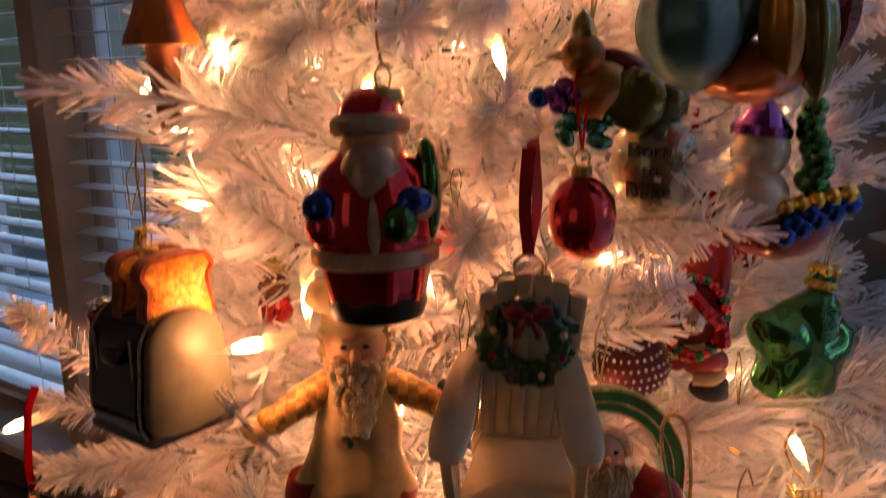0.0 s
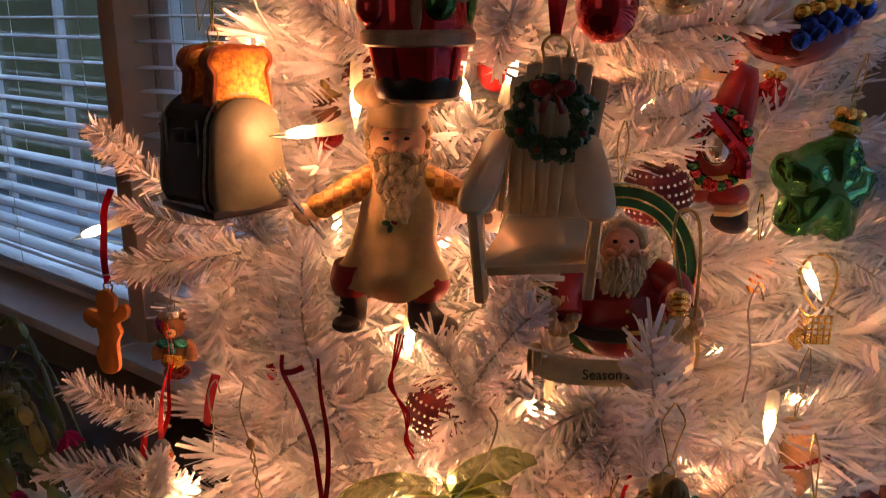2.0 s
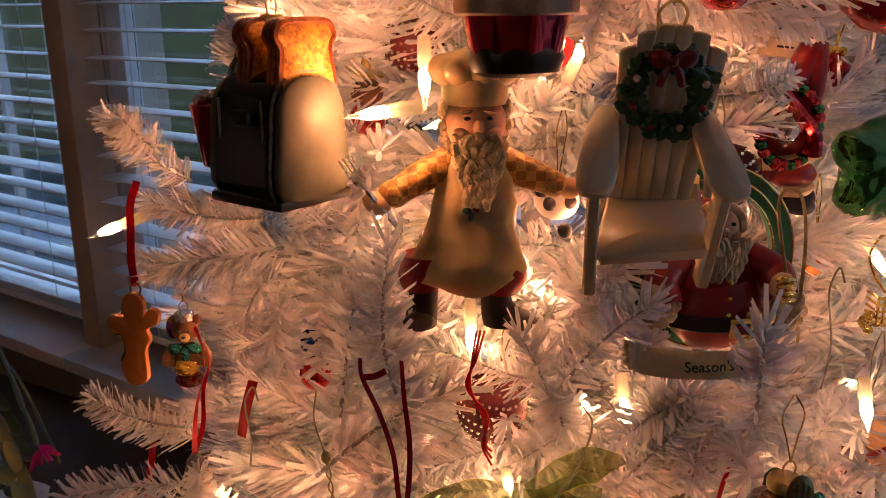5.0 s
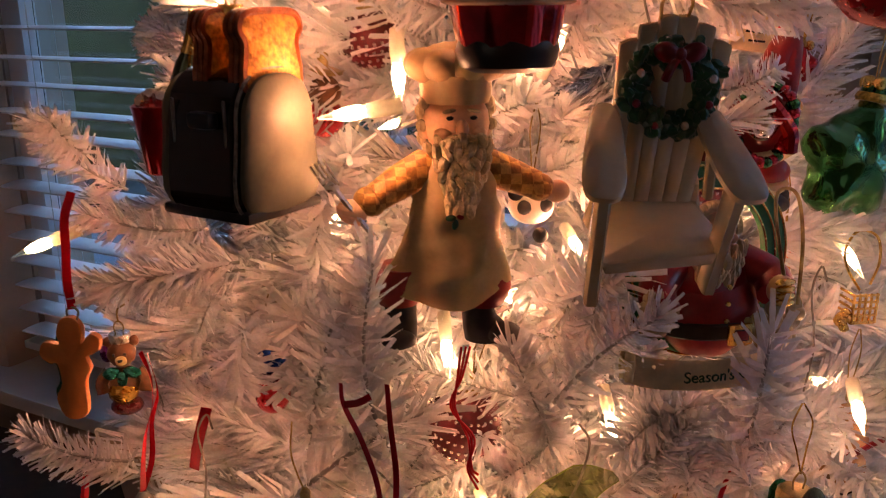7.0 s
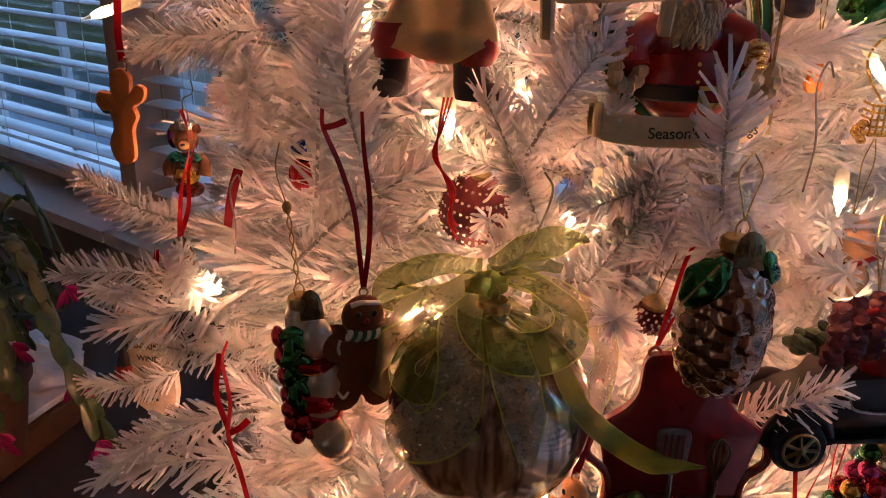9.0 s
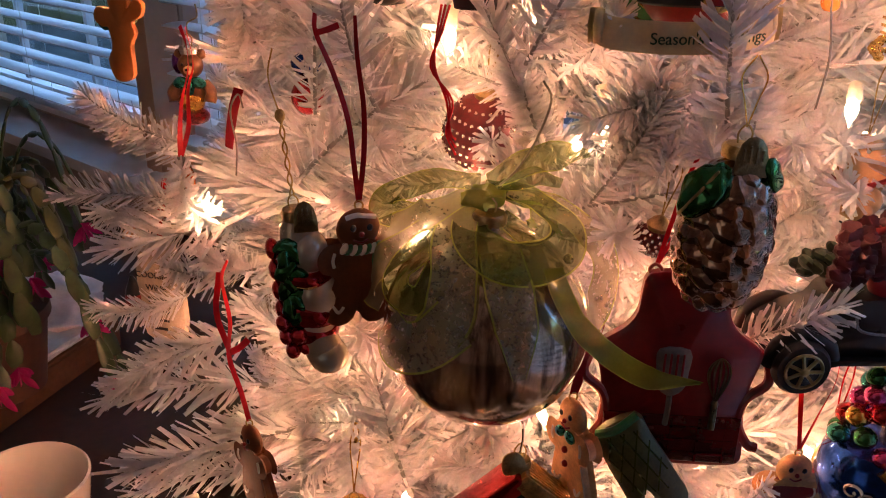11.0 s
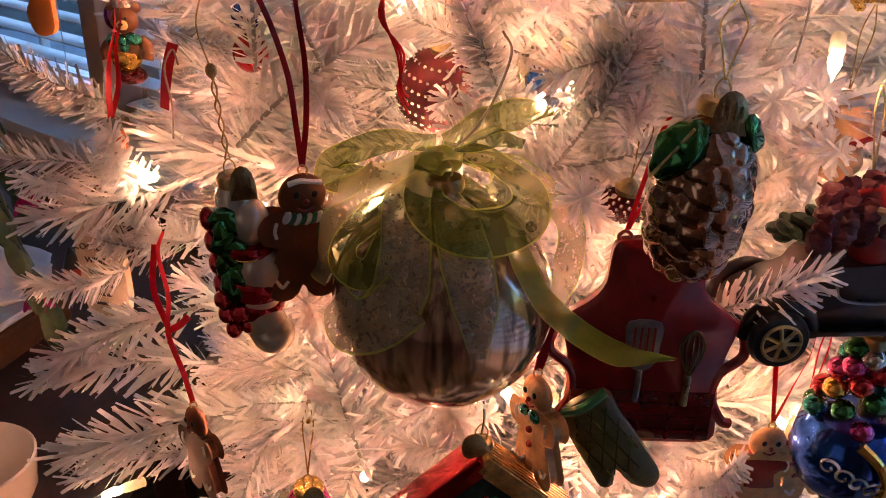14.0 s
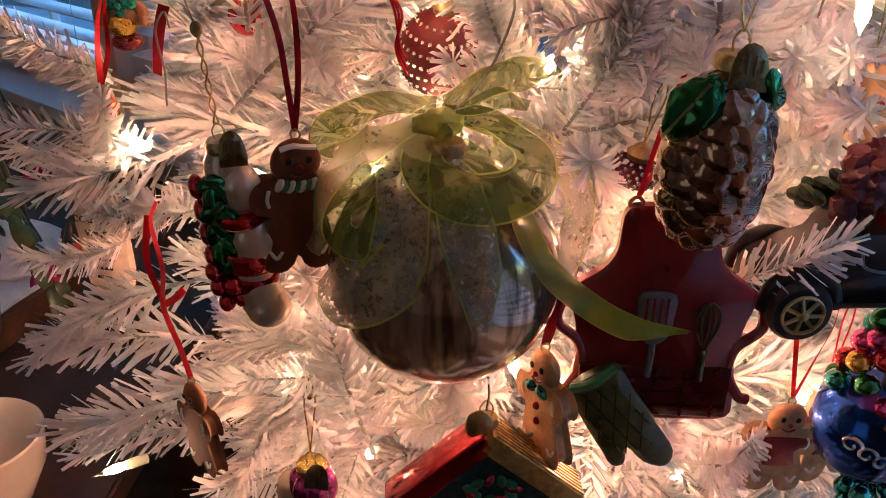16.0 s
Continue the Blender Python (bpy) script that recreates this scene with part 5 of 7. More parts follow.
# pinkish glass pine cone
t = hanging("pine_cone_ornament", "copper blown glass pine cone with shiny green leaves", at(0.0845, 0.303, 0.932, 10, 0, 4))
bm = ball(B(), (0, 0, 0), 1.0, u=110, v=90)
for v in bm.verts:   # swollen scales in staggered rows, each lip overhanging the one below
    a, h = math.atan2(v.co.y, v.co.x), v.co.z
    z = h * 35 + 2
    r = 17.5 * max(0.0, 1 - abs(h) ** 2.6) ** 0.5 * (1.06 - 0.06 * abs(h))
    best = 0.0
    row = (36 - z) / 8.4 + 0.25 * math.sin(a * 2 + 1)
    for q in (math.floor(row), math.floor(row) + 1):
        n = 7
        c = (a / (2 * math.pi) * n + 0.5 * (q % 2) + 0.13 * math.sin(q * 2.7)) % 1.0 - 0.5
        d = row - q
        e = (c / 0.60) ** 2 + ((d + 0.12) / (0.62 if d < 0 else 0.80)) ** 2
        best = max(best, (1 - e) ** 0.6 * (0.8 + 0.35 * d) if e < 1 else 0.0)
    g = r + 3.9 * best * min(1.0, r / 8)
    v.co = Vector((g * math.cos(a), g * math.sin(a), z - 1.2 * best))
rough_up(bm, 0.6, 3.4)
part("cone", bm, F_COPPER, t, "lumpy copper glass cone scales")
for m in (pose(12, -8, 32, -14, -24, 40), pose(4, 14, 30, 14, -10, 170)):
    lf = rough_up(ball(B(), (0, 0, 0), (5, 3, 8), u=20, v=14), 1.0, 4)
    lf.transform(m)
    part("leaf", lf, F_GREEN, t)
bm = ball(B(), (0, 0, 0), (8.5, 4.6, 14.5), u=28, v=20)
for v in bm.verts:
    v.co.y += 0.010 * v.co.z ** 2
    v.co.x *= 1 - 0.012 * max(0.0, -v.co.z)
rough_up(bm, 1.5, 4.5)
bm.transform(pose(-17.5, -9, 24, -8, 30, -50))
lf = part("leaf", bm, F_GREEN, t, "shiny green glass leaf")
vein = tube(B(), [(0, -2.6, -13), (0.6, -4.2, 0), (0, -3.0, 12)], 0.7, n=6)
vein.transform(pose(-17.5, -9, 24, -8, 30, -50))
part("vein", vein, BRASS, lf, "dull gold glitter vein")
cap(t, 42, 8, BRASS, 9, tag=True, tx=1.0)
cord(t, (0, 0, 50), (2, 8, 78), GOLD, 0.4, sway=6)

# red apron
t = hanging("apron_ornament", "glossy red kitchen apron ornament with utensils and an oven mitt", at(0.080, 0.336, 0.846, 0))
half = [(13, 55), (20, 52), (21.5, 44), (22.5, 33), (28, 24), (39, 15.5), (41, 9), (37.5, -6), (36.5, -22), (38.5, -42), (37, -54), (18, -56)]
out = rounded(half + [(-x, z) for x, z in half[::-1]], 3)
part("body", slab(B(), out[::-1], 9, bevel=2.6, puff=1.5), DEEP_RED, t, "glossy deep red apron body")
for sx in (-1, 1):
    part("tie", tube(B(), [(sx * 34, 2, 16), (sx * 44, 0, 8), (sx * 46, -2, -4), (sx * 36, -3, -14), (sx * 34, -3, -28), (sx * 40, -4, -40), (sx * 45, -4, -42)], 2.6, n=8), DEEP_RED, t, "rounded red apron tie")
part("pocket", slab(B(), [(-35, -52), (35, -52), (35, -24), (-35, -24)][::1], 4, bevel=1.2, m=Matrix.Translation((0, -4.6, 0))), MAROON, t, "dark checked pocket")
bm = B()
for i in range(5):
    box(bm, (-28 + 14 * i, -6.8, -38), (1.2, 0.6, 26))
for i in range(3):
    box(bm, (0, -6.8, -30 - 8 * i), (66, 0.6, 1.2))
part("pocket_check", bm, MAROON, t)
sp = B()
slab(sp, rounded([(-8, 0), (-7, -9), (-2.5, -14), (2.5, -14), (7, -9), (8, 0), (7.5, 12), (-7.5, 12)], 3), 2, bevel=0.5, m=Matrix.Translation((-3, -6.6, 3)))
tube(sp, [(-3, -6.8, -11), (-3, -7, -20), (-3.5, -7, -29)], 1.5, n=6)
u = part("spatula", sp, DULL, t, "grey metal slotted spatula")
bm = B()
for k in range(4):
    box(bm, (-7.6 + 3.1 * k, -7.7, 6), (1.2, 0.8, 14), bevel=0.3)
part("slot", bm, DEEP_RED, u)
whisk = part("whisk", lathe(B(), [(1.2, -8), (2.0, -6), (1.4, -4)], 10, m=Matrix.Translation((20, -7, -9))), TAG, t, "wire balloon whisk")
for k in range(6):
    a, r = math.pi * k / 6, 6.5
    bm = tube(B(), [(20, -7, -15), (20 - r * 0.8 * math.cos(a), -7.5 - 2.5 * math.sin(a), -1), (20 - r * 0.75 * math.cos(a), -7.5 - 2.5 * math.sin(a), 7), (20, -8, 12), (20 + r * 0.75 * math.cos(a), -7.5, 7), (20 + r * 0.8 * math.cos(a), -7.5, -1), (20, -7, -15)], 0.4, n=4)
    part("whisk_wire", bm, TAG, whisk)
part("whisk_handle", tube(B(), [(20, -7, -15), (20, -7, -30)], 1.8, n=8, steps=1), TAG, t)
mitt = rounded([(-12, 20), (10, 24), (14, 8), (19, -14), (22, -32), (16, -40), (7, -34), (2, -22), (-2, -31), (-8, -30), (-10, -18), (-13, 4)], 3)
mm = pose(-20, -12, -46, 0, -22, 4)
mi = part("oven_mitt", slab(B(), mitt[::-1], 10, bevel=3.2, m=mm, puff=1.5), mat("quilted_olive_glaze", (0.075, 0.075, 0.020), 0.35, 0.0, 0.3, 120, 0.6, 0.2), t, "quilted olive green oven mitt")
bm = B()
for k in range(-4, 6):
    for sg in (-1, 1):
        a = Vector((k * 7 - 8 * sg, -6.2, 18))
        b = a + Vector((20 * sg, 0, -56))
        pts = [a.lerp(b, i / 14) for i in range(15)]
        pts = [mm @ q for q in pts if -11 + max(0, -q.z - 4) * 0.12 < q.x < 11 + (18 - q.z) * 0.2 and q.z > -24 + abs(q.x - 8) * 0.2]
        if len(pts) > 2:
            tube(bm, pts, 0.5, n=4, steps=1)
part("quilting", bm, OLIVE, mi)
part("cuff", tube(B(), [mm @ Vector(q) for q in ((-12, -2, 20), (-2, -6, 22), (10, -2, 24))], 2.4, n=8), GREEN, mi, "bright green cuff piping")
part("wire_hook", tube(B(), [(-38, 2, -40), (-44, -4, -56), (-56, -8, -66), (-62, -8, -62)], 1.0, n=6), STEEL, t)
part("eyelet", tube(B(), [(-16, 0, 50), (-19, 0, 55), (-16, 0, 58), (-13, 0, 55), (-14, 0, 50)], 0.9, n=6), DEEP_RED, t)
band(t, (-16, 0, 57), (6, 14, 112), 2.2, RIBBON, 5, bow=False)

# black car with a tree on it
t = hanging("car_ornament", "black toy car ornament carrying a trimmed tree and a driver", at(0.181, 0.362, 0.868, 6))
car = rounded([(-46, -14), (-48, -2), (-42, 4), (-30, 8), (-24, 16), (-6, 18), (20, 18), (30, 8), (52, 6), (60, -2), (58, -14), (0, -16)], 3)
part("body", slab(B(), car[::-1], 42, bevel=6), BLACK, t, "glossy black open car body")
part("running_board", box(B(), (4, -22, -13), (70, 6, 3), bevel=1), BLACK, t)
for x in (-44, 44):
    for y, nm in ((-21, 1), (21, 0)):
        part("fender", tube(B(), [(x - 15.5, y, -16), (x - 12, y, -4), (x, y, 2), (x + 13, y, -3), (x + 18, y, -15)], 3.6, n=10), BLACK, t)
        wh = part("wheel", lathe(B(), [(9, -4), (13, -4.5), (14.6, -2), (14.6, 2), (13, 4.5), (9, 4)], 28, m=pose(x, y - 3, -15, 90, 0, 0)), BOOT, t, "black tyre")
        if nm:
            bm = tube(B(), [(x + 9.2 * math.cos(q), y - 8.2, -15 + 9.2 * math.sin(q)) for q in [2 * math.pi * i / 24 for i in range(25)]], 0.9, n=6, steps=1)
            for k in range(7):
                a = 2 * math.pi * k / 7
                tube(bm, [(x, y - 8.6, -15), (x + 9 * math.cos(a), y - 8.6, -15 + 9 * math.sin(a))], 1.0, n=5, steps=1)
            ball(bm, (x, y - 9, -15), (2.4, 1.2, 2.4))
            part("hub", lathe(B(), [(0.02, 0), (9, 0.2), (9.2, 3)], 24, m=pose(x, y - 7.6, -15, -90, 0, 0)), BLACK, wh)
            part("rim", bm, BRASS, wh, "spoked pale rim")
part("door_line", tube(B(), [(-20, -22, 12), (-16, -22.5, 4), (4, -22.5, 2), (22, -22.5, 6), (26, -22, 12)], 0.8, n=5), STEEL, t)
bm = B()
ball(bm, (2, -6, 24), (11, 10, 12), 0)
ball(bm, (2, -6, 40), (8, 8, 8.5), 1)
for k in range(16):
    a = k * 2.4
    ball(bm, (2 + 7 * math.sin(a), -11, 36 - (k % 4) * 2), (2.6, 2.4, 3.2), 2, u=7, v=5)
tube(bm, [(2, -6, 45), (-2, -4, 52), (-12, -6, 50)], 7.5, 0, n=10, taper=0.3)
tube(bm, [(-7, -8, 45), (2, -13, 44), (10, -8, 45)], 2.2, 2, n=8)
part("driver_figurine", bm, [RED, SKIN, CREAM], t, "small bearded driver in red")
bm = B()
for k in range(60):
    f = k / 60
    x = -38 + 90 * f
    w = 5 + 12 * f
    a = k * 2.4
    ball(bm, (x, 8 + w * 0.6 * math.cos(a), 26 + 22 * f + w * 0.7 * math.sin(a)), (5.5, 4.5, 3.2), rot=(0, 30 + rb.uniform(-30, 30), 0), u=7, v=5)
part("small_tree", bm, mat("dark_fir_paint", (0.012, 0.035, 0.018), 0.6, var=0.4, scale=150, bump=0.5), t, "dark green trimmed tree")
GARLAND = mat("dark_crimson_garland", (0.06, 0.003, 0.010), 0.55, 0.0, 0.3, 120, 0.6)
for k in range(9):
    x = -26 + 9.5 * k
    top = 22 + 0.30 * (x + 38)
    bm = B()
    for j in range(9):
        f = j / 8
        ball(bm, (x + 5 * f + rb.uniform(-1, 1), -10 + 8 * f * f, top + 24 * f), (5.4 + 1.6 * (j % 2), 4.8, 5.2), rot=(0, rb.uniform(-30, 30), 0), u=12, v=9)
    part("garland_loop", rough_up(bm, 2.0, 3), GARLAND, t, "thick frilled dark crimson garland")
cord(t, (0, 4, 56), (0, 14, 96), BRASS, 0.5)


# ---- upper ornaments ----
bm = B()   # bearded figure of red glass
GL = [F_RED, BEARD, BLACK, F_GREEN, F_BLUE, SKIN]
lathe(bm, [(14, -46), (19, -44), (21, -38), (20, -34)], 28, 2, Matrix.Diagonal((1, 0.8, 1, 1)))
lathe(bm, [(20, -36), (22.5, -24), (24.5, -14), (25, 2), (22, 16), (14, 25), (6, 30)], 32, 0, Matrix.Diagonal((1, 0.8, 1, 1)), ribs=9, depth=0.03)
lathe(bm, [(24.2, -21), (26.4, -20), (26.6, -15), (25, -13.5)], 32, 1, Matrix.Diagonal((1, 0.82, 1, 1)))
ball(bm, (-1, -15, -4), (4, 6, 16), 1)
ball(bm, (0, -2, 24), (13, 12, 14), 5)
ball(bm, (-1, -9, 14), (13, 10, 17), 1)
ball(bm, (0, -13, 25), (2.6, 2.6, 2.6), 5)
lathe(bm, [(14.5, 0), (16, 2), (16, 6), (14, 8)], 28, 1, pose(0, -1, 31, -8))
lathe(bm, [(14, 0), (12, 7), (8, 11), (4, 13)], 28, 0, pose(0, -1, 37, -6))
ball(bm, (-21, -8, 4), (8, 8, 8), 4)
ball(bm, (-20, -8, -4), (8, 8, 9), 0)
ball(bm, (9, -19, -2), (7.5, 6, 8), 3)
ball(bm, (15, -15, 6), (8, 6, 6), 4)
ball(bm, (22, -2, 8), (6, 9, 22), 3)
ball(bm, (18, -10, 2), (8, 6, 5), 1, rot=(0, -30, 0))
ob = single("glass_figurine", bm, GL, at(-0.030, 0.345, 1.190, 8), "bearded red blown glass figurine with a dark base", "figurine", G)
t = hanging("ornament_hook", "crimped brass cap and wire hook of the red glass figurine", at(-0.024, 0.345, 1.238), "hook")
cap(t, 1, 8, BRASS, 10)
part("hook", tube(B(), [(0, 0, 10), (-2, 2, 24), (0, 6, 44), (6, 10, 46), (6, 6, 30)], 0.6, n=5), BRASS, t)

t = hanging("gourd_ornament", "cluster of glazed glass gourds in teal, amber, green and maroon", at(0.112, 0.322, 1.268))
for x, y, z, rx, rz, ma, la in ((-22, 0, -4, 21, 30, MATTE_TEAL, "frosted teal gourd"), (-6, 4, 6, 18, 26, MATTE_TEAL, ""), (8, -10, -6, 9, 28, AMBER, "amber gourd"), (21, -4, -4, 10, 34, OLIVE, "striped olive gourd"), (33, 2, 2, 9, 24, MAROON, "maroon gourd"), (4, 4, -26, 20, 12, BURNT, "burnt orange gourd"), (24, 6, 20, 12, 16, F_GREEN, "")):
    prof = [(0.02, -1)] + [(math.sin(math.pi * f) ** 0.75 * (0.62 + 0.55 * (1 - f)), -1 + 2 * f) for f in [k / 11 for k in range(1, 11)]] + [(0.02, 1)]
    part("gourd", lathe(B(), [(rx * r, rz * h) for r, h in prof], 32, m=pose(x, y, z, rb.uniform(-8, 8), rb.uniform(-8, 8), 0), ribs=8, depth=0.05), ma, t, la)
part("stem", tube(B(), [(0, 0, 20), (2, 0, 40), (6, 4, 62)], 4, n=8, taper=0.6), OLIVE, t)

t = hanging("song_bird_ornament", "painted glass bird ornament with a red drop", at(0.060, 0.352, 1.236))
bm = ball(B(), (2, 0, 0), (14, 12, 11), rot=(0, -25, 0))
ball(bm, (-4, -2, 14), (9, 8.5, 9))
part("body", bm, mat("tawny_glaze", (0.42, 0.16, 0.03), 0.3, 0.3, 0.4, 90, coat=0.6), t, "tawny glazed bird body")
part("crest", lathe(B(), [(5, 0), (5.5, 3), (4, 8), (0.05, 12)], 12, m=pose(-4, -2, 20)), BRASS, t)
part("beak", lathe(B(), [(2.6, 0), (0.05, 8)], 10, m=pose(-12, -3, 14, 0, -90, 0)), BRASS, t)
part("wing", ball(B(), (16, -6, -4), (13, 5, 13), rot=(0, 35, 0)), OLIVE, t, "olive wing")
part("wing", ball(B(), (12, 4, 8), (14, 5, 8), rot=(0, 20, 0)), MAROON, t)
bm = B()
for k, (x, z) in enumerate(((-17, -1), (-12, 2), (-8, -2), (-14, -5))):
    ball(bm, (x, -6, z), 4.2)
part("berries", bm, F_PURPLE, t, "purple glass berries")
part("berry", ball(B(), (-22, -5, -2), 4.5), F_BLUE, t)
bm = B()
for x, z, a in ((-8, -12, 40), (0, -14, 0), (8, -10, -40), (-12, -17, 60), (2, -20, 10)):
    ball(bm, (x, -6, z), (6, 2.6, 3.6), rot=(0, a, 0), u=10, v=6)
part("leaves", bm, F_TEAL, t, "teal glass leaves")
cord(t, (0, 0, 28), (4, 8, 62), BRASS, 0.5)

t = hanging("drop_ornament", "shiny red blown glass drop ornament", at(0.054, 0.338, 1.189))
part("drop", lathe(B(), [(0.02, -19), (7, -18), (12.4, -12), (14, -3), (13, 5), (9, 11), (5, 14), (3.6, 15)], 36), F_RED, t, "ruby red glass drop")
cap(t, 18, 4, BRASS, 7)
cord(t, (0, 0, 24), (1, 8, 60), RIBBON, 0.6)

t = hanging("lettered_ornament", "dull silver green glass ornament lettered Born to Bake", at(0.088, 0.360, 1.205))
part("body", lathe(B(), [(0.02, -24), (9, -22), (16, -14), (19, -2), (17, 10), (11, 18), (8, 21)], 32), mat("dull_silver_green_glass", (0.30, 0.29, 0.20), 0.2, 0.7, 0.3, 60, 0.1, 0.8), t, "dull silver green glass body")
part("lid", lathe(B(), [(9, 18), (13, 20), (14, 27), (11, 33), (0.05, 36)], 28), OLIVE, t, "olive green dome lid")
for w, z, sz in (("Born", 7, 8.5), ("to", -1, 7.5), ("Bake", -9.5, 9)):
    bm = text_bm(w, sz, 0.3)
    r0 = 18.6 if z > -5 else 17.6
    for v in bm.verts:
        x = v.co.x - 6
        v.co = Vector((x, -(r0 * r0 - x * x) ** 0.5 * 1.0 - 0.3 + v.co.y, v.co.z + z))
    part("lettering", bm, BLACK, t)
cord(t, (0, 0, 35), (2, 8, 64), BRASS, 0.5)

t = hanging("greenery_card_ornament", "sprig of greenery on a red bow over a small white card", at(0.141, 0.486, 1.166))
bm = B()
for k in range(40):
    a, b = rb.uniform(0, 6.28), rb.uniform(-1.2, 1.2)
    ball(bm, (9 * math.cos(a) * math.cos(b), 7 * math.sin(a) * math.cos(b), 9 + 10 * math.sin(b)), (3, 2.4, 3), u=6, v=5)
part("greenery", bm, GREEN, t, "dense green foliage ball")
bm = B()
for sx in (-1, 1):
    ball(bm, (sx * 14, -2, 3), (8, 4, 6), rot=(0, sx * 30, 0))
part("bow", bm, RED, t, "red bow")
part("card", slab(B(), [(-16, -22), (14, -26), (16, -4), (-13, -1)], 2.5, bevel=0.6), PARCHMENT, t, "small white card with script bars")
bm = B()
for k in range(3):
    box(bm, (0, -1.8, -8 - 5 * k), (18 - 4 * k, 0.6, 1.2), rot=(0, 6, 0))
part("script_bar", bm, BLACK, t)
band(t, (0, 0, 17), (2, 4, 70), 4.0, RIBBON, 0.5)

t = hanging("snow_rider_ornament", "glass round white figure riding in a red and blue boat", at(0.146, 0.376, 1.185, -6))
hull = lathe(B(), [(0.02, -14), (0.55, -11), (0.85, -5), (1.0, 3), (0.9, 5)], 32)
for v in hull.verts:
    x, y = v.co.x, v.co.y
    v.co = Vector((x * 31 + 2, y * 14, v.co.z + 0.010 * (x * 31) ** 2 * (1 if x > 0 else 0.55) - 14))
part("hull", hull, MAROON, t, "frosted dark red hull")
for k in range(9):
    part("wave", ball(B(), (4 + 3.4 * k - 2, -11 + 0.4 * k, -14 + 1.7 * k + (k % 2) * 4), (5.4, 4.5, 5.4)), F_BLUE, t, "shiny blue wave")
for k in range(5):
    part("gold_lump", ball(B(), (2 + 6.4 * k, -9, -2 + 1.4 * k), (5, 4.5, 4.4)), F_GOLD, t, "golden yellow lump")
ball_bm = ball(B(), (-10, 0, 2), (16, 14, 15))
ball(ball_bm, (-8, -2, 22), (13, 12, 13))
part("snow_body", ball_bm, PEARL, t, "pearly white round body")
part("hat", lathe(B(), [(13, 0), (13.5, 4), (9, 10), (4, 16), (0.05, 18)], 24, m=pose(-8, -1, 28, -6, 8, 0)), F_PURPLE, t, "purple cap")
for k in range(7):
    part("tree_tier", ball(B(), (14 + 2.2 * math.sin(k), -4, 8 + 5.4 * k), (8.5 - 0.5 * k, 7, 6), rot=(0, 30 * (-1) ** k, 0)), F_GREEN, t, "shiny green tier")
cord(t, (0, 0, 46), (2, 8, 84), BRASS, 0.5)

bm = B()   # figure with a wreath and a sack
FG = [F_RED, F_GREEN, RED, CREAM, BOOT, SKIN, F_SILVER]
ball(bm, (2, 2, 4), (18, 14, 26), 2)
tube(bm, [(4, 0, 26), (12, -2, 44), (14, -2, 30), (13, -3, 12)], 8, 2, n=12, taper=0.75)
ball(bm, (17, -4, 8), (6, 5, 5.5), 3)
ball(bm, (-2, -10, 2), (10, 7, 12), 6)
for k in range(26):
    a = 2 * math.pi * k / 26
    ball(bm, (-1 + 16 * math.cos(a), -10 - 2 * math.sin(3 * a), 0 + 22 * math.sin(a)), (4.2, 3.6, 4.2), (1, 0, 1, 0, 0)[k % 5], rot=(k * 30, 0, 0), u=8, v=6)
tube(bm, [(-10, -12, 22), (2, -16, 8), (12, -14, -4), (14, -12, -16)], 4.5, 0, n=8)
tube(bm, [(-12, -4, -22), (4, -9, -20), (20, -2, -16)], 4.2, 3, n=8)
ball(bm, (8, 0, -29), (14, 10, 9), 2)
ball(bm, (-8, 2, -27), (8, 8, 8), 2)
tube(bm, [(0, -6, -38), (10, -8, -38), (18, -2, -36)], 3.6, 3, n=8)
ball(bm, (10, -4, -46), (12, 8, 6.5), 4, rot=(0, 14, 0))
ball(bm, (16, -2, -44), (6, 6, 8), 4)
single("wreath_bearer_figurine", bm, FG, at(0.138, 0.468, 1.105), "red glass figurine carrying a shiny green wreath", "figurine", G)
t = hanging("figurine_ribbon", "narrow ribbon loop above the wreath figurine", at(0.146, 0.466, 1.148), "ribbon")
cord(t, (0, 0, 0), (-4, 10, 46), RIBBON, 0.6)


def star(name, label, m, size, material, rings, capm):
    """A puffed five-pointed glass star with a capped top."""
    t = hanging(name, label, m)
    bm = ball(B(), (0, 0, 0), 1.0, u=60, v=32)
    for v in bm.verts:
        a = math.atan2(v.co.x, v.co.z)
        k = (1 + math.cos(5 * a)) / 2
        r = 0.82 + 0.22 * k ** 1.3
        flat = (v.co.x ** 2 + v.co.z ** 2) ** 0.5
        crease = 0.48 + 0.06 * math.cos(5 * a) * flat
        v.co = Vector((v.co.x * size * r, v.co.y * size * crease, v.co.z * size * r))
    if rings:
        rough_up(bm, size * 0.13, size * 0.5, 3.1)
        rough_up(bm, size * 0.045, size * 0.2, 1.7)
    part("star", bm, material, t)
    if rings:
        part("collar", lathe(B(), [(9, 0), (10, 2), (9, 5)], 24, m=Matrix.Translation((0, 0, size * 0.98))), mat("gold_glitter", (0.55, 0.35, 0.08), 0.35, 0.9, 0.5, 420, 1.0), t, "gold glitter collar")
        bm = B()
        for k in range(6):
            a = 1.05 * k
            ball(bm, (6 * math.cos(a), 6 * math.sin(a), size * 0.98 + 11), 4.2, u=10, v=8)
        part("crown", bm, GOLD, t, "faceted gold crown beads")
        part("neck", lathe(B(), [(8, 4), (7.5, 12)], 20, m=Matrix.Translation((0, 0, size * 0.98))), material, t)
    cord(t, (0, 0, size * 0.95), (2, 6, size * 0.95 + 50), capm, 0.5)
    return t


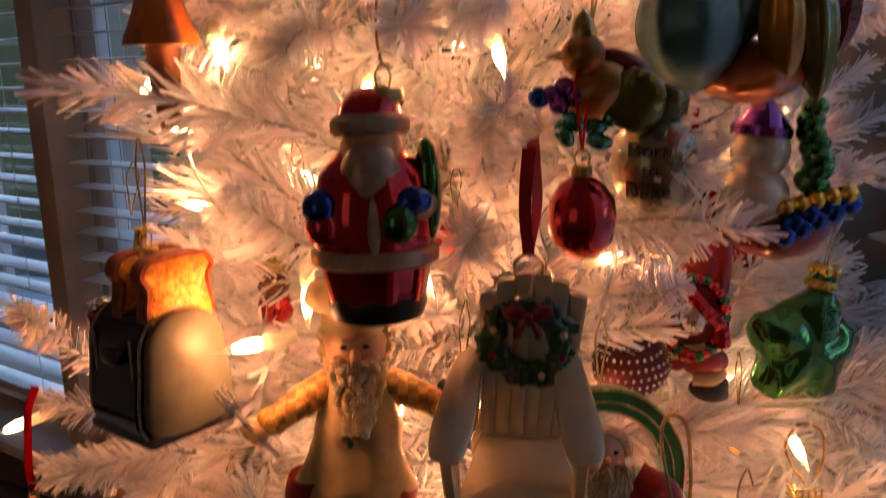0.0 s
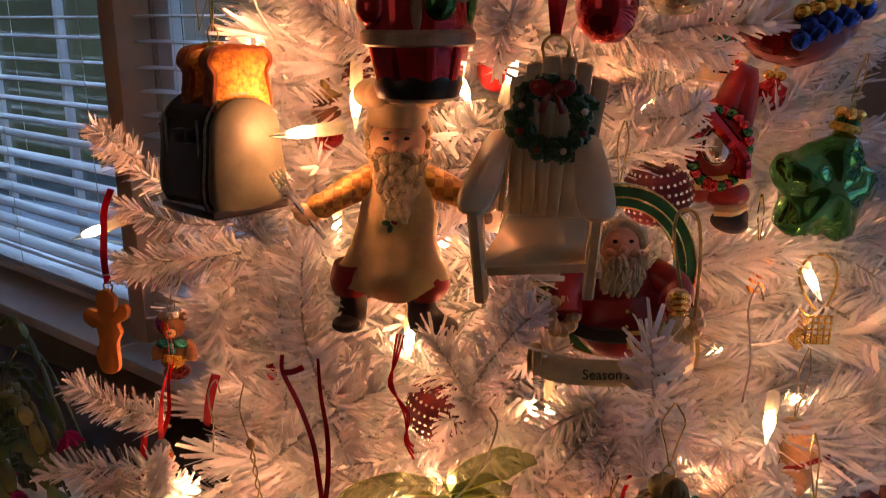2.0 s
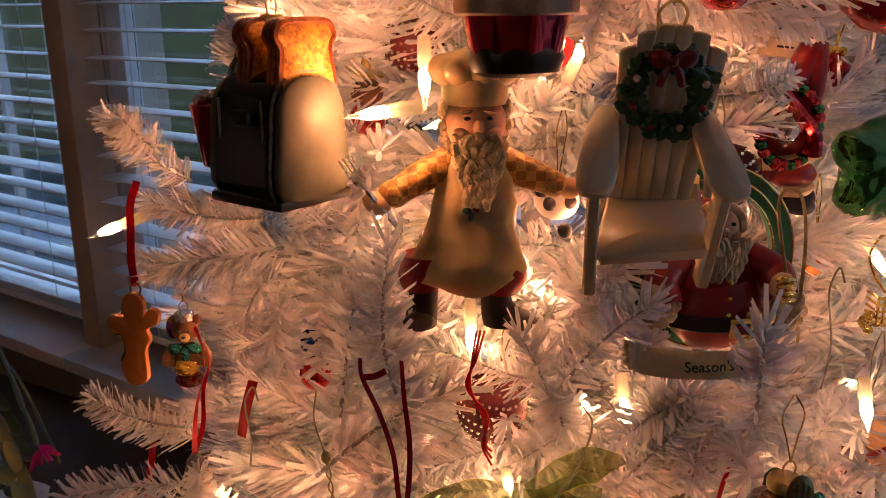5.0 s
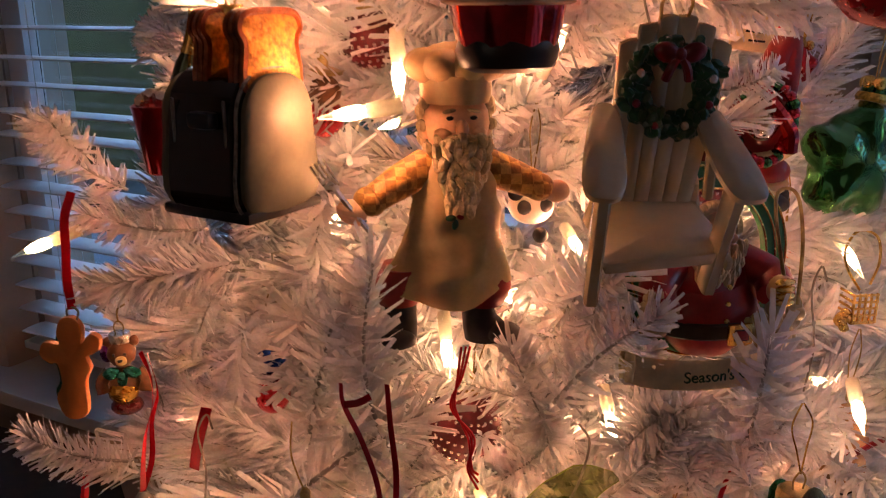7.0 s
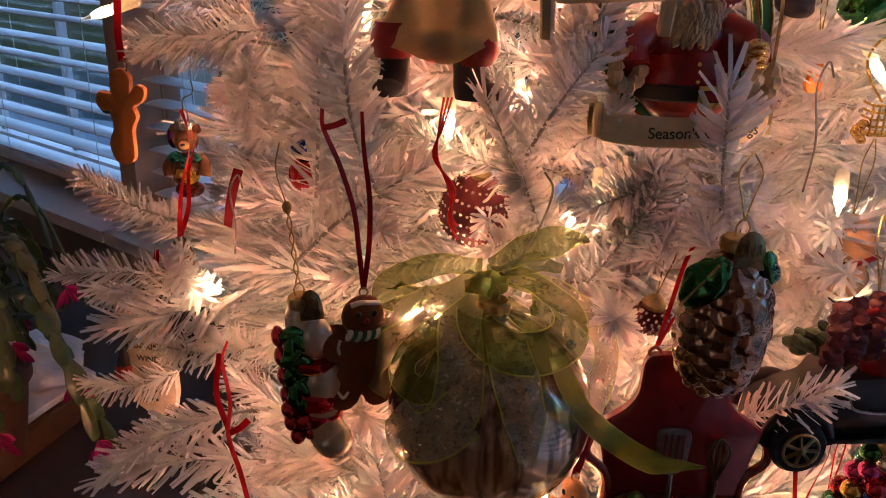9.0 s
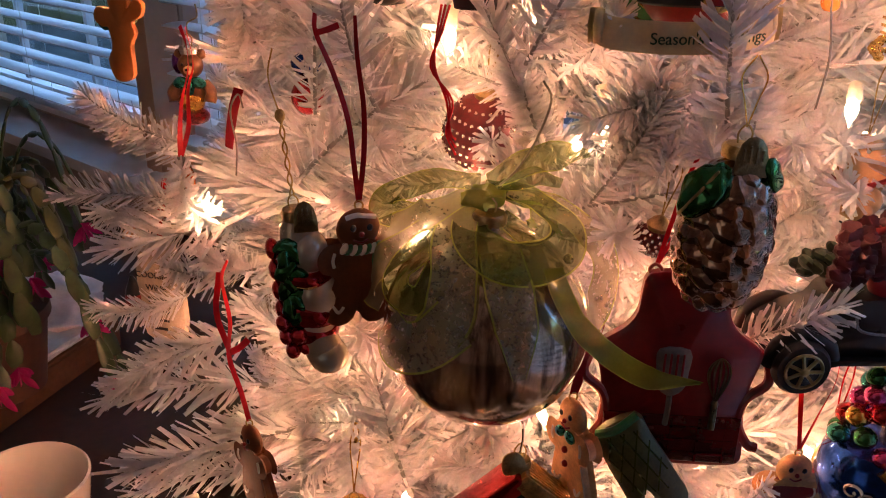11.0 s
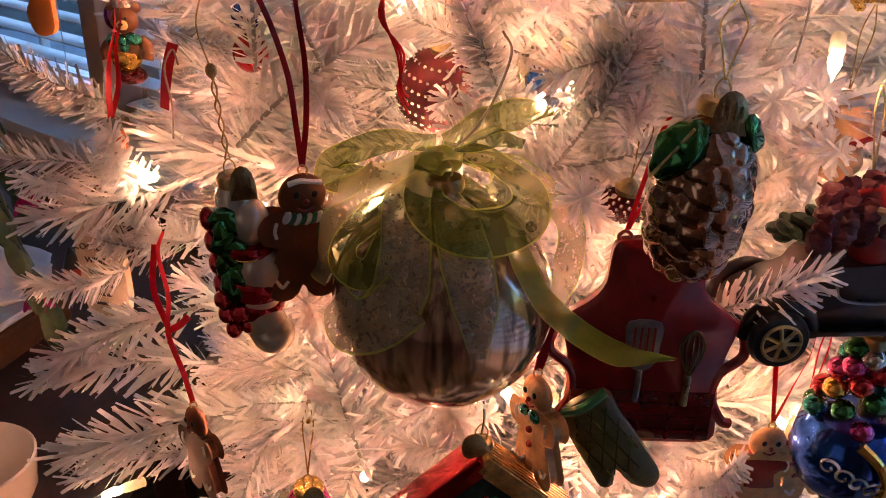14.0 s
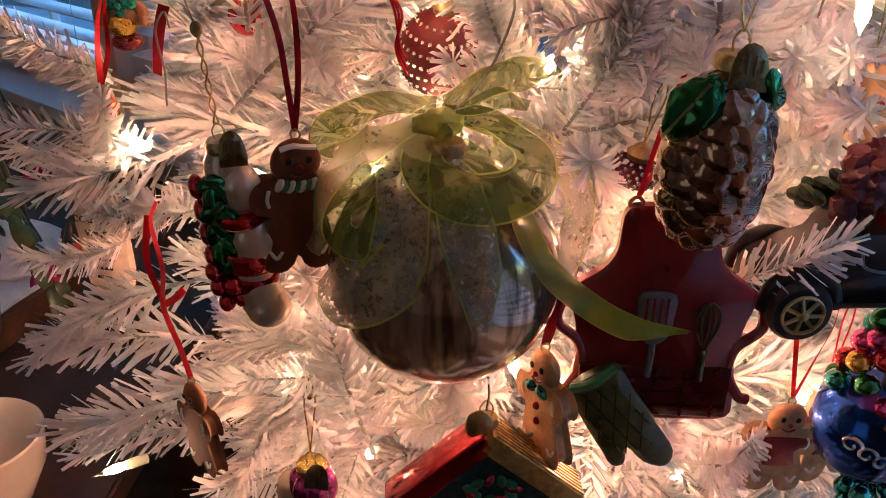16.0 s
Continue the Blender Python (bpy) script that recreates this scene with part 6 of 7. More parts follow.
star("green_star_ornament", "large faceted green blown glass star with a gold crown", at(0.212, 0.490, 1.076, 12, 0, 14), 37, F_GREEN, True, GOLD)
s = star("red_star_ornament", "small red glass star with a gold cap", at(0.176, 0.500, 1.133, -10, 0, 8), 11.5, F_RED, False, GOLD)
bm = B()
for k in (-1, 0, 1):
    ball(bm, (k * 4, 0, 12), 3, u=10, v=8)
part("crown", bm, GOLD, s)

# ---- left side ----
t = hanging("wooden_cutout_ornament", "flat orange wooden gingerbread cutout seen from its back", at(-0.2350, 0.432, 0.9925, -10, 0, 5))
man = rounded([(-5, -28), (2, -29), (7, -24), (6, -8), (9, 0), (7, 6), (13, 10), (14, 17), (9, 19), (5, 14), (5, 22), (0, 27), (-6, 25), (-8, 17), (-7, 12), (-15, 12), (-17, 5), (-12, 1), (-8, 1), (-6, -10), (-9, -18)], 3)
part("cutout", slab(B(), man, 5, bevel=0.8), ORANGE_WOOD, t, "bare orange painted wood")
part("eyelet", tube(B(), [(-2, 0, 25), (-3, 0, 30), (0, 0, 32), (3, 0, 30), (2, 0, 25)], 0.6, n=5), BRASS, t)
part("backing", slab(B(), [(x * 0.8 - 4, z * 0.8 - 3) for x, z in man], 4, bevel=0.8, m=Matrix.Translation((-1, 5, 0))), DARK_GREEN, t, "dark painted front")
strap = strip(B(), [(0, 0, 31), (-1.5, -1, 46), (-3, 2, 62), (-5, 6, 76), (-4, 12, 88)], 4.2, (1, 0.4, 0))
part("ribbon", strap, RIBBON, t, "flat red satin ribbon")

bm = B()
BR = [BEAR, F_TEAL, F_GOLD, MAROON, BLACK, CREAM, F_PURPLE]
ball(bm, (0, 0, 20), (13, 12, 13), 0)
ball(bm, (1, -11, 17), (5.5, 5, 4.6), 5)
ball(bm, (1, -15.6, 18.5), (2, 1.4, 1.5), 4, u=8, v=6)
for sx in (-1, 1):
    ball(bm, (sx * 5, -11.5, 23), 1.5, 4, u=8, v=6)
    ball(bm, (sx * 11, 1, 31), (5, 4, 5), 0)
    ball(bm, (sx * 9, -9, 4), (8, 4, 6), 1, rot=(0, sx * 20, 0))
    tube(bm, [(sx * 12, 0, 2), (sx * 19, -3, -6), (sx * 18, -6, -16)], 6, 0, n=10)
ball(bm, (0, -12, 2), (4, 3.4, 4.4), 1)
ball(bm, (0, -9, -3), (5, 4, 7), 1)
ball(bm, (0, 0, -8), (15, 12, 16), 0)
ball(bm, (-1, -4, -16), (14, 11, 12), 2)
rough_up(bm, 0.9, 5)
ball(bm, (0, 0, -32), (15, 12, 9), 3)
ball(bm, (-13, 4, 22), (7, 6, 12), 6)
bmesh.ops.scale(bm, vec=(0.72,) * 3, verts=bm.verts)
single("bear_figurine", bm, BR, at(-0.2440, 0.552, 0.9350, 4), "brown glass bear with a teal bow and gold trousers", "figurine", G)
t = hanging("figurine_hook", "silver cap and hook above the glass bear", at(-0.2440, 0.552, 0.9570), "hook")
cap(t, 6, 7, SILVER, 9)
part("hook", tube(B(), [(0, 0, 14), (0, 2, 22), (6, 6, 26), (4, 10, 34)], 0.6, n=5), BRASS, t)

t = hanging("thimble_ornament", "small brown acorn ornament on a long red ribbon", at(-0.208, 0.430, 0.903))
part("nut", lathe(B(), [(0.02, -22), (4, -18), (6.5, -8), (7, 4), (5, 12), (2, 16)], 20), STEEL, t, "grey brown glossy body")
part("face", ball(B(), (5, -3, 2), (3.5, 4, 9)), BURNT, t, "orange painted side")
strap = B()
strip(strap, [(0, 0, 16), (2, -2, 32), (5, -2, 50), (10, 0, 68), (9, 4, 82), (4, 10, 92)], 3.4, (1, 0.5, 0), twist=120)
strip(strap, [(0, 0, 16), (6, 2, 34), (8, 2, 56), (12, 4, 72), (8, 8, 92)], 3.0, (1, 0.3, 0), twist=-100)
part("ribbon", strap, RIBBON, t, "long red satin ribbon")

t = hanging("small_ribbon_bow", "short maroon ribbon with white edging on a twig", at(-0.178, 0.446, 0.946), "ribbon")
part("loop", strip(B(), [(4, 0, 12), (1, -2, 2), (-3, 0, -12), (-6, 2, -26)], 6, (1, 0.3, 0.2), twist=40), DARK_RIBBON, t)

t = hanging("recipe_card_ornament", "rolled white card ornament with black lettering and a small red cap", at(-0.292, 0.560, 0.765, -10))
# card colour darkened, for the shade behind the twigs
cd = part("card", slab(B(), rounded([(-16, -44), (18, -46), (20, 10), (14, 40), (-6, 42), (-18, 16)], 3), 14, bevel=4, puff=2), mat("darkened_card", (0.42, 0.36, 0.28), 0.6, var=0.2), t, "ivory card with printed lettering")
for k, w in enumerate(("COOKING", "WINE", "EVEN", "")):
    if w:
        bm = text_bm(w, 7.2, 0.3)
        bmesh.ops.translate(bm, vec=(2, -9.6, 14 - 11 * k), verts=bm.verts)
        part("lettering", bm, BLACK, cd)
bm = B()
for k in range(3):
    box(bm, (2, -9.4, -18 - 8 * k), (22 - 5 * k, 0.6, 2.2))
part("text_bar", bm, BLACK, cd)
part("red_pot", lathe(B(), [(5, -8), (7, -6), (7.5, 6), (7, 8)], 16, m=Matrix.Translation((-22, -6, -14))), RED, t, "small red pot")
part("pot_lid", lathe(B(), [(7, 8), (6, 12), (3, 20), (1, 24)], 16, m=Matrix.Translation((-22, -6, -14))), BLACK, t)
part("baker", ball(B(), (-14, -4, 44), (11, 10, 10)), SKIN, t, "round tan top")
band(t, (4, -6, 30), (10, 8, 92), 4.0, RIBBON, 1.5)

bm = B()
GB = [GINGER, ICING, BLACK, RED]


def ginger_bm(bm, s=1.0, slots=(0, 1, 2, 3), depth=9, scarf=False):
    """A plump baked figure with iced cuffs, about 60 tall."""
    g, ic, bk, rd = slots
    o = rounded([(-5, -28), (-11, -30), (-15, -26), (-12, -12), (-10, -2), (-18, 0), (-20, 6), (-16, 11), (-8, 10), (-7, 12), (7, 12), (8, 10), (16, 11), (20, 6), (18, 0), (10, -2), (12, -12), (15, -26), (11, -30), (5, -28), (0, -16)], 3)
    slab(bm, [(x * s, z * s) for x, z in o], depth * s, g, 3 * s, puff=1.2 * s)
    ball(bm, (0, 0, 20 * s), (12 * s, depth * 0.62 * s, 11 * s), g)
    for sx in (-1, 1):
        ball(bm, (sx * 4.5 * s, -depth * 0.58 * s, 22 * s), (1.7 * s, 1.0 * s, 1.9 * s), bk, u=8, v=6)
        tube(bm, [(sx * 8 * s, -depth * 0.56 * s, -22 * s), (sx * 11 * s, -depth * 0.6 * s, -25 * s), (sx * 14 * s, -depth * 0.5 * s, -21 * s)], 0.9 * s, ic, n=5)
        tube(bm, [(sx * 14 * s, -depth * 0.56 * s, 1 * s), (sx * 15 * s, -depth * 0.6 * s, 5 * s), (sx * 14 * s, -depth * 0.56 * s, 9 * s)], 0.9 * s, ic, n=5)
    ball(bm, (0, -depth * 0.66 * s, 18.5 * s), 1.6 * s, rd, u=8, v=6)
    tube(bm, [(-4 * s, -depth * 0.6 * s, 15.5 * s), (0, -depth * 0.64 * s, 14 * s), (4 * s, -depth * 0.6 * s, 15.5 * s)], 0.6 * s, rd, n=5)
    return bm


def gingerbread(m, s, slots_mat, label, extra=None, rib=None, eyelet=True):
    bm = ginger_bm(B(), s)
    mats = list(slots_mat)
    if extra:
        extra(bm, s, mats)
    ob = single("gingerbread_figurine", bm, mats, m, label, "figurine", G)
    if rib:
        r = hanging("hanging_ribbon", "narrow red satin loop holding a gingerbread figurine", m @ Matrix.Translation((0, 0, 0.031 * s)), "ribbon")
        r.matrix_world = Matrix.Translation(r.matrix_world.translation)
        part("eyelet", tube(B(), [(-1, 0, -2), (-2, 0, 2), (0, 0, 4), (2, 0, 2), (1, 0, -2)], 0.5, n=5), BRASS, r)
        rib(r)
    return ob


def with_scarf(bm, s, mats):
    for k in range(8):
        mats_i = 4 if k % 2 else 1
        ball(bm, ((-9 + 2.6 * k) * s, -4.5 * s, (9.5 + 0.12 * (k - 3.5) ** 2) * s), (1.9 * s, 3 * s, 3.4 * s), mats_i, rot=(0, 30, 0), u=8, v=6)
    ball(bm, (9 * s, -6 * s, 4 * s), (3 * s, 2 * s, 6 * s), 4, u=8, v=6)
    tube(bm, [(-8 * s, -3 * s, 27 * s), (-3 * s, -5 * s, 29 * s), (2 * s, -4 * s, 28 * s), (8 * s, -3 * s, 27 * s)], 1.4 * s, 1, n=6)


def with_bow(bm, s, mats):
    for sx in (-1, 1):
        ball(bm, (sx * 5 * s, -6 * s, 10 * s), (5 * s, 2.4 * s, 3.6 * s), 4, rot=(0, sx * 20, 0), u=10, v=8)
    for z in (0, -9):
        ball(bm, (0, -6 * s, z * s), 2.2 * s, 3, u=8, v=6)


def with_shirt(bm, s, mats):
    o = rounded([(-11, -14), (11, -14), (10, -2), (17, 1), (17, 10), (-17, 10), (-17, 1), (-10, -2)], 3)
    slab(bm, [(x * s, z * s) for x, z in o], 11.5 * s, 4, 3 * s)


def rib_scarf(r):
    strap = B()
    strip(strap, [(0, 0, 3), (-2, 1, 22), (-4, 0, 44), (-10, -1, 66), (-17, -2, 84), (-18, 2, 92)], 2.6, (1, 0.3, 0), twist=40)
    strip(strap, [(0, 0, 3), (3, 0, 26), (4, -2, 50), (2, -4, 74), (1, -2, 92)], 2.6, (1, 0.3, 0), twist=-60)
    strip(strap, [(-17, -2, 84), (-11, -5, 86), (-6, -4, 88)], 3, (0, 0.4, 1))
    part("ribbon", strap, DARK_RIBBON, r)


gingerbread(at(-0.0835, 0.335, 0.897, 30, 0, 4), 0.95, [GINGER, ICING, BLACK, RED, GREEN], "brown gingerbread figurine with a striped scarf", with_scarf, rib_scarf)
gingerbread(at(0.031, 0.328, 0.800, -60, 0, -8), 0.9, [GINGER_PALE, ICING, BLACK, RED, F_TEAL], "pale cookie figurine with a green bow tie", with_bow, lambda r: band(r, (0, 0, 3), (10, 0, 44), 4.5, DARK_RIBBON, 2.5))


def rib_long(r):
    strap = B()
    strip(strap, [(0, 0, 3), (-3, -1, 24), (-8, -2, 50), (-6, 0, 72), (-10, 4, 96), (-8, 10, 106)], 3.0, (1, 0.4, 0), twist=60)
    strip(strap, [(-7, -2, 52), (0, -4, 57), (5, -3, 62)], 4, (0, 0.3, 1))
    strip(strap, [(-8, -1, 54), (-14, 1, 76), (-12, 6, 100)], 3.4, (1, 0.4, 0))
    part("ribbon", strap, RIBBON, r)


gingerbread(at(-0.159, 0.375, 0.738, -44, 0, -8), 0.88, [GINGER, ICING, BLACK, RED], "dark gingerbread figurine turned aside on a red ribbon", None, rib_long)
gingerbread(at(0.168, 0.388, 0.733, 6, 0, 4), 0.92, [GINGER_PALE, ICING, BLACK, RED, RED], "gingerbread figurine in a red shirt holding a white stick", with_shirt, lambda r: band(r, (0, 0, 3), (4, 0, 66), 2.6, RIBBON, 9))
gingerbread(at(0.196, 0.400, 0.735, 16, 0, -10), 0.98, [GINGER_PALE, ICING, BLACK, RED, RED], "second gingerbread figurine in a red shirt behind the first", with_shirt, lambda r: cord(r, (0, 0, 2), (6, 6, 60), RIBBON, 0.5))

# candy boot of striped glass
t = hanging("candy_boot_ornament", "striped glass boot ornament with candy and green holly", at(-0.109, 0.331, 0.887, 20, 0, -5) @ Matrix.Diagonal((0.8, 0.88, 0.93, 1)))
bm = B()
lathe(bm, [(8, 38), (11, 34), (12, 22), (12, 8), (12, -10), (13, -22)], 28, 0, Matrix.Diagonal((1, 0.85, 1, 1)))
ball(bm, (5, -4, 20), (12, 11, 12), 0)
ball(bm, (6, -5, -6), (14, 12, 13), 0)
tube(bm, [(0, 0, -16), (2, -3, -30), (6, -8, -42)], 14, 0, n=20, taper=0.85)
ball(bm, (7, -9, -42), (13, 13, 10), 0)
part("boot", bm, PEARL, t, "pearl white glass boot")
for z, r, s in ((8, 16.5, 3), (-14, 17, 5), (-26, 16, 4)):
    part("stripe", lathe(B(), [(r, -s), (r + 0.9, -s * 0.6), (r + 0.9, s * 0.6), (r, s)], 28, m=pose(0.5, -1, z, 8, 12, 0) @ Matrix.Diagonal((1, 0.87, 1, 1))), F_RED, t, "shiny red stripe")
for k in range(12):
    bm = ball(B(), (-9 + 4 * math.sin(k * 1.9), -10 + 1.5 * math.cos(k), 26 - 4.0 * k), (8, 4, 4.5), rot=(0, k * 50, 0), u=12, v=8)
    part("holly_leaf", rough_up(bm, 1.3, 5), F_GREEN, t, "shiny green holly leaf")
for k in range(9):
    bm = ball(B(), (-12 + 6 * math.sin(k * 2.3), -11 + 1.5 * math.cos(k), -16 - 3 * k + (k % 3) * 3), 4.8, u=10, v=8)
    part("candy", bm, F_RED, t, "shiny red candy")
for k in range(5):
    part("candy", ball(B(), (-17, -3, 24 - 12 * k), (4.4, 6, 6)), F_RED, t)
part("gold_line", tube(B(), [(-12, -9, 5), (2, -15, 3), (13, -9, 6)], 0.9, n=5), GOLD, t)
cap(t, 43, 8, BRASS, 8, tag=True)
tw = B()
for sg in (0, math.pi):
    tube(tw, [(1.3 * math.cos(k * 0.9 + sg), 1.3 * math.sin(k * 0.9 + sg), 51 + 2.4 * k) for k in range(18)], 0.55, n=5, steps=2)
ball(tw, (0, 0, 93), (3, 2.4, 3.6), u=8, v=6)
tube(tw, [(0, 0, 94), (-3, 4, 112), (2, 12, 124)], 0.5, n=5)
part("cord", tw, BRASS, t, "twisted gold thread")

# ---- right side and below ----
t = hanging("basket_ornament", "tiny gold wire basket on a gold cord", at(0.199, 0.446, 1.000))
for k in range(5):
    part("basket_wire", box(B(), (0, -7, -8 + 4 * k), (16, 1.2, 1.4), bevel=0.3), GOLD, t)
    part("basket_wire", box(B(), (-7, 0, -8 + 4 * k), (1.2, 14, 1.4), bevel=0.3), GOLD, t)
    part("wire_post", box(B(), (-7 + 3.5 * k, -7, 0), (1.2, 1.4, 18), bevel=0.3), GOLD, t)
part("base", box(B(), (0, 0, -9), (15, 14, 1.4), bevel=0.3), GOLD, t)
bm = B()
for k in range(7):
    ball(bm, (-12 + 2 * math.cos(k), -5, -12 + 1.6 * k), (3, 3, 2.4), u=8, v=6)
part("charm", bm, GOLD, t)
tw = tube(B(), [(0, 0, 9), (-9, 0, 22), (-12, 0, 34), (-4, 2, 44), (8, 2, 40), (10, 0, 26), (6, 0, 12)], 0.8, n=6)
part("cord", tw, GOLD, t, "twisted gold cord")

t = hanging("glazed_dog_ornament", "orange glazed puppy ornament with a red collar", at(0.186, 0.425, 0.925, -20))
bm = ball(B(), (0, 0, 4), (15, 12, 20))
ball(bm, (0, -6, -12), (14, 11, 11))
ball(bm, (2, -14, -16), (8, 6, 6))
part("body", bm, mat("golden_tan_glaze", (0.60, 0.38, 0.20), 0.4, 0.1, 0.2, 70, coat=0.4), t, "golden tan glazed body")
part("collar", tube(B(), [(-14, -6, 0), (0, -15, -2), (14, -6, 1), (22, -4, 5)], 1.6, n=6), RED, t, "thin red collar")
bm = B()
for x in (-5, 4):
    ball(bm, (x, -16, -13), 1.5, u=8, v=6)
tube(bm, [(-6, -18, -22), (0, -20, -24), (8, -18, -21)], 0.6, n=5)
part("face_paint", bm, BLACK, t)
cord(t, (0, 0, 22), (4, 8, 66), BRASS, 0.4)

t = hanging("blue_vessel_ornament", "shiny blue glass vessel ornament heaped with bright fruit", at(0.199, 0.360, 0.786, -10))
part("bowl", lathe(B(), [(0.02, -46), (12, -44), (24, -32), (29, -16), (27, -2), (20, 6)], 36), F_BLUE, t, "shiny cobalt blue glass bowl")
for k in range(5):
    sp = []
    for i in range(12):
        a = i * 0.62
        q = 5.2 * (1 - i / 13)
        sp.append((-12 + 7 * k - 2 + q * math.cos(a), 0, -10 - 5 * k * 0.6 + q * math.sin(a)))
    sp = [(x, -math.sqrt(max(1, (29.5 - 0.010 * (z + 12) ** 2) ** 2 - x * x)) - 0.3, z) for x, y, z in sp]
    part("swirl", tube(B(), sp, 0.9, n=5, steps=2), SILVER, t, "white swirl line")
fruit = [F_RED, F_GREEN, F_PINK, F_GOLD, F_TEAL, F_SILVER, F_RED, F_GREEN, F_PINK]
for k in range(26):
    a = k * 2.4
    q = 22 * (1 - k / 34)
    part("fruit", ball(B(), (q * math.cos(a) - 2, q * math.sin(a) * 0.8, 4 + k * 1.75), (6.5, 6.2, 6), u=12, v=8), fruit[k % 9], t)
part("handle", tube(B(), [(-2, -27, 6), (8, -31, -2), (13, -30, -16), (8, -30, -26)], 3, n=8, taper=0.6), F_GOLD, t, "curved gold spout")
for k in range(9):
    a = k * 0.7
    part("foot_bead", ball(B(), (10 * math.cos(a) + 6, 10 * math.sin(a) - 4, -52 - (k % 3) * 5), 6, u=10, v=8), F_TEAL, t, "teal glass foot bead")
cap(t, 54, 6, BRASS, 8)
cord(t, (0, 0, 61), (0, 8, 92), BRASS, 0.5)

t = hanging("cottage_ornament", "glass cottage ornament with a red and gold gabled roof", at(0.0029, 0.318, 0.7472, 8))
wall = [(-36, -34), (36, -34), (36, 6), (0, 38), (-36, 6)]
part("gable", slab(B(), wall, 12, bevel=1.5), mat("dark_teal_glitter", (0.03, 0.07, 0.06), 0.35, 0.4, 0.4, 300, 0.5, 0.6), t, "dark teal glittered gable wall")
for sx, ma, la in ((-1, F_RED, "ruby red roof slope"), (1, mat("gold_ribbed_roof", (0.72, 0.50, 0.18), 0.35, 0.9, 0.3, 200, 0.6), "ribbed gold roof slope")):
    rf = part("roof_slope", box(B(), (sx * 22, -1, 23), (62, 19, 11), rot=(0, sx * 41.5, 0), bevel=1.6), ma, t, la)
    for k in range(7):
        part("rib", box(B(), (sx * 22 + sx * 3.9, -9 + 2.6 * k, 27.4), (58, 1.1, 1.2), rot=(0, sx * 41.5, 0)), ma, rf) if sx > 0 else None
bm = B()
for k in range(11):
    a = k * 0.57
    part("holly_leaf", ball(B(), (3 + 11 * math.cos(a), -7.5, 12 + 6 * math.sin(a)), (4, 1.6, 2.4), rot=(0, k * 40, 0), u=8, v=6), GREEN if k % 3 else F_RED, t)
part("door", slab(B(), rounded([(-9, -34), (9, -34), (9, -10), (0, -3), (-9, -10)], 3), 4, bevel=1, m=Matrix.Translation((0, -6, 0))), F_RED, t, "red arched door")
cap(t, 50, 6, BRASS, 10)
part("hang_tag", slab(B(), rounded([(-5, -6), (5, -6), (6, 0), (3, 5), (-3, 5), (-6, 0)], 3), 1, bevel=0.3, m=pose(-5, -9, 55, -12, -14, 10)), BRASS, t, "dull gold maker's tag")
part("wire", tube(B(), [(0, 0, 54), (1, 0, 66), (-1, 4, 84)], 0.6, n=5), SILVER, t)

t = hanging("pink_glass_ornament", "small pink and red glass ornament with a gold cap", at(-0.099, 0.382, 0.692))
bm = B()
for k in range(6):
    a = k * 1.05
    part("lobe", ball(B(), (8 * math.cos(a), 8 * math.sin(a), -2), (7, 7, 14)), F_PINK, t, "pink glass lobe")
part("side", ball(B(), (-14, 2, -8), (9, 8, 15)), PEARL, t)
cap(t, 16, 9, GOLD, 8, tag=True)
cord(t, (0, 0, 24), (2, 4, 74), GOLD, 0.5, sway=3, knot=0.75)


def beaded(m, r, squash, label, cap_z=True):
    """A red thread ball with rows of small silver beads."""
    t = hanging("beaded_ball_ornament", label, m)
    part("ball", ball(B(), (0, 0, 0), (r, r, r * squash), u=28, v=20), mat("crimson_satin_thread", (0.10, 0.002, 0.006), 0.55, 0, 0.25, 300, 0.5), t, "crimson satin ball")
    for k in range(7):
        f = -0.78 + 0.26 * k
        q = r * (1 - f * f) ** 0.5 + 0.5
        n = max(8, int(q * 1.5))
        bm = B()
        for i in range(n):
            a = 2 * math.pi * i / n
            ball(bm, (q * math.cos(a), q * math.sin(a), f * r * squash), 1.15, u=6, v=4)
        part("bead_string", bm, SILVER, t, "string of silver beads")
    part("top", lathe(B(), [(6, 0), (7, 3), (4, 7), (1, 9)], 16, m=Matrix.Translation((0, 0, r * squash - 1))), BRASS, t)
    cord(t, (0, 0, r * squash + 7), (2, 6, r * squash + 40), BRASS, 0.45)
    return t


beaded(at(-0.030, 0.462, 0.932, 0, 12, 8), 22, 1.12, "crimson satin ball ornament ringed with silver beads")
beaded(at(-0.076, 0.490, 1.152, 0, 10, -12), 18, 0.95, "crimson beaded ball ornament deep among the branches")
beaded(at(0.073, 0.402, 0.890, 0, 6, 10), 13, 0.6, "small flat crimson ornament with a beaded edge")
beaded(at(0.104, 0.470, 1.075, 0, 6, -6), 22, 0.9, "crimson beaded ball ornament behind the green hoop")
beaded(at(-0.020, 0.400, 0.790, 0, 6, -20), 16, 0.8, "crimson beaded ball ornament under the large glass ball")

bm = B()
ball(bm, (0, 0, 6), (10, 10, 10), 0)
ball(bm, (0, 2, -10), (11, 10, 11), 1)
lathe(bm, [(11, 0), (11.5, 2), (3, 5), (3, 12)], 16, 2, Matrix.Translation((0, 0, 14)))
rough_up(bm, 0.8, 6)
single("owl_figurine", bm, [BEAR, F_RED, BRASS], at(-0.104, 0.490, 1.118), "small brown and red glass bird deep in the tree", "figurine", G)
t = hanging("blue_bead_ornament", "small blue and red glass bead ornament", at(-0.142, 0.486, 0.955))
part("bead", ball(B(), (0, 0, 12), (10, 9, 9)), F_BLUE, t, "cobalt blue bead")
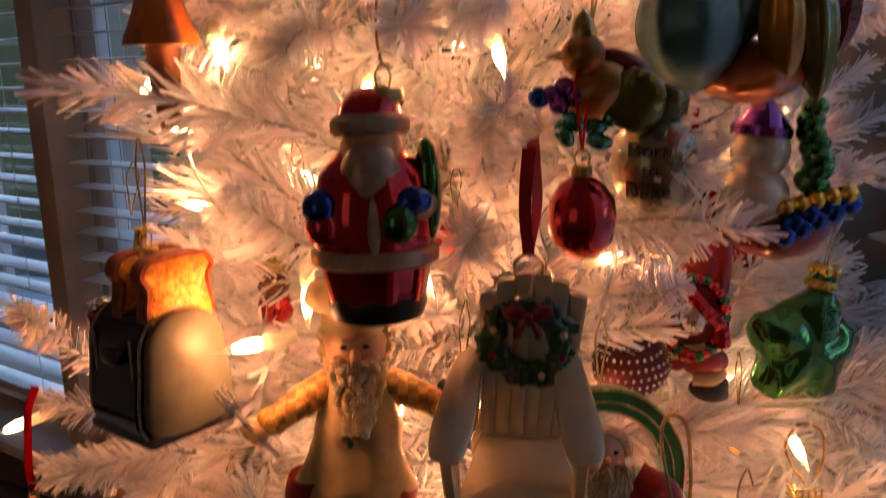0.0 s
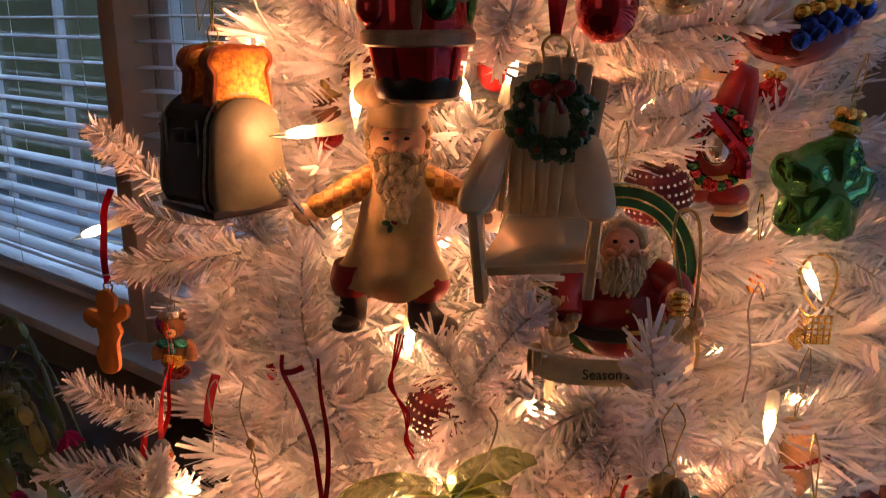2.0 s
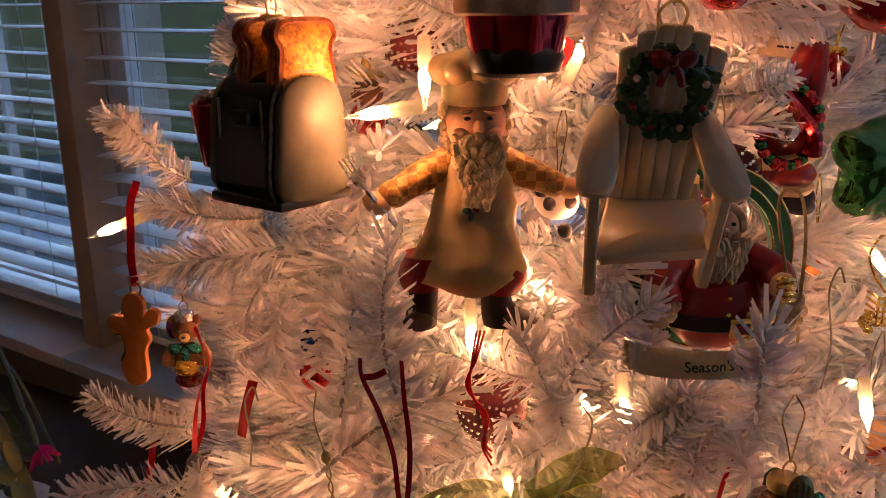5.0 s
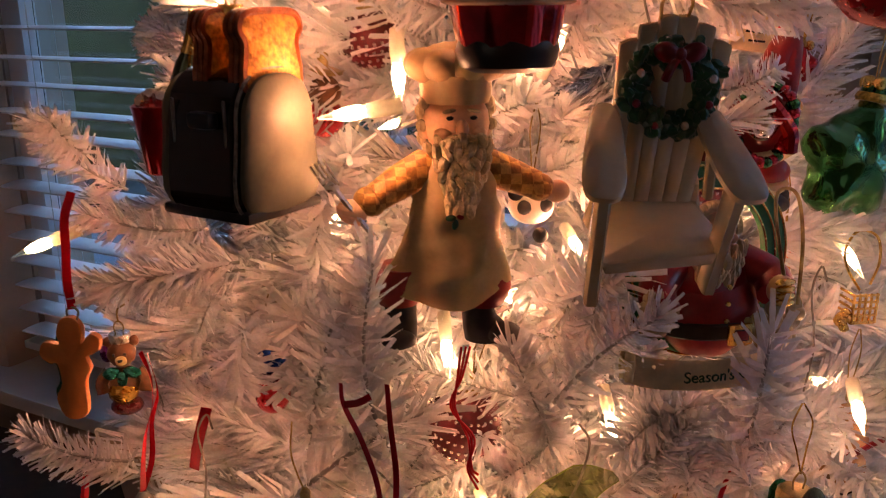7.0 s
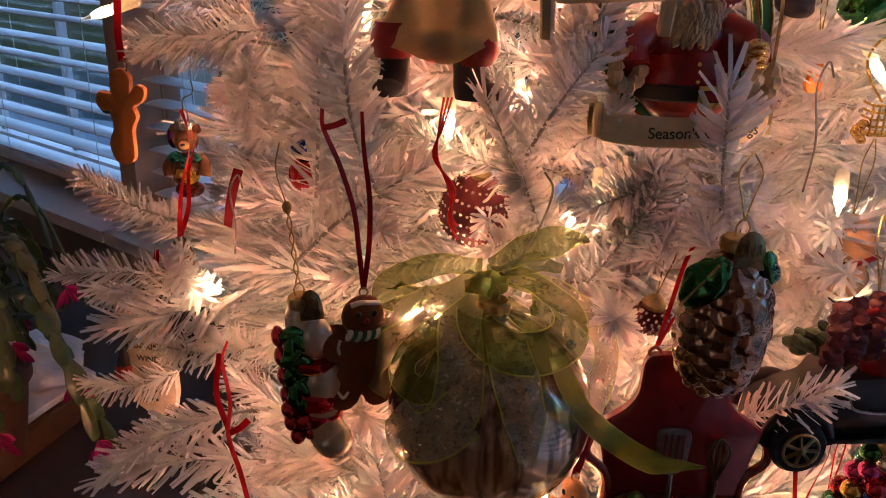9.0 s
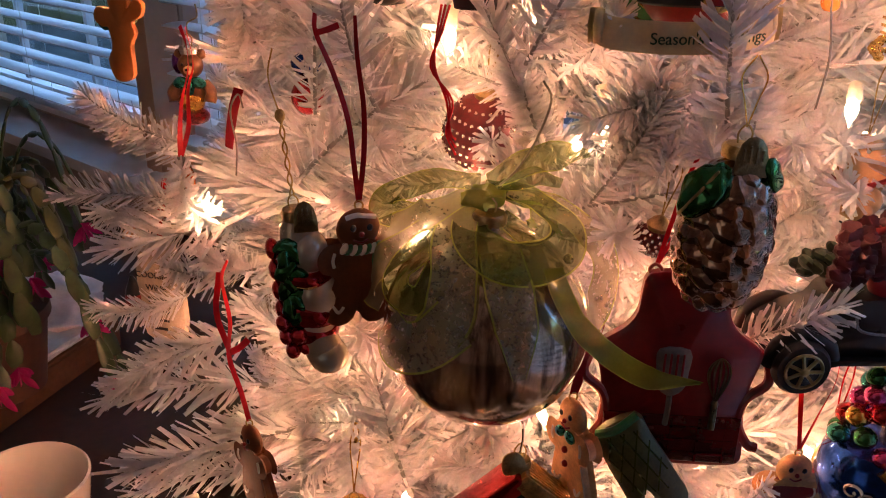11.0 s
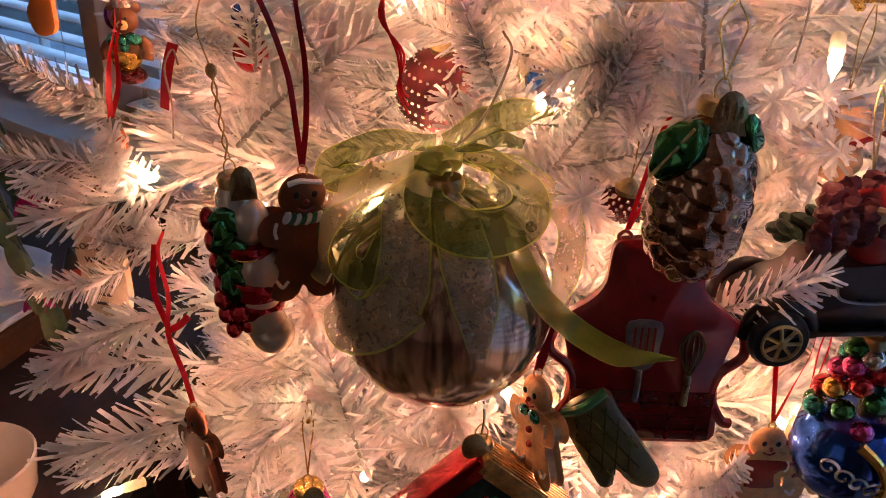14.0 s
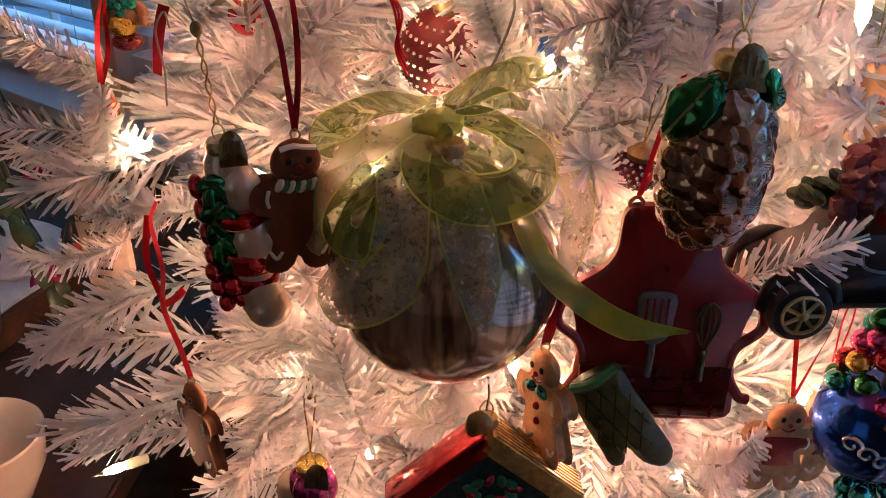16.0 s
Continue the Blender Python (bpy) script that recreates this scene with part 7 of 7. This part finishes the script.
part("bead", ball(B(), (0, 0, -10), (11, 10, 12)), F_RED, t, "ruby red bead")
cord(t, (0, 0, 20), (3, 8, 56), BRASS, 0.4)
t = hanging("felt_panda_ornament", "small black and white felt ornament behind the cook figurine", at(0.006, 0.455, 1.058))
part("head", ball(B(), (0, 0, 6), (13, 9, 11)), ICING, t, "white felt head")
bm = B()
for x, z in ((-10, 14), (10, 15), (-5, 6), (6, 7), (4, -10)):
    ball(bm, (x, -6, z), (4.4, 4, 4.4), u=10, v=8)
part("patches", bm, BOOT, t, "black felt patches")
cord(t, (0, 0, 16), (3, 6, 60), BRASS, 0.4)
t = hanging("orange_wooden_ornament", "small orange wooden cutout ornament", at(0.176, 0.492, 1.020, 20))
part("cutout", slab(B(), [(x * 0.75, z * 0.5) for x, z in man], 4, bevel=0.7), ORANGE_WOOD, t)
cord(t, (0, 0, 12), (2, 5, 50), GOLD, 0.45)
t = hanging("orange_bell_ornament", "burnt orange glass bell ornament high on the tree", at(-0.128, 0.402, 1.276, 0))
part("bell", lathe(B(), [(17, -16), (16, -12), (12, -2), (9, 8), (4, 13), (1, 14)], 28, ribs=7, depth=0.05), BURNT, t, "fluted burnt orange bell")
part("figure_below", tube(B(), [(0, 0, -14), (-1, 2, -34), (1, 2, -54)], 8, n=12, taper=0.7), GINGER, t, "brown lower part")
part("leaf", ball(B(), (4, -10, 14), (6, 3, 4)), GREEN, t)
t = hanging("pink_bead_ornament", "small translucent pink glass bead by a bulb", at(0.004, 0.468, 1.150))
part("bead", ball(B(), (0, 0, 0), (11, 10, 13)), RED, t)
cord(t, (0, 0, 12), (2, 4, 44), BRASS, 0.4)

# ---- beside the tree: table, cloth, plant and bowl ----
FAR = WALL_D
corner = Vector((-0.570, 1.007, 0))
near_corner = Vector((-0.672, 0.570, 0))
tray_plan = [corner, corner + FAR * 0.62, near_corner + Vector((-0.52, 0.06, 0)), near_corner]
table_plan = [Vector((-0.37, 0.34, 0)), Vector((-0.37, 1.02, 0)), Vector((-0.50, 1.36, 0)), Vector((-1.32, 1.84, 0)), Vector((-1.32, 0.34, 0))]


def poly_slab(pts, z0, z1, inset=0.0):
    bm = B()
    c = sum(pts, Vector()) / len(pts)
    lo = [bm.verts.new((*(p + (c - p).normalized() * inset).xy, z0)) for p in pts]
    hi = [bm.verts.new((*(p + (c - p).normalized() * inset).xy, z1)) for p in pts]
    bm.faces.new(hi)
    bm.faces.new(lo[::-1])
    n = len(pts)
    for i in range(n):
        bm.faces.new((lo[i], lo[(i + 1) % n], hi[(i + 1) % n], hi[i]))
    bmesh.ops.recalc_face_normals(bm, faces=bm.faces)
    bmesh.ops.bevel(bm, geom=list(bm.edges), offset=0.004, segments=2, affect="EDGES")
    return bm


t = thing("side_table", "dark stained wooden table under the bay window", "table", Matrix())
part("tabletop", poly_slab(table_plan, 0.405, 0.438), DARK_WOOD, t, "dark stained wooden top", 1)
for p in table_plan:
    c = sum(table_plan, Vector()) / 5
    q = p + (c - p).normalized() * 0.09
    part("leg", box(B(), (q.x, q.y, 0.202), (0.05, 0.05, 0.404), bevel=0.004), DARK_WOOD, t, "", 1)
t = thing("wooden_tray", "brown wooden tray standing on the dark table", "tray", Matrix())
part("tray_base", poly_slab(tray_plan, 0.439, 0.484), BROWN_WOOD, t, "worn brown wooden tray", 1)
bm = poly_slab(tray_plan, 0.486, 0.496, 0.002)
bmesh.ops.subdivide_edges(bm, edges=list(bm.edges), cuts=7, use_grid_fill=True)
rough_up(bm, 0.003, 0.05)
single("fleece_cloth", bm, FLEECE, Matrix(), "white cotton fleece cloth spread on the tray", "cloth", unit=1)
bm = ball(B(), (*(corner + Vector((-0.14, 0.0, 0))).xy, 0.498), (0.12, 0.09, 0.026), u=40, v=24)
rough_up(bm, 0.020, 0.05)
rough_up(bm, 0.006, 0.012)
single("snow_puff", bm, FLEECE, Matrix(), "puffed heap of white cotton on the cloth", "cotton", unit=1)
t = thing("ceramic_bowl", "plain white glazed ceramic bowl on the dark table", "bowl", at(-0.476, 0.600, 0.438))
part("bowl", lathe(B(), [(28, 0), (30, 2), (38, 12), (56, 50), (61, 86), (59, 88), (57, 86), (52, 50), (34, 14), (0.02, 8)], 48), CERAMIC, t)

t = thing("flowering_cactus", "christmas cactus with drooping leaves and magenta flowers in a pot", "plant", at(-0.625, 0.80, 0.492))
part("pot", lathe(B(), [(60, 0), (66, 4), (84, 120), (90, 122), (90, 140), (82, 140), (80, 128), (0.02, 126)], 36, m=Matrix.Scale(0.8, 4)), TERRACOTTA, t, "dark clay pot")
rc = random.Random(12)
for k in range(46):
    a = rc.uniform(-2.3, 1.9)
    reach = rc.uniform(60, 190)
    h = rc.uniform(80, 270)
    pts = []
    for f in (0, 0.25, 0.5, 0.75, 1.0):
        pts.append(Vector((math.cos(a) * (20 + reach * f), math.sin(a) * (20 + reach * f), 135 + h * math.sin(f * 2.3) - (60 + reach * 0.62) * f ** 2.2)))
    path = smooth_path(pts, 3)
    bm = B()
    n = len(path) - 1
    for i in range(n):
        p, q = path[i], path[i + 1]
        d = (q - p)
        L = d.length
        s = 1.0 + 0.25 * rc.random()
        seg = [(-3, 0), (3, 0), (6.5 * s, L * 0.3), (8 * s, L * 0.55), (6.5 * s, L * 0.8), (5 * s, L * 0.96), (0, L), (-5 * s, L * 0.96), (-6.5 * s, L * 0.8), (-8 * s, L * 0.55), (-6.5 * s, L * 0.3)]
        side = Vector((-math.sin(a), math.cos(a), 0.25 * math.sin(k))).normalized()
        z = d.normalized()
        y = z.cross(side).normalized()
        m = Matrix(((side.x, y.x, z.x, p.x), (side.y, y.y, z.y, p.y), (side.z, y.z, z.z, p.z), (0, 0, 0, 1)))
        slab(bm, seg, 2.6, bevel=0.8, m=m, puff=0.8)
    stem = part("leaf_chain", bm, LEAF_PALE if k % 7 == 0 else LEAF, t)
    if k % 3 == 0:
        bm = B()
        tip, d0 = path[-1], (path[-1] - path[-2]).normalized()
        q0 = d0.to_track_quat("Z", "Y").to_matrix().to_4x4()
        for j in range(11):
            b = j * 2.4
            ln = 26 if j > 4 else 18
            off = 4 + 6 * (j % 3)
            pm = Matrix.Translation(tip) @ q0 @ pose(0, 0, off * 0.6, 0, 0, math.degrees(b)) @ pose(0, 0, 0, 0, 52 - 8 * (j % 3), 0)
            slab(bm, rounded([(-1, 0), (1, 0), (4, ln * 0.55), (0, ln), (-4, ln * 0.55)], 3), 0.8, bevel=0.3, m=pm)
        part("flower", bm, PETAL, t, "magenta flower")

# three loose threads and hooks among the branches
for x, y, z, L in ((-0.178, 0.44, 0.905, 50), (0.150, 0.41, 0.965, 70), (0.045, 0.40, 1.14, 40)):
    t = hanging("loose_hook", "bare bent wire ornament hook on a twig", at(x, y, z), "hook")
    part("wire", tube(B(), [(0, 0, 0), (2, -1, L * 0.4), (-1, 2, L * 0.8), (4, 4, L), (7, 2, L - 8)], 0.6, n=5), STEEL, t)
